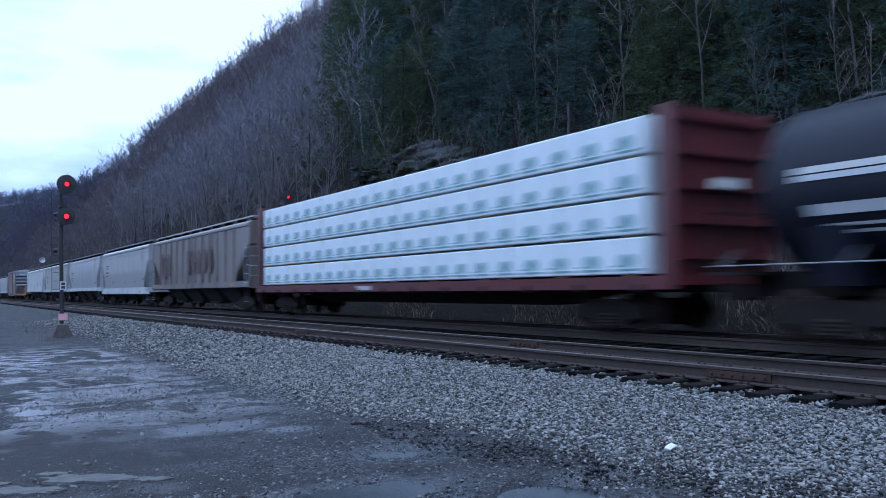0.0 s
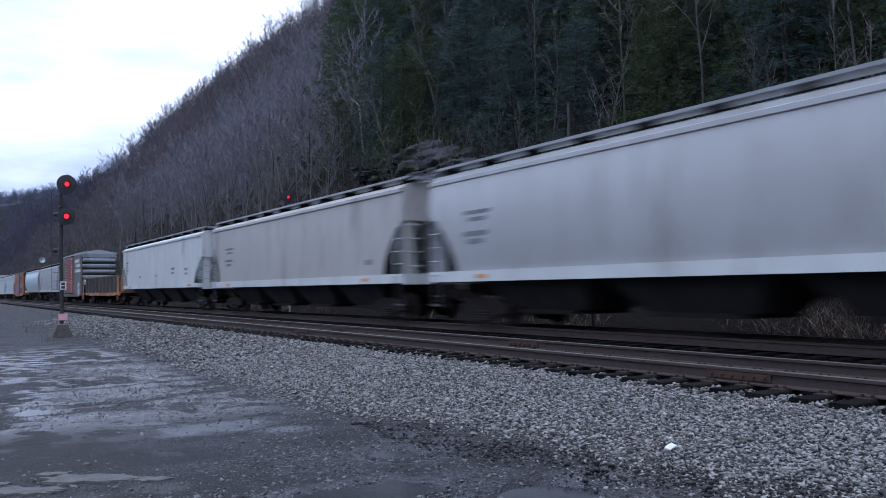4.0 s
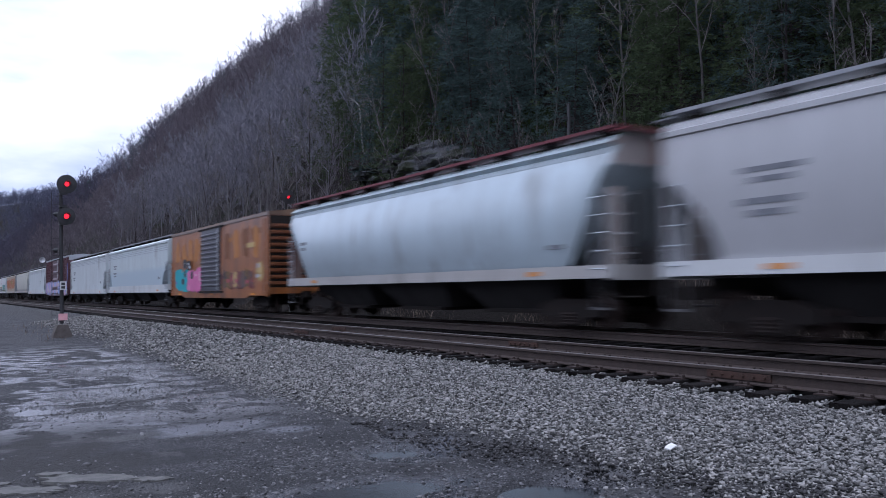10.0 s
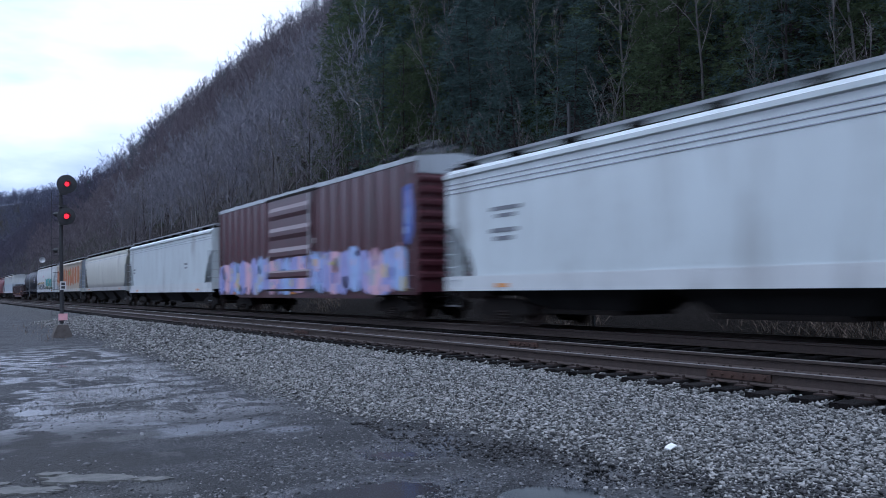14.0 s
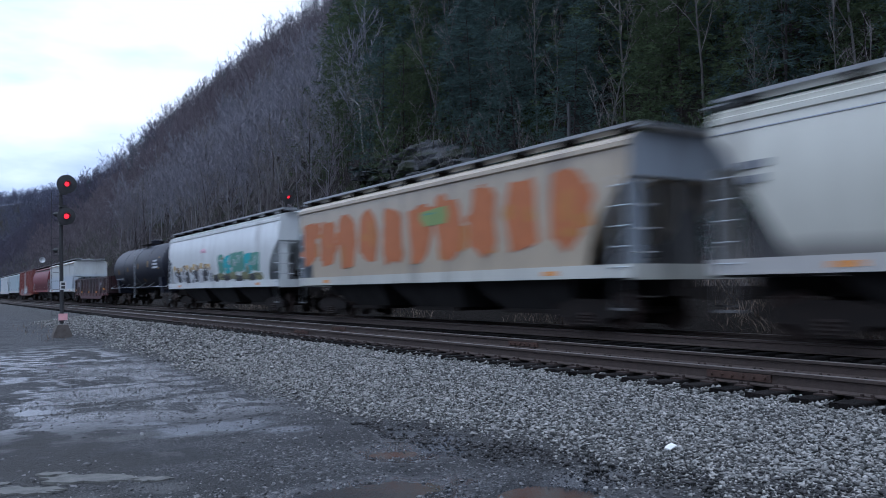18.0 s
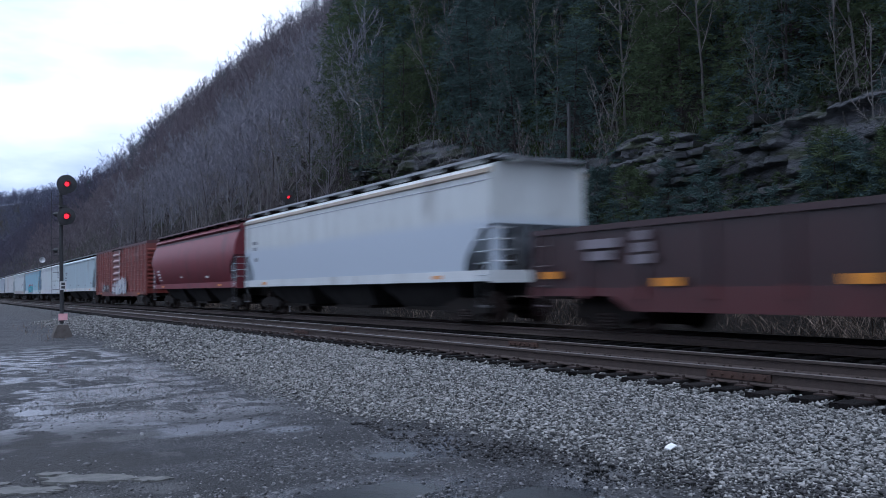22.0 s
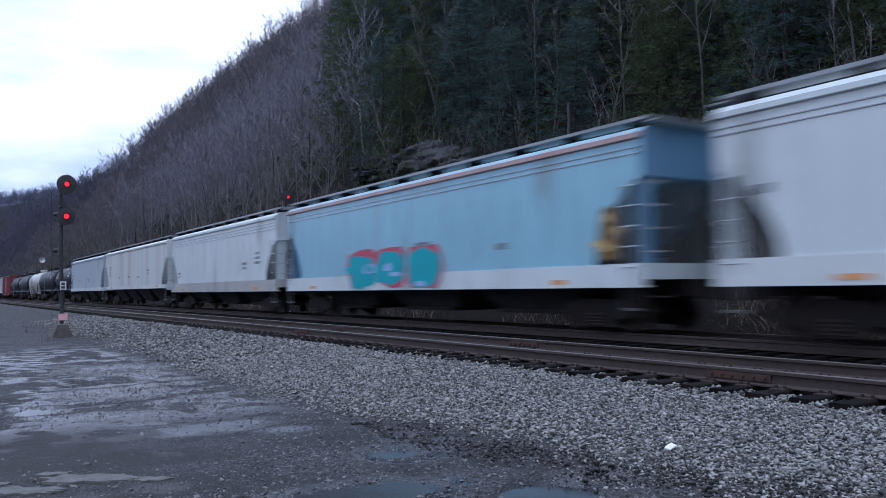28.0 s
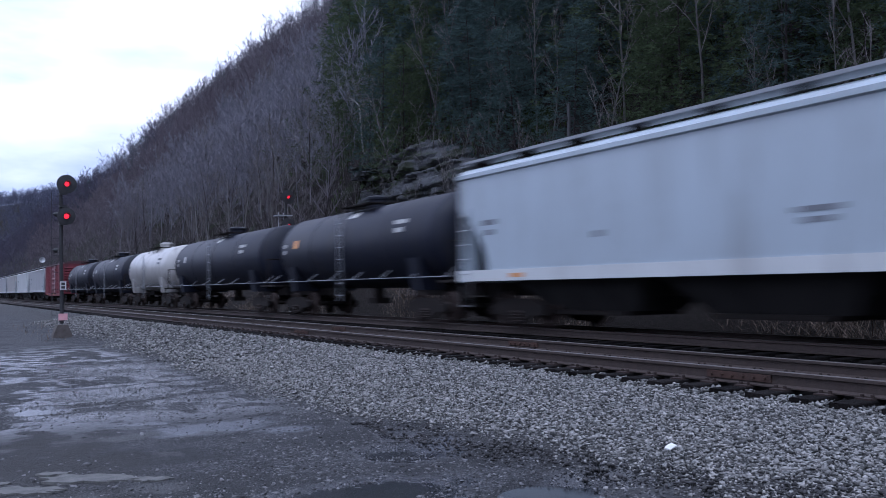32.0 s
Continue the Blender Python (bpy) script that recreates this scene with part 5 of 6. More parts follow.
joins(gondola(17.2, "charcoal", "amber", 2.3, 0.86, ends="amber", drop=0.12, bars=((0.93, 1.95, 0.8, 0.5),), label="black open gondola car with flaking orange sill and ends"), 136.5, 153.2)
box1 = joins(boxcar(15.6, "boxgrey", eave=4.7, top=4.98, bottom=0.64, door=(0.356, 0.68, "doorred", 20), end="endgrey", end_top="endgrey", end_ribs=6, bars=((0.2, 4.05, 2.8, 0.36), (0.155, 3.6, 2.9, 0.36), (0.15, 3.1, 4.2, 0.34)),
                    label="tall grey-green boxcar with a ribbed faded red door"), 154.8, 170.5)
hop(171.8, 190.0, "grey", bays=3, eave=3.92, top=4.18, bulge=0.08, bars=SPARSE, sill="white", label="light grey covered hopper car with a pale sill")
hop(191.1, 209.5, "ice", end_paint="rusty_end", bays=3, eave=3.9, top=4.22, bulge=0.3, slant=True, sill="warm", roof="brown", board="oxide", bars=((0.1, 1.9, 0.6, 0.25), (0.9, 2.6, 0.5, 0.4)), label="pale blue round-sided hopper car with a rusty roof walk")
boxo = joins(boxcar(16.3, "orange", roof="rustroof", end="endrust", eave=4.23, top=4.45, bottom=0.66, door=(0.414, 0.61, "doorblue", 12), posts=0, end_ribs=10, bars=((0.14, 3.0, 1.2, 0.25),), mark=SPRAY["ochre"],
                    label="rusty orange boxcar with a dark ribbed door and graffiti"), 211.7, 228.0)
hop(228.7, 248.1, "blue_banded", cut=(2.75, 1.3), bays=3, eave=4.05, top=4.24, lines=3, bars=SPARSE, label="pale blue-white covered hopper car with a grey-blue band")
hop(249.2, 269.2, "blue_white", cut=(2.7, 1.25), floor=1.28, sill_h=0.36, bays=3, eave=4.05, top=4.24, lines=3, bars=SPARSE, label="pale blue-white covered hopper car, clean sided")
boxm = joins(boxcar(19.2, "wine", roof="galv", eave=4.78, top=5.0, bottom=0.7, posts=22, door=(0.398, 0.633, "wine", 4), end_ribs=9, end_top="galv", bars=((0.6, 4.1, 0.9, 0.3), (0.46, 4.1, 0.9, 0.3), (0.4, 2.8, 0.5, 0.2)),
                    label="tall wine-red boxcar with lilac and blue graffiti along the bottom"), 270.7, 289.9)
hop(291.0, 311.4, "blue_white", bays=3, eave=4.05, top=4.24, lines=2, bars=((0.25, 2.4, 0.6, 0.4), (0.92, 2.4, 0.5, 0.4)), label="white covered hopper car with dark end openings")
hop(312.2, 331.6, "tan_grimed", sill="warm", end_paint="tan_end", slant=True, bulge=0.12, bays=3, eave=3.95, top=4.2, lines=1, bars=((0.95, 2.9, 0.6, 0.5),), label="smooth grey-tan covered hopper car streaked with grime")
hp, lp, cp = hop(333.3, 351.2, "tan", sill="sand_sill", end_paint="endgrey", cut=(3.2, 1.3), bays=3, eave=3.95, top=4.18, label="sand-coloured covered hopper car with large orange graffiti letters")
hq, lq, cq = hop(353.0, 371.5, "white", bays=3, eave=3.95, top=4.2, bulge=0.12, bars=((0.96, 2.6, 0.5, 0.3),), label="white covered hopper car with green and black graffiti")
tankr = joins(tank_car(18.2, "black", 1.5, 2.72, bars=((0.18, 2.75, 1.4, 0.62),), mark=SPRAY["silver"], stripe=(0.3, 0.55, STREAK),
                       flecks=((0.82, 2.5, 0.5, 0.36, SPRAY["mustard"]), (0.64, 2.6, 0.4, 0.3, SPRAY["mustard"]), (0.45, 2.75, 0.4, 0.34, SPRAY["mustard"]), (0.29, 2.8, 0.4, 0.4, SPRAY["mustard"]), (0.125, 2.8, 0.4, 0.75, SPRAY["mustard"]),
                               (0.84, 1.98, 3.0, 0.07, SPRAY["silver"]), (0.82, 1.85, 2.2, 0.04, SPRAY["chalk"]), (0.4, 1.8, 0.6, 0.2, SPRAY["mustard"])),
                       label="black tank car with a pale drip streak and faded ochre patches"), 372.0, 390.2)
joins(gondola(17.0, "rustred", "oxide_dark", 2.28, 0.84, bars=((0.2, 1.5, 0.7, 0.5), (0.16, 1.6, 0.45, 0.5), (0.86, 1.75, 1.1, 0.5), (0.79, 1.75, 0.5, 0.7)), mark=SPRAY["fadedgrey"], flecks=((0.08, 1.3), (0.29, 1.06), (0.52, 1.06), (0.75, 1.06), (0.955, 1.25)),
              label="dark rust-red low gondola car with yellow reflectors"), 391.1, 408.1)
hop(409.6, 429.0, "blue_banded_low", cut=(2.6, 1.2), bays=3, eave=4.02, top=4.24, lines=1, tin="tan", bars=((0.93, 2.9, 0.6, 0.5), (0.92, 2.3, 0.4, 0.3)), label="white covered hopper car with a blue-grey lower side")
hop(429.9, 446.8, "oxide", sill="oxide", bays=3, eave=3.85, top=4.2, bulge=0.34, cut=(2.65, 1.05), roof="oxide", board="wine", tin="wine", mark=MARK_WHITE, bars=((0.9, 1.95, 0.6, 0.7), (0.3, 1.75, 0.6, 0.25), (0.6, 1.8, 0.5, 0.16)),
    label="brick-red round-sided covered hopper car")
boxv = joins(boxcar(19.1, "boxred", roof="wine", eave=4.27, top=4.5, bottom=0.72, posts=19, boards=10, door=(0.443, 0.593, "boxred", 6), end_ribs=10, bars=((0.3, 3.45, 1.9, 0.26), (0.18, 3.55, 1.7, 0.24), (0.85, 1.55, 1.6, 0.6), (0.24, 1.5, 2.4, 0.2)), mark=MARK_FADED,
                    label="brick-red boxcar with horizontal ribs and a white graffiti patch"), 448.8, 468.0)
hop(468.6, 489.3, "teal_ice", bays=3, eave=4.0, top=4.22, tin="ice", bars=STD, label="dull teal-blue covered hopper car")
hop(490.2, 510.0, "blue_white", bays=3, eave=4.05, top=4.24, lines=2, bars=((0.95, 2.6, 0.5, 0.3), (0.13, 3.0, 1.0, 0.8), (0.3, 1.9, 0.5, 0.25)), label="white covered hopper car with stencilled end panels")
hy, ly, cy = hop(511.5, 530.9, "sky", sill="blue_white", end_paint="sky_shaded", cut=(3.15, 1.35), bays=3, eave=4.05, top=4.24, lines=2, tin="pink_rust", bars=((0.45, 2.0, 1.0, 0.7), (0.25, 2.0, 0.5, 0.3)), label="sky-blue covered hopper car with teal graffiti")
hop(531.8, 549.3, "blue_white", sill="warm", bays=3, eave=4.05, top=4.24, lines=3, bars=((0.9, 1.9, 0.4, 0.4), (0.24, 2.1, 0.6, 0.4), (0.14, 2.4, 0.7, 0.6)), label="pale blue-white covered hopper car with a dull tan sill")
hop(550.2, 570.8, "stained", bays=4, ribs=0, eave=4.02, top=4.2, sill_h=0.2, bars=((0.9, 2.6, 0.5, 0.8), (0.72, 2.1, 0.4, 0.3), (0.55, 2.1, 0.5, 0.25), (0.4, 2.0, 0.5, 0.25), (0.25, 2.3, 0.5, 0.4)), label="white four-bay hopper car with brown stains")
hop(571.5, 589.9, "blue_grey", bays=3, eave=3.95, top=4.18, bars=((0.92, 2.5, 0.6, 0.5), (0.7, 2.1, 0.35, 0.25), (0.42, 2.1, 0.8, 0.35)), label="pale blue-grey covered hopper car with a white sill")
for a, b, body, lab in ((590.4, 604.3, "black", "short black tank car with a yellow tag"), (604.9, 621.4, "black", "long black tank car with white lettering"), (622.0, 634.6, "warm", "dusty grey-white tank car among black ones"),
                        (635.3, 650.4, "black", "dark dusty tank car"), (651.0, 665.4, "black", "dark weathered tank car")):
    joins(tank_car(b - a + 0.4, body, 1.42, 2.45, bars=((0.22, 2.9, 0.8, 0.5), (0.88, 2.6, 0.3, 0.5)), flecks=((0.8, 2.75, 0.4, 0.3, REFLECT if a < 600 else MARK_WHITE), (0.5, 3.55, 0.7, 0.2, MARK_WHITE)), mark=MARK_WHITE if body == "black" else MARK, label=lab), a - 0.2, b + 0.2)
joins(boxcar(16.0, "oxide", roof="wine", eave=4.2, top=4.4, bottom=0.7, posts=14, door=(0.4, 0.6, "oxide", 5), label="brown-red boxcar near the end of the train"), 667.0, 683.0)
for a, b, body in ((684.2, 703.0, "grey"), (704.2, 723.4, "white"), (724.6, 744.0, "warm"), (745.2, 764.4, "grey"), (765.6, 785.0, "white")):
    hop(a, b, body, bays=3, bars=SPARSE, label="pale covered hopper car far down the train")

# spray-painted sides
graffiti(boxo, 4.4, 7.2, 0.95, 2.25, ("teal",), ("teal", "ink", "teal", "blue"), 3, 1.5, 2, label="teal graffiti")
graffiti(boxo, 1.7, 4.4, 0.95, 2.2, ("pink",), ("pink", "blush", "ink", "pink"), 5, 1.575, 2, label="pink graffiti")
graffiti(boxo, 3.7, 5.3, 2.15, 2.7, ("ink",), ("silver", "ink", "boxblue"), 41, 1.585, 2, label="black tag above the letters", fat=0.5, flecks=3)
graffiti(boxo, -6.2, -1.2, 1.1, 1.95, ("maroon", "mustard", "oxide", "maroon", "ochre"), ("ink", "mustard", "oxide", "crimson"), 4, 1.5, 9, label="ochre and crimson graffiti")
graffiti(boxo, -7.5, -6.6, 1.35, 2.25, ("ochre",), ("chalk", "ochre", "chalk"), 24, 1.51, 1, label="pale yellow panel", fat=0.45)
graffiti(boxo, -7.2, -1.8, 2.4, 3.85, ("faded", "rustpatch"), ("faded", "rustpatch"), 25, 1.5, 4, fat=0.34, label="faded amber letter patches", flecks=2)
graffiti(boxo, 2.2, 7.4, 2.5, 3.7, ("faded",), ("faded",), 26, 1.5, 4, fat=0.34, label="faded amber letter patches", flecks=2)
graffiti(boxm, -9.0, 9.4, 0.85, 2.35, ("paleblue", "lilac", "blush", "lilac"), ("yellow", "blue", "blush", "chalk", "paleblue", "lilac"), 7, 1.58, 24, flecks=7, label="lilac, pale blue and yellow graffiti letters")
graffiti(boxm, -9.45, -9.0, 2.3, 4.3, ("blue",), ("paleblue", "lilac"), 8, 1.58, 1)
graffiti(hp, -7.6, 8.5, 1.75, 3.55, ("rust",), ("rust", "rust", "faded"), 9, 1.545, 10, label="huge orange graffiti letters", fat=0.4, flecks=5)
graffiti(hp, -1.9, -0.6, 2.7, 3.2, ("lime",), ("green", "lime"), 19, 1.556, 1, flecks=3)
graffiti(hq, -6.7, -0.8, 1.8, 2.75, ("green", "teal", "green"), ("olive", "green", "silver", "chalk"), 10, 1.56, 6, cq, "green graffiti letters")
graffiti(hq, -7.0, 0.2, 1.45, 1.8, ("olive", "ink"), ("ink", "olive"), 12, 1.56, 8, cq)
graffiti(hq, 0.4, 7.9, 2.05, 2.4, ("ochre", "mustard"), ("ochre", "chalk"), 36, 1.56, 11, cq, "ochre graffiti edge", 0.42)
graffiti(hq, 0.2, 8.0, 1.45, 2.15, ("silver", "ink", "chalk", "ink"), ("ink", "chalk", "silver", "ink"), 11, 1.56, 9, cq, "silver and black graffiti letters", 0.6, None, 8)
graffiti(hq, 1.3, 2.2, 3.0, 3.25, ("blush",), ("blush",), 31, 1.56, 1, cq, "faint pink tag", flecks=1)
graffiti(hy, -2.0, 3.9, 1.0, 2.15, ("teal",), ("teal", "paleblue", "teal"), 13, 1.57, 3, label="teal block graffiti edged in pink", fat=0.5, edge="crimson")
graffiti(hy, -9.0, -8.2, 1.5, 2.7, ("mustard",), ("ochre",), 28, 1.545, 1, fat=0.4, label="rusty ochre stain")
graffiti(boxv, -3.5, 0.2, 0.85, 2.15, ("chalk", "silver"), ("silver", "boxblue", "chalk"), 14, 1.6, 5, label="white block graffiti", fat=0.46, flecks=3)
graffiti(boxv, -1.6, 1.9, 0.85, 1.75, ("silver", "chalk"), ("boxblue", "silver"), 34, 1.605, 5, label="white block graffiti", fat=0.42, flecks=4)
graffiti(boxv, 3.4, 6.2, 0.95, 1.6, ("ink",), ("chalk", "silver", "ink"), 35, 1.58, 4, label="small black and white tag", fat=0.3, flecks=4)
graffiti(box1, -7.0, -5.4, 0.7, 2.0, ("boxblue", "silver"), ("paleblue", "silver", "boxblue"), 15, 1.52, 2)
graffiti(box1, 5.0, 7.1, 0.8, 2.15, ("chalk", "doorink", "silver"), ("chalk", "boxblue", "doorink"), 16, 1.52, 2)
graffiti(hc, 4.5, 7.2, 1.8, 3.2, ("oxide",), ("oxide",), 17, 1.62, 3, fat=0.45, label="rust-brown patches", flecks=3)
graffiti(hc, -4.0, 1.0, 1.9, 3.2, ("oxide",), ("oxide",), 18, 1.62, 5, fat=0.28, label="rust-brown patches", flecks=2)

# packs of lumber
PACKS = []
base = 1.23
a, b = -11.05, 11.05
for tier in range(4):
    for i, (fr, to) in enumerate(((0.0, 0.24), (0.24, 0.5), (0.5, 0.76), (0.76, 1.0))):
        length = (b - a) * (to - fr) - 0.04
        for s in (-1, 1):
            pack = lumber_bundle(length, 0, 0.74)
            PACKS.append((pack, (s * 0.82, a + (b - a) * (fr + to) / 2, base + tier * 0.8), 0 if s < 0 else 180))

# ---- rock outcrop ----
ROCK = mat("layered_grey_shale", (0.072, 0.075, 0.083), 0.85, 0, (0.018, 0.018, 0.021), 0.9, (1, 1, 3.4), 0.7, 0.5, 14, wear=(0.02, 0.024, 0.013), wear_scale=0.8, wear_amount=0.5, rand=0.4, bump_depth=0.05)
DRY = mat("dead_weeds", (0.22, 0.175, 0.14), 0.9, 0, (0.06, 0.046, 0.04), 3, island=0.7, spec=0.1)
MOSS = mat("moss_and_fern", (0.04, 0.06, 0.015), 0.9, 0, (0.02, 0.032, 0.01), 2, island=0.4, spec=0.1)
BARK = mat("grey_brown_bark", (0.045, 0.038, 0.038), 0.9, 0, (0.025, 0.021, 0.022), 5, (1, 1, 0.3), 0.6, 0.3, 30, spec=0.1)
BARK_SLIM = mat("dull_grey_bark", (0.13, 0.125, 0.12), 0.9, 0, (0.05, 0.047, 0.045), 4, (1, 1, 0.5), 0.6, 0.2, 20, spec=0.1)
BARK_PALE = mat("pale_grey_bark", (0.26, 0.255, 0.25), 0.85, 0, (0.13, 0.125, 0.12), 4, (1, 1, 0.5), 0.6, 0.2, 20, spec=0.1)
TWIG = mat("purple_grey_twigs", (0.185, 0.168, 0.185), 0.9, 0, (0.105, 0.094, 0.106), 1.0, island=0.35, spec=0.1)
TWIG_PALE = mat("pale_twigs", (0.19, 0.175, 0.172), 0.9, 0, (0.11, 0.1, 0.098), 1.0, island=0.3, spec=0.1)
TWIG_LOW = mat("dusky_grey_twigs", (0.235, 0.23, 0.26), 0.9, 0, (0.13, 0.127, 0.15), 1.0, island=0.35, spec=0.1)
# Valley twigs are tinted part way towards the far woods' haze.
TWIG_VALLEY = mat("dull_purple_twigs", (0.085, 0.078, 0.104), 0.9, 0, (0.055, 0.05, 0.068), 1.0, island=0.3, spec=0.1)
TWIG_RIDGE = mat("brown_grey_twigs", (0.16, 0.142, 0.155), 0.9, 0, (0.09, 0.08, 0.09), 1.0, island=0.3, spec=0.1)
TWIG_DUSK = mat("dusky_brown_twigs", (0.155, 0.135, 0.15), 0.9, 0, (0.085, 0.073, 0.083), 1.0, island=0.35, spec=0.1)
# Air haze of the far woods is put into this twig colour.
TWIG_FAR = mat("haze_tinted_twigs", (0.105, 0.11, 0.15), 0.9, 0, (0.075, 0.078, 0.11), 1.0, island=0.3, spec=0.1)


def leafy(name, colour, second, scale):
    """Needles: matt, and letting part of the light through."""
    m = mat(name, colour, 0.9, 0, second, scale, amount=0.6, island=0.25, spec=0.1)
    n, l = m.node_tree.nodes, m.node_tree.links
    b = n["Principled BSDF"]
    through_leaf, both = n.new("ShaderNodeBsdfTranslucent"), n.new("ShaderNodeMixShader")
    both.inputs["Fac"].default_value = 0.45
    l.new(b.inputs["Base Color"].links[0].from_socket, through_leaf.inputs["Color"])
    l.new(b.outputs[0], both.inputs[1])
    l.new(through_leaf.outputs[0], both.inputs[2])
    l.new(both.outputs[0], n["Material Output"].inputs["Surface"])
    return m


NEEDLE = leafy("hemlock_needles", (0.082, 0.116, 0.107), (0.05, 0.076, 0.076), 0.5)
NEEDLE_LIGHT = leafy("yellow_green_needles", (0.085, 0.108, 0.055), (0.05, 0.072, 0.042), 0.8)


def rock_cliff():
    """Bedded rock: a face broken into courses and joints, with loose slabs standing proud of it."""
    r, g = np.random.RandomState(40), random.Random(40)
    ys, us = np.arange(5, 57, 0.12), np.linspace(-0.12, 1, 130)
    YY, UU = np.meshgrid(ys, us)
    crest = 6.6 + 2.9 * np.clip((YY - 31) / 9, 0, 1) + 0.5 * waves(YY, YY * 0, 33, 0.5, 3)
    ZZ = UU * crest
    dip = ZZ + 0.05 * (YY - 30) + 0.12 * np.sin(YY * 0.35)
    courses = np.cumsum(r.choice([0.1, 0.14, 0.2, 0.3, 0.55], 140))
    row = np.searchsorted(courses, dip)
    step, cell = np.zeros_like(YY), np.zeros_like(YY)
    for k in range(row.max() + 1):
        pick = row == k
        cuts = 4 + np.cumsum(r.uniform(0.3, 1.8, 140))
        block = r.normal(0, 0.13, 160) + 0.35 * (r.uniform(size=160) > 0.86)
        cell[pick] = block[np.searchsorted(cuts, YY[pick])]
        step[pick] = r.normal(0, 0.1) + (0.4 if r.uniform() > 0.86 else 0)
    XX = 21.9 + np.clip(ZZ, 0, 20) * 0.22 + cell + step + 0.6 * waves(YY, ZZ * 0.8, 31, 0.45, 3) + 0.03 * r.normal(size=YY.shape) + 2.4 * np.clip((YY - 49) / 4, 0, 1)
    XX = XX + 0.8 * np.clip(UU - 0.9, 0, 1) * 10
    ZZ = ZZ + 0.015 * r.normal(size=YY.shape)
    n = np.arange(YY.size).reshape(YY.shape)
    q = np.stack([n[:-1, :-1], n[:-1, 1:], n[1:, 1:], n[1:, :-1]], -1).reshape(-1, 4)
    cliff = new("rock_cliff", sheet_mesh("rock_cliff", np.stack([XX, YY, ZZ], -1).reshape(-1, 3), q, ROCK, False))
    tagged(cliff, "dark bedded shale outcrop with broken ledges above the track", "cliff", kind="structure")
    for i in range(190):
        mid = g.uniform(35, 50) if i < 110 else g.uniform(16, 26) if i < 165 else g.uniform(26, 35)
        z = g.uniform(1.2, 9.0 if mid > 38 else 6.4)
        tall, long, deep = g.choice((0.08, 0.12, 0.2, 0.3)), g.uniform(0.3, 1.3), g.uniform(0.7, 1.2)
        j = lambda k: g.uniform(-k, k)
        pts, ring = [], [(j(0.15), -long / 2), (j(0.2), -long / 5 + j(0.15)), (j(0.2), long / 5 + j(0.15)), (j(0.15), long / 2), (deep, long / 2), (deep, -long / 2)]
        for zz in (0, tall):
            pts += [(p + j(0.06), w + j(0.05), zz + j(0.03)) for p, w in ring]
        fc = [(k, (k + 1) % 6, (k + 1) % 6 + 6, k + 6) for k in range(6)] + [(5, 4, 3, 2, 1, 0), (6, 7, 8, 9, 10, 11)]
        part("rock_slab", Form().add(pts, fc), ROCK, cliff, at=pose(21.55 + z * 0.22 + g.uniform(-0.15, 0.25), mid, z, g.uniform(-4, 4), g.uniform(-6, 4), g.uniform(-14, 14)))


rock_cliff()


# ---- trees ----
def tube(v, f, p, q, r0, r1, n=3):
    """Adds a tapered branch between two points to the lists, as triangles."""
    d = q - p
    d = d / (np.linalg.norm(d) + 1e-9)
    s = np.cross(d, (0.31, 0.77, 0.55))
    s = s / np.linalg.norm(s)
    t = np.cross(d, s)
    o = len(v)
    for c, r in ((p, r0), (q, r1)):
        for i in range(n):
            a = 2 * np.pi * i / n
            v.append(c + (s * np.cos(a) + t * np.sin(a)) * r)
    for i in range(n):
        k = (i + 1) % n
        f.append((o + i, o + k, o + n + k))
        f.append((o + i, o + n + k, o + n + i))


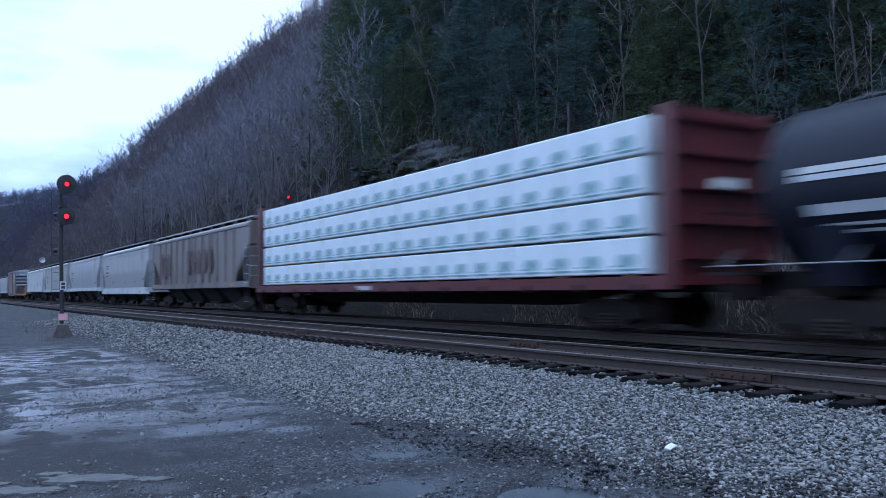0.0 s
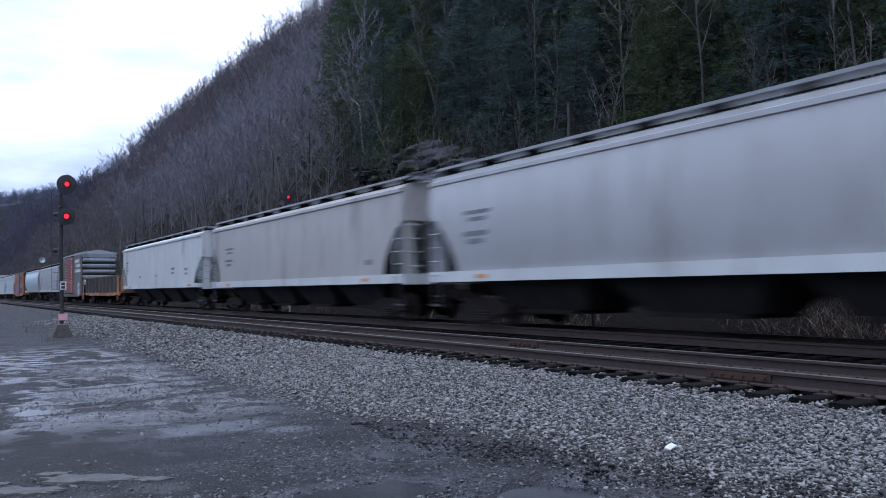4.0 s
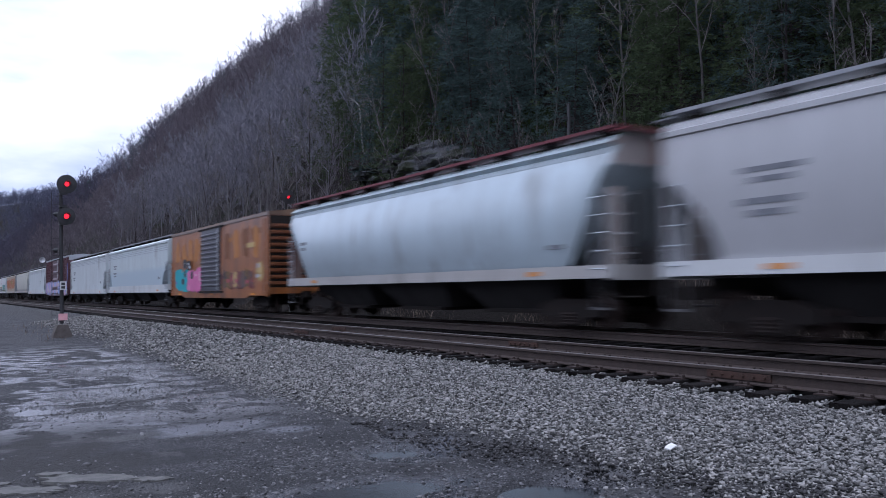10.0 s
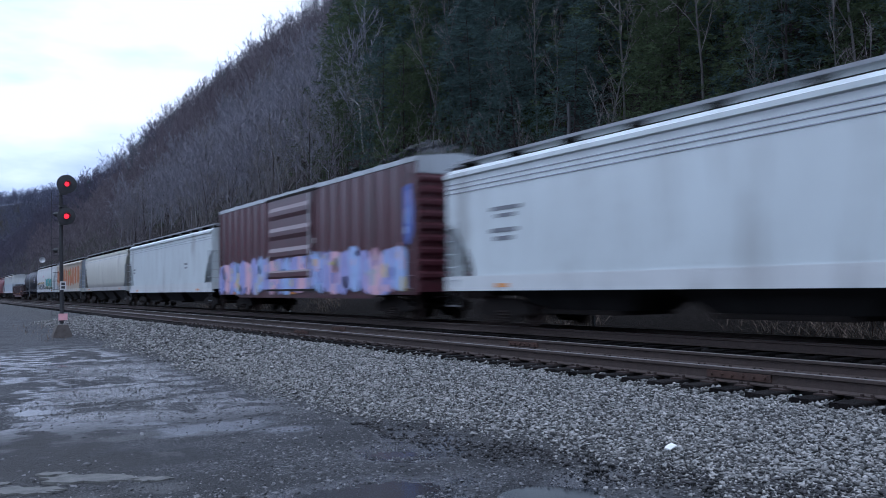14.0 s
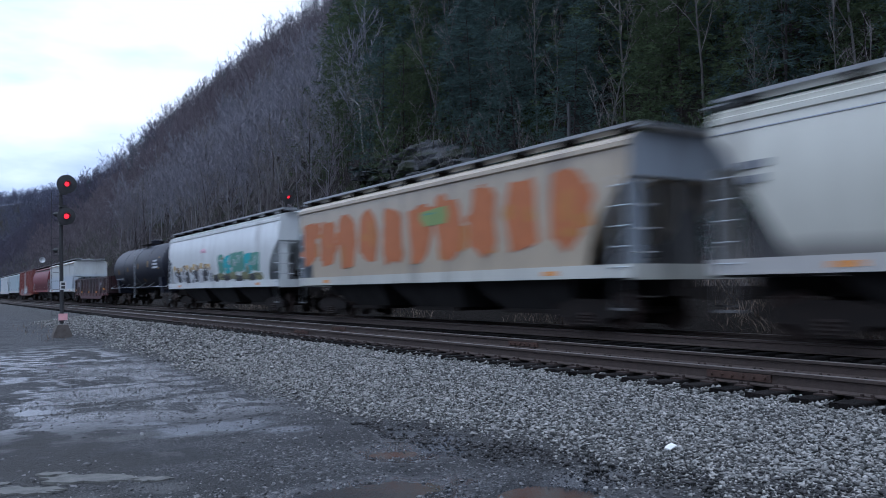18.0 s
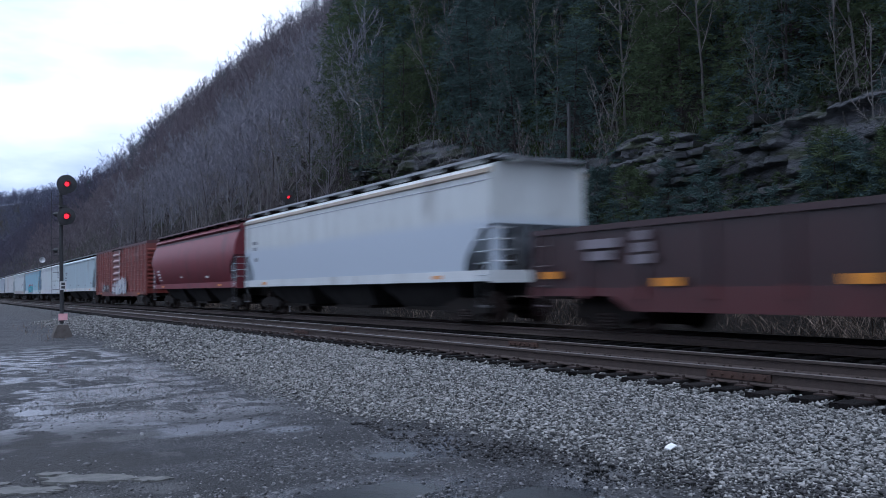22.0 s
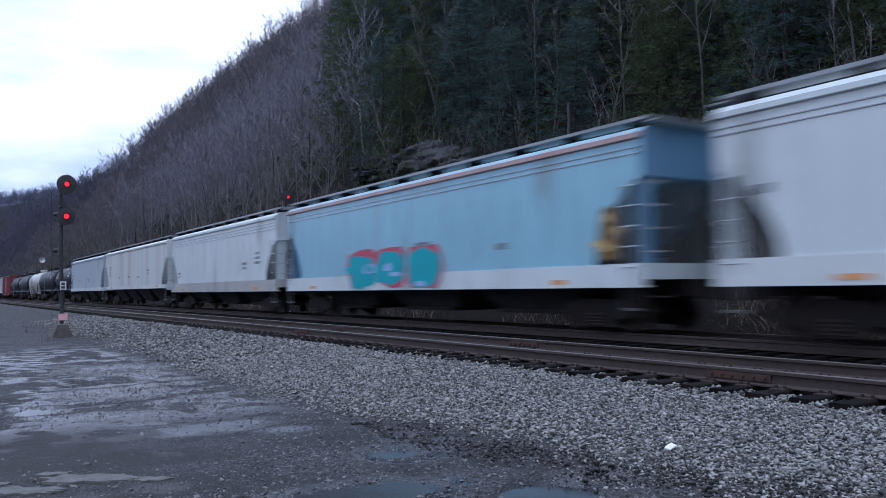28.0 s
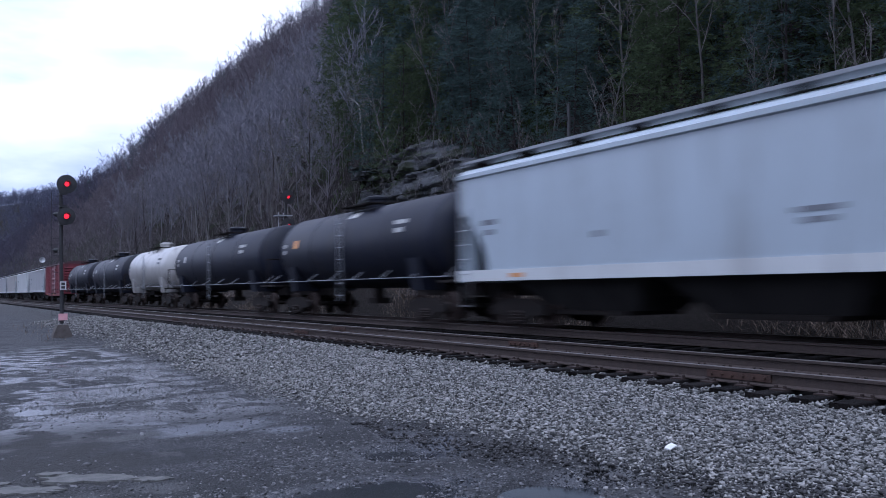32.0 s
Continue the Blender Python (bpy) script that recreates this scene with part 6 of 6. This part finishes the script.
def bare_tree(seed, tall=14.0, limbs=16, twigs=14, sliver=False, spread=0.36, lean=0.04, fork=0.3, thin=1.0, rise=0.55, fine=1.0):
    """A leafless tree: a tapered, slightly crooked trunk, rising limbs, and fans of fine twigs. Returns trunk and crown meshes as arrays."""
    g = np.random.RandomState(seed)
    tv, tf, cv, cf = [], [], [], []
    pts = [np.zeros(3)]
    d = np.array([g.normal(0, lean), g.normal(0, lean), 1.0])
    steps = 7
    for i in range(steps):
        d = d + np.array([g.normal(0, 0.05), g.normal(0, 0.05), 0.02])
        pts.append(pts[-1] + d / np.linalg.norm(d) * tall / steps)
    r = tall * 0.0125 * thin
    rad = [r * (1 - 0.93 * i / steps) + 0.008 for i in range(steps + 1)]
    n = 6 if not sliver else 3
    for i in range(steps + 1):
        for j in range(n):
            w = 2 * np.pi * j / n
            tv.append(pts[i] + np.array([np.cos(w), np.sin(w), 0]) * rad[i])
    for i in range(steps):
        for j in range(n):
            a0, a1 = i * n + j, i * n + (j + 1) % n
            tf += [(a0, a1, a1 + n), (a0, a1 + n, a0 + n)]
    for i in range(limbs):
        h = fork + (0.98 - fork) * (i + g.uniform(0, 1)) / limbs
        k = min(steps - 1, int(h * steps))
        p = pts[k] + (pts[k + 1] - pts[k]) * (h * steps - k)
        a = i * 2.4 + g.uniform(-0.5, 0.5)
        up = g.uniform(rise, rise + 0.75) + 0.7 * h
        dirn = np.array([np.cos(a), np.sin(a), up])
        dirn /= np.linalg.norm(dirn)
        long = tall * spread * (1.1 - 0.75 * h) * g.uniform(0.75, 1.25)
        seg, base_r = [p], rad[k] * 0.45
        for s in range(3):
            dirn = dirn + np.array([g.normal(0, 0.14), g.normal(0, 0.14), 0.1])
            dirn /= np.linalg.norm(dirn)
            seg.append(seg[-1] + dirn * long / 3)
            if sliver:
                o, sd = len(cv), np.cross(dirn, g.normal(size=3))
                sd = sd / np.linalg.norm(sd) * (0.05 - 0.012 * s)
                cv += [seg[-2] - sd, seg[-2] + sd, seg[-1]]
                cf.append((o, o + 1, o + 2))
                continue
            tube(cv, cf, seg[-2], seg[-1], base_r * (1 - 0.3 * s) + 0.004, base_r * (0.7 - 0.3 * s) + 0.004, 3)
        for t in range(twigs):
            u = g.uniform(0.2, 1.0) * 3
            m = min(2, int(u))
            q = seg[m] + (seg[m + 1] - seg[m]) * (u - m)
            w = dirn * 0.6 + g.normal(0, 0.5, 3) + np.array([0, 0, 0.35])
            w /= np.linalg.norm(w)
            e = q + w * long * g.uniform(0.16, 0.42)
            if sliver:
                o = len(cv)
                side = np.cross(w, g.normal(size=3))
                side = side / np.linalg.norm(side) * 0.028 * fine
                cv += [q - side, q + side, e]
                cf.append((o, o + 1, o + 2))
            else:
                tube(cv, cf, q, e, 0.017 * fine, 0.006 * fine, 3)
                for _ in range(2):
                    w2 = w + g.normal(0, 0.45, 3)
                    q2 = q + (e - q) * g.uniform(0.3, 0.8)
                    tube(cv, cf, q2, q2 + w2 / np.linalg.norm(w2) * long * 0.16, 0.008 * fine, 0.004 * fine, 3)
    return np.array(tv), np.array(tf), np.array(cv), np.array(cf)


def hemlock(seed, tall=13.0, sprays=900, width=0.24, start=0.08, big=1.0, fan=4, blade=0.11):
    """An evergreen, ragged and lopsided: clumped boughs with gaps between them, each a spray of small needled fans."""
    g = np.random.RandomState(seed)
    tv, tf, cv, cf = [], [], [], []
    r = tall * 0.012
    lean = np.array([g.normal(0, 0.5), g.normal(0, 0.5), tall])
    tube(tv, tf, np.zeros(3), lean, r * 0.7, 0.02, 6)
    boughs = int(sprays / 11)
    lobes = [(g.uniform(0, 6.28), g.uniform(0.0, 1.0), g.uniform(0.5, 1.0)) for _ in range(9)]
    for i in range(boughs):
        h = start + (0.99 - start) * (i + g.uniform(0, 1)) / boughs
        a = i * 2.39996 + g.uniform(-0.6, 0.6)
        swell = 0.42 + max(k * math.exp(-((h - c) / 0.13) ** 2) * (0.5 + 0.5 * math.cos(a - w)) for w, c, k in lobes)
        long = tall * width * (1.08 - h) ** 0.55 * swell * g.uniform(0.6, 1.2) + 0.2
        root = lean * h
        out = np.array([np.cos(a), np.sin(a), 0.12 + 0.4 * h])
        droop = g.uniform(0.1, 0.5)
        bough = lambda u: root + out * long * u - np.array([0, 0, droop * long * u * u])
        if i % 3 == 0:
            tube(tv, tf, bough(0), bough(0.9), 0.03, 0.008, 3)
        side = np.array([-np.sin(a), np.cos(a), 0])
        for s in range(11):
            u = 0.3 + 0.74 * ((s + g.uniform(0, 1)) / 11) ** 0.8
            c = bough(u) + side * g.normal(0, 0.2 * long) + np.array([0, 0, g.normal(0, 0.12)])
            size = g.uniform(0.16, 0.46) * (0.6 + 0.05 * tall) * big
            aim = out * g.uniform(0.5, 1.0) + side * g.normal(0, 0.6) - np.array([0, 0, g.uniform(0.0, 0.6)])
            for k in range(fan):
                o = len(cv)
                w = aim + side * (k - (fan - 1) / 2) * (1.9 / fan) + g.normal(0, 0.3, 3)
                q = c + g.normal(0, 0.22 * size, 3)
                th = np.cross(w, g.normal(size=3))
                th = th / (np.linalg.norm(th) + 1e-6) * size * blade
                cv += [q + th, q - th, q + w * size * g.uniform(0.5, 1.1)]
                cf.append((o, o + 1, o + 2))
    return np.array(tv), np.array(tf), np.array(cv), np.array(cf)


def tree_thing(name, meshes, x, y, turn, size, label, group, sink=0.15):
    """A tree of its own: an empty at its foot with a trunk and a crown."""
    base = new(name)
    base.matrix_basis = pose(x, y, float(terrain(x, y)) - sink, 0, 0, turn) @ Matrix.Diagonal((size, size, size, 1))
    tagged(base, label, "tree", group)
    part("trunk", meshes[0], None, base)
    part("crown", meshes[1], None, base)
    return base


def as_meshes(arrays, name, bark, leaf):
    tv, tf, cv, cf = arrays
    return sheet_mesh(name + "_trunk", tv, tf, bark), sheet_mesh(name + "_crown", cv, cf, leaf, False)


def far_wood(name, variants, spots, material, label, kind="trees"):
    """Many trees past counting as one mesh."""
    vs, fs, o = [], [], 0
    for i, (x, y, z, turn, size) in enumerate(spots):
        v, f = variants[i % len(variants)]
        c, s = np.cos(turn), np.sin(turn)
        w = np.empty_like(v)
        w[:, 0] = x + size * (c * v[:, 0] - s * v[:, 1])
        w[:, 1] = y + size * (s * v[:, 0] + c * v[:, 1])
        w[:, 2] = z + size * v[:, 2]
        vs.append(w)
        fs.append(f + o)
        o += len(v)
    ob = new(name, sheet_mesh(name, np.concatenate(vs), np.concatenate(fs), material, False))
    return tagged(ob, label, kind, kind="stuff")


def joined(a):
    return np.concatenate([a[0], a[2]]), np.concatenate([a[1], a[3] + len(a[0])])


rg = np.random.RandomState(77)
HEM_NEAR = [as_meshes(hemlock(s, 13, 2000, 0.3 + 0.04 * (s % 3), 0.0, 0.72, 6), "hemlock", BARK, NEEDLE if s != 2 else NEEDLE_LIGHT) for s in range(4)]
HEM = [as_meshes(hemlock(s + 5, 13, 1100, 0.32 + 0.03 * (s % 3), 0.02, 1.05, 5, 0.12), "hemlock", BARK, NEEDLE) for s in range(4)]
HEM_SMALL = [as_meshes(hemlock(s + 15, 13, 380, 0.3, 0.0, 1.9, 5, 0.1), "hemlock_sapling", BARK, NEEDLE_LIGHT if s else NEEDLE) for s in range(2)]
BARE = [as_meshes(bare_tree(10 + s, 13, 17, 14, thin=0.6, spread=0.46, fork=0.2, lean=0.12, rise=0.3), "bare_tree", BARK, TWIG if s % 2 else TWIG_PALE) for s in range(4)]
PALE = [as_meshes(bare_tree(30 + s, 11, 13, 9, thin=0.7, spread=0.42, fork=0.2, lean=0.08), "pale_tree", BARK_PALE, TWIG_PALE) for s in range(2)]
SLIM = [as_meshes(bare_tree(50 + s, 6.5, 11, 7, thin=0.42, spread=0.3, lean=0.14, fork=0.3, fine=0.5), "sapling", BARK_SLIM, TWIG_PALE) for s in range(4)]


def evergreen_side(x, y):
    """The evergreens hold the steep ground nearest the outcrop; bare hardwoods take over down the valley."""
    return y < 51 + (x - 24) * 2.2 + 4 * math.sin(x * 0.9) + 4 * math.sin(y * 0.37 + x)


# evergreens near the outcrop
placed = []
for i in range(6000):
    x, y = 24.2 + 40 * rg.uniform() ** 1.6, rg.uniform(0, 110)
    if not evergreen_side(x, y) or y > 14 + 2.3 * x or y < 0.47 * x:
        continue
    gap = 1.7 if x < 34 else 2.5
    if any((x - a) ** 2 + (y - b) ** 2 < gap ** 2 for a, b in placed):
        continue
    if len(placed) >= 215:
        break
    placed.append((x, y))
    k = int(rg.randint(0, 4))
    kinds = HEM_NEAR if x < 33 else HEM
    light = HEM_NEAR[2] if (rg.uniform() < 0.4 and x < 33) else kinds[k]
    size = rg.uniform(0.65, 1.15) if x > 29 else rg.uniform(0.32, 0.68)
    tree_thing("hemlock_tree", light, x, y, rg.uniform(0, 360), size, "yellow-green young hemlock on the rocky slope" if light is HEM_NEAR[2] else "dark green hemlock tree on the steep slope", "hemlocks on the slope", 0.5)

# bare hardwoods at the foot of the slope
placed = []
for i in range(500):
    y = 48 + 95 * rg.uniform()
    x = 20.5 + 30 * rg.uniform() ** 1.4
    if evergreen_side(x, y + 2) or any((x - a) ** 2 + (y - b) ** 2 < 3.0 ** 2 for a, b in placed):
        continue
    if len(placed) > 85:
        break
    placed.append((x, y))
    if rg.uniform() < 0.22:
        tree_thing("bare_tree", PALE[i % 2], x, y, rg.uniform(0, 360), rg.uniform(0.45, 0.75), "leafless pale-barked tree on the slope", "bare trees on the slope")
    else:
        tree_thing("bare_tree", BARE[i % 4], x, y, rg.uniform(0, 360), rg.uniform(0.4, 0.75) if x < 34 else rg.uniform(0.55, 0.9), "leafless grey-brown hardwood on the slope", "bare trees on the slope")
tree_thing("bare_tree", PALE[0], 21.5, 53.2, 40, 0.95, "tall pale-barked leafless tree at the foot of the slope", "bare trees on the slope")
for px, py, ps in ((20.6, 63.5, 0.7), (21.2, 68.0, 0.8), (20.4, 73.5, 0.7), (22.0, 80.0, 0.85)):
    tree_thing("bare_tree", PALE[int(py) % 2], px, py, py * 31, ps, "pale leafless tree at the foot of the slope", "bare trees on the slope")
tree_thing("bare_tree", PALE[1], 21.0, 57.5, 10, 0.7, "pale leafless tree at the foot of the slope", "bare trees on the slope")
for x, y, s, tn in ((24.6, 45.0, 1.0, 0), (24.2, 40.6, 0.95, 60), (23.2, 37.5, 0.9, 120), (22.6, 34.6, 0.8, 200), (25.0, 36.0, 1.0, 10), (25.2, 31.0, 1.1, 80), (24.0, 26.2, 1.2, 150), (23.2, 24.4, 0.9, 260),
                    (25.5, 20.0, 1.1, 30), (26.4, 19.0, 1.0, 90), (25.6, 16.4, 1.0, 140), (23.5, 14.6, 0.8, 210), (27.5, 26.5, 1.2, 33), (27.0, 41.0, 1.2, 70), (23.0, 30.2, 0.7, 300), (22.3, 41.8, 0.6, 20)):
    tree_thing("sapling", SLIM[int(s * 10) % 3], x, y, tn, s, "slender pale bare sapling growing among the rocks", "saplings on the outcrop")
for i in range(56):
    y = rg.uniform(10, 52)
    x = rg.uniform(23.0, 32) if i < 34 else rg.uniform(21.0, 24.0)
    tree_thing("sapling", SLIM[i % 4], x, y, rg.uniform(0, 360), rg.uniform(0.8, 1.5) if i < 34 else rg.uniform(0.4, 0.9), "slender pale bare sapling among the hemlocks", "saplings on the outcrop")
snag = new("dead_snag")
snag.matrix_basis = pose(25.8, 52.6, float(terrain(25.8, 52.6)) - 0.2)
tagged(snag, "broken white dead trunk with a crooked top limb", "dead tree")
part("trunk", Form().rod((0, 0, 0), (-0.15, 0.05, 2.2), 0.07, 7, 0.06).rod((-0.15, 0.05, 2.15), (-0.1, 0.35, 3.5), 0.06, 7, 0.05).rod((-0.1, 0.35, 3.45), (-0.1, 1.2, 4.0), 0.05, 6, 0.035), BARK_PALE, snag)
for q in ((0.9, 4.5), (1.9, 4.2), (1.6, 3.9), (2.1, 4.5)):
    part("limb", Form().rod((-0.1, 1.1, 3.95), (-0.1, q[0] + 0.2, q[1]), 0.04, 5, 0.015), BARK_PALE, snag)

# low evergreen growth over the right-hand ledges
for i in range(130):
    y = rg.uniform(9, 15) if i < 14 else rg.uniform(22, 30) if i < 30 else rg.uniform(10, 36) if i < 70 else rg.uniform(9, 25)
    x = 20.9 + rg.uniform(0, 3.4)
    tree_thing("hemlock_sapling", HEM_SMALL[i % 2], x, y, rg.uniform(0, 360), rg.uniform(0.12, 0.28) if i < 30 else rg.uniform(0.07, 0.17) if i < 70 else rg.uniform(0.1, 0.26), "small green hemlock sapling rooted on the ledges", "saplings on the outcrop", 0.1)

# a roadside tree whose outer twigs hang over the lot
tree_thing("roadside_tree", BARE[1], -2.2, 33.0, 120, 0.95, "leafless roadside tree reaching over the lot", "bare trees on the slope")

# woods beyond
lo = [joined(bare_tree(70 + s, 13.5, 17, 30, True, fork=0.2, thin=0.3, spread=0.42, lean=0.04, rise=0.35)) for s in range(5)]
lo2 = [joined(bare_tree(90 + s, 13.5, 12, 20, True, fork=0.12, thin=0.3, spread=0.5, lean=0.1, rise=0.15)) for s in range(4)]
crest = [joined(bare_tree(110 + s, 15, 18, 9, fork=0.28, thin=0.8, spread=0.44, lean=0.08, rise=0.5, fine=2.4)) for s in range(4)]
lo3 = [joined(bare_tree(130 + s, 13.5, 9, 9, True, fork=0.12, thin=0.4, spread=0.5, lean=0.08, rise=0.3, fine=8.0)) for s in range(3)]
hem_lo = [joined(hemlock(20 + s, 14, 440, 0.3, 0.0, 1.3, 4, 0.16)) for s in range(3)]


def spots(count, x0, x1, y0, y1, size0, size1, test, power=1.0):
    out = []
    for _ in range(count * 4):
        x, y = rg.uniform(x0, x1), y0 + (y1 - y0) * rg.uniform() ** power
        if test(x, y):
            out.append((x, y, float(terrain(x, y)) - 0.3, rg.uniform(0, 6.28), rg.uniform(size0, size1)))
        if len(out) >= count:
            break
    return out


far_wood("lower_wood", lo, spots(230, 24, 60, 55, 140, 0.45, 0.85, lambda x, y: not evergreen_side(x, y), 1.0), TWIG_LOW, "grey leafless hardwoods on the lower slope", "woods")
far_wood("dusky_wood", lo, spots(260, 22, 62, 130, 270, 0.5, 0.9, lambda x, y: not evergreen_side(x, y), 1.0), TWIG_DUSK, "dusky brown leafless hardwoods further down the slope", "woods")
far_wood("hillside_wood", lo, spots(400, 60, 92, 55, 270, 0.5, 0.95, lambda x, y: not evergreen_side(x, y), 1.1), TWIG, "dense leafless purple-grey hardwoods covering the hillside", "woods")
far_wood("ridge_wood", crest, spots(78, 91, 103, 150, 470, 0.75, 1.25, lambda x, y: not evergreen_side(x, y), 1.0), TWIG_RIDGE, "tall leafless hardwoods standing along the ridge", "woods")
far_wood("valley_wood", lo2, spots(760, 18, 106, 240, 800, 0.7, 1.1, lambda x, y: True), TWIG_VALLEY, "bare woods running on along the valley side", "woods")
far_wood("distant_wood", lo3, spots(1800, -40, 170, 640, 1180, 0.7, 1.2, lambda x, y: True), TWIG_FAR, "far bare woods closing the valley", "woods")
far_wood("ridge_evergreens", hem_lo, spots(26, 60, 104, 230, 480, 0.5, 0.95, lambda x, y: True), NEEDLE, "scattered dark evergreens on the ridge", "woods")
far_wood("upper_evergreens", hem_lo, spots(400, 34, 104, 20, 225, 0.7, 1.15, lambda x, y: evergreen_side(x, y + 3) and x > 30), NEEDLE, "dark evergreens crowding the upper slope", "woods")


# ---- brush along the bank ----
def brush(count, x0, x1, y0, y1, tall0, tall1, seed, lean=0.5, width=0.01):
    g = np.random.RandomState(seed)
    x, y = g.uniform(x0, x1, count), y0 + (y1 - y0) * g.uniform(0, 1, count) ** 1.3
    thick = waves(x, y, 92, 0.8, 3) > g.uniform(-0.5, 0.7, count)
    x, y = x[thick], y[thick]
    count = len(x)
    z = terrain(x, y) - 0.03
    h = g.uniform(tall0, tall1, count) * (0.6 + 0.5 * (waves(x, y, 91, 0.9, 2) > 0))
    a, t = g.uniform(0, 6.28, count), g.uniform(0, 6.28, count)
    le = g.uniform(0, lean, count) * h
    base = np.stack([x, y, z], -1)
    side = np.stack([np.cos(t), np.sin(t), 0 * t], -1) * width
    mid = base + np.stack([np.cos(a) * le * 0.35, np.sin(a) * le * 0.35, h * 0.6], -1)
    tip = base + np.stack([np.cos(a) * le, np.sin(a) * le, h * (1 - 0.3 * g.uniform(0, 1, count))], -1)
    v = np.stack([base - side, base + side, mid + side * 0.7, mid - side * 0.7, tip], 1).reshape(-1, 3)
    k = np.arange(count)[:, None] * 5
    f = np.concatenate([k + np.array([[0, 1, 2]]), k + np.array([[0, 2, 3]]), k + np.array([[3, 2, 4]])])
    return v, f


for nm, c, args, m, lab in (("dry_weeds", "weeds", (30000, 16.2, 20.5, 2, 60, 0.12, 0.7, 61, 2.6, 0.008), DRY, "dead tan weeds and brambles along the far bank"),
                            ("bank_brush", "brush", (26000, 18.0, 25.5, 4, 60, 0.4, 1.5, 62, 1.6, 0.008), TWIG_PALE, "tangled bare brush at the foot of the rocks"),
                            ("ledge_ferns", "ferns", (16000, 21.8, 30.0, 6, 54, 0.15, 0.5, 63, 0.9, 0.04), MOSS, "mossy green ferns and moss on the ledges"),
                            ("lot_edge_weeds", "weeds", (260, 3.2, 4.6, 30, 46, 0.1, 0.3, 64), DRY, "sparse dead weeds by the signal footing")):
    v, f = brush(*args)
    tagged(new(nm, sheet_mesh(nm, v, f, m, False)), lab, c, kind="stuff")


# ---- what moves ----
def motions():
    """The whole train rolls at one pace towards the camera's right."""
    times = (0.0, 8.0, 16.0, 24.0, 32.0)
    for car, at in TRAIN:
        walk(car, [(t, pose(T2, at - SPEED * t, 0)) for t in times])
    mid = sum(LUMBER_AT) / 2
    for pack, (x, y, z), turn in PACKS:
        walk(pack, [(t, pose(T2 + x, mid + y - SPEED * t, z, 0, 0, turn)) for t in times])


motions()
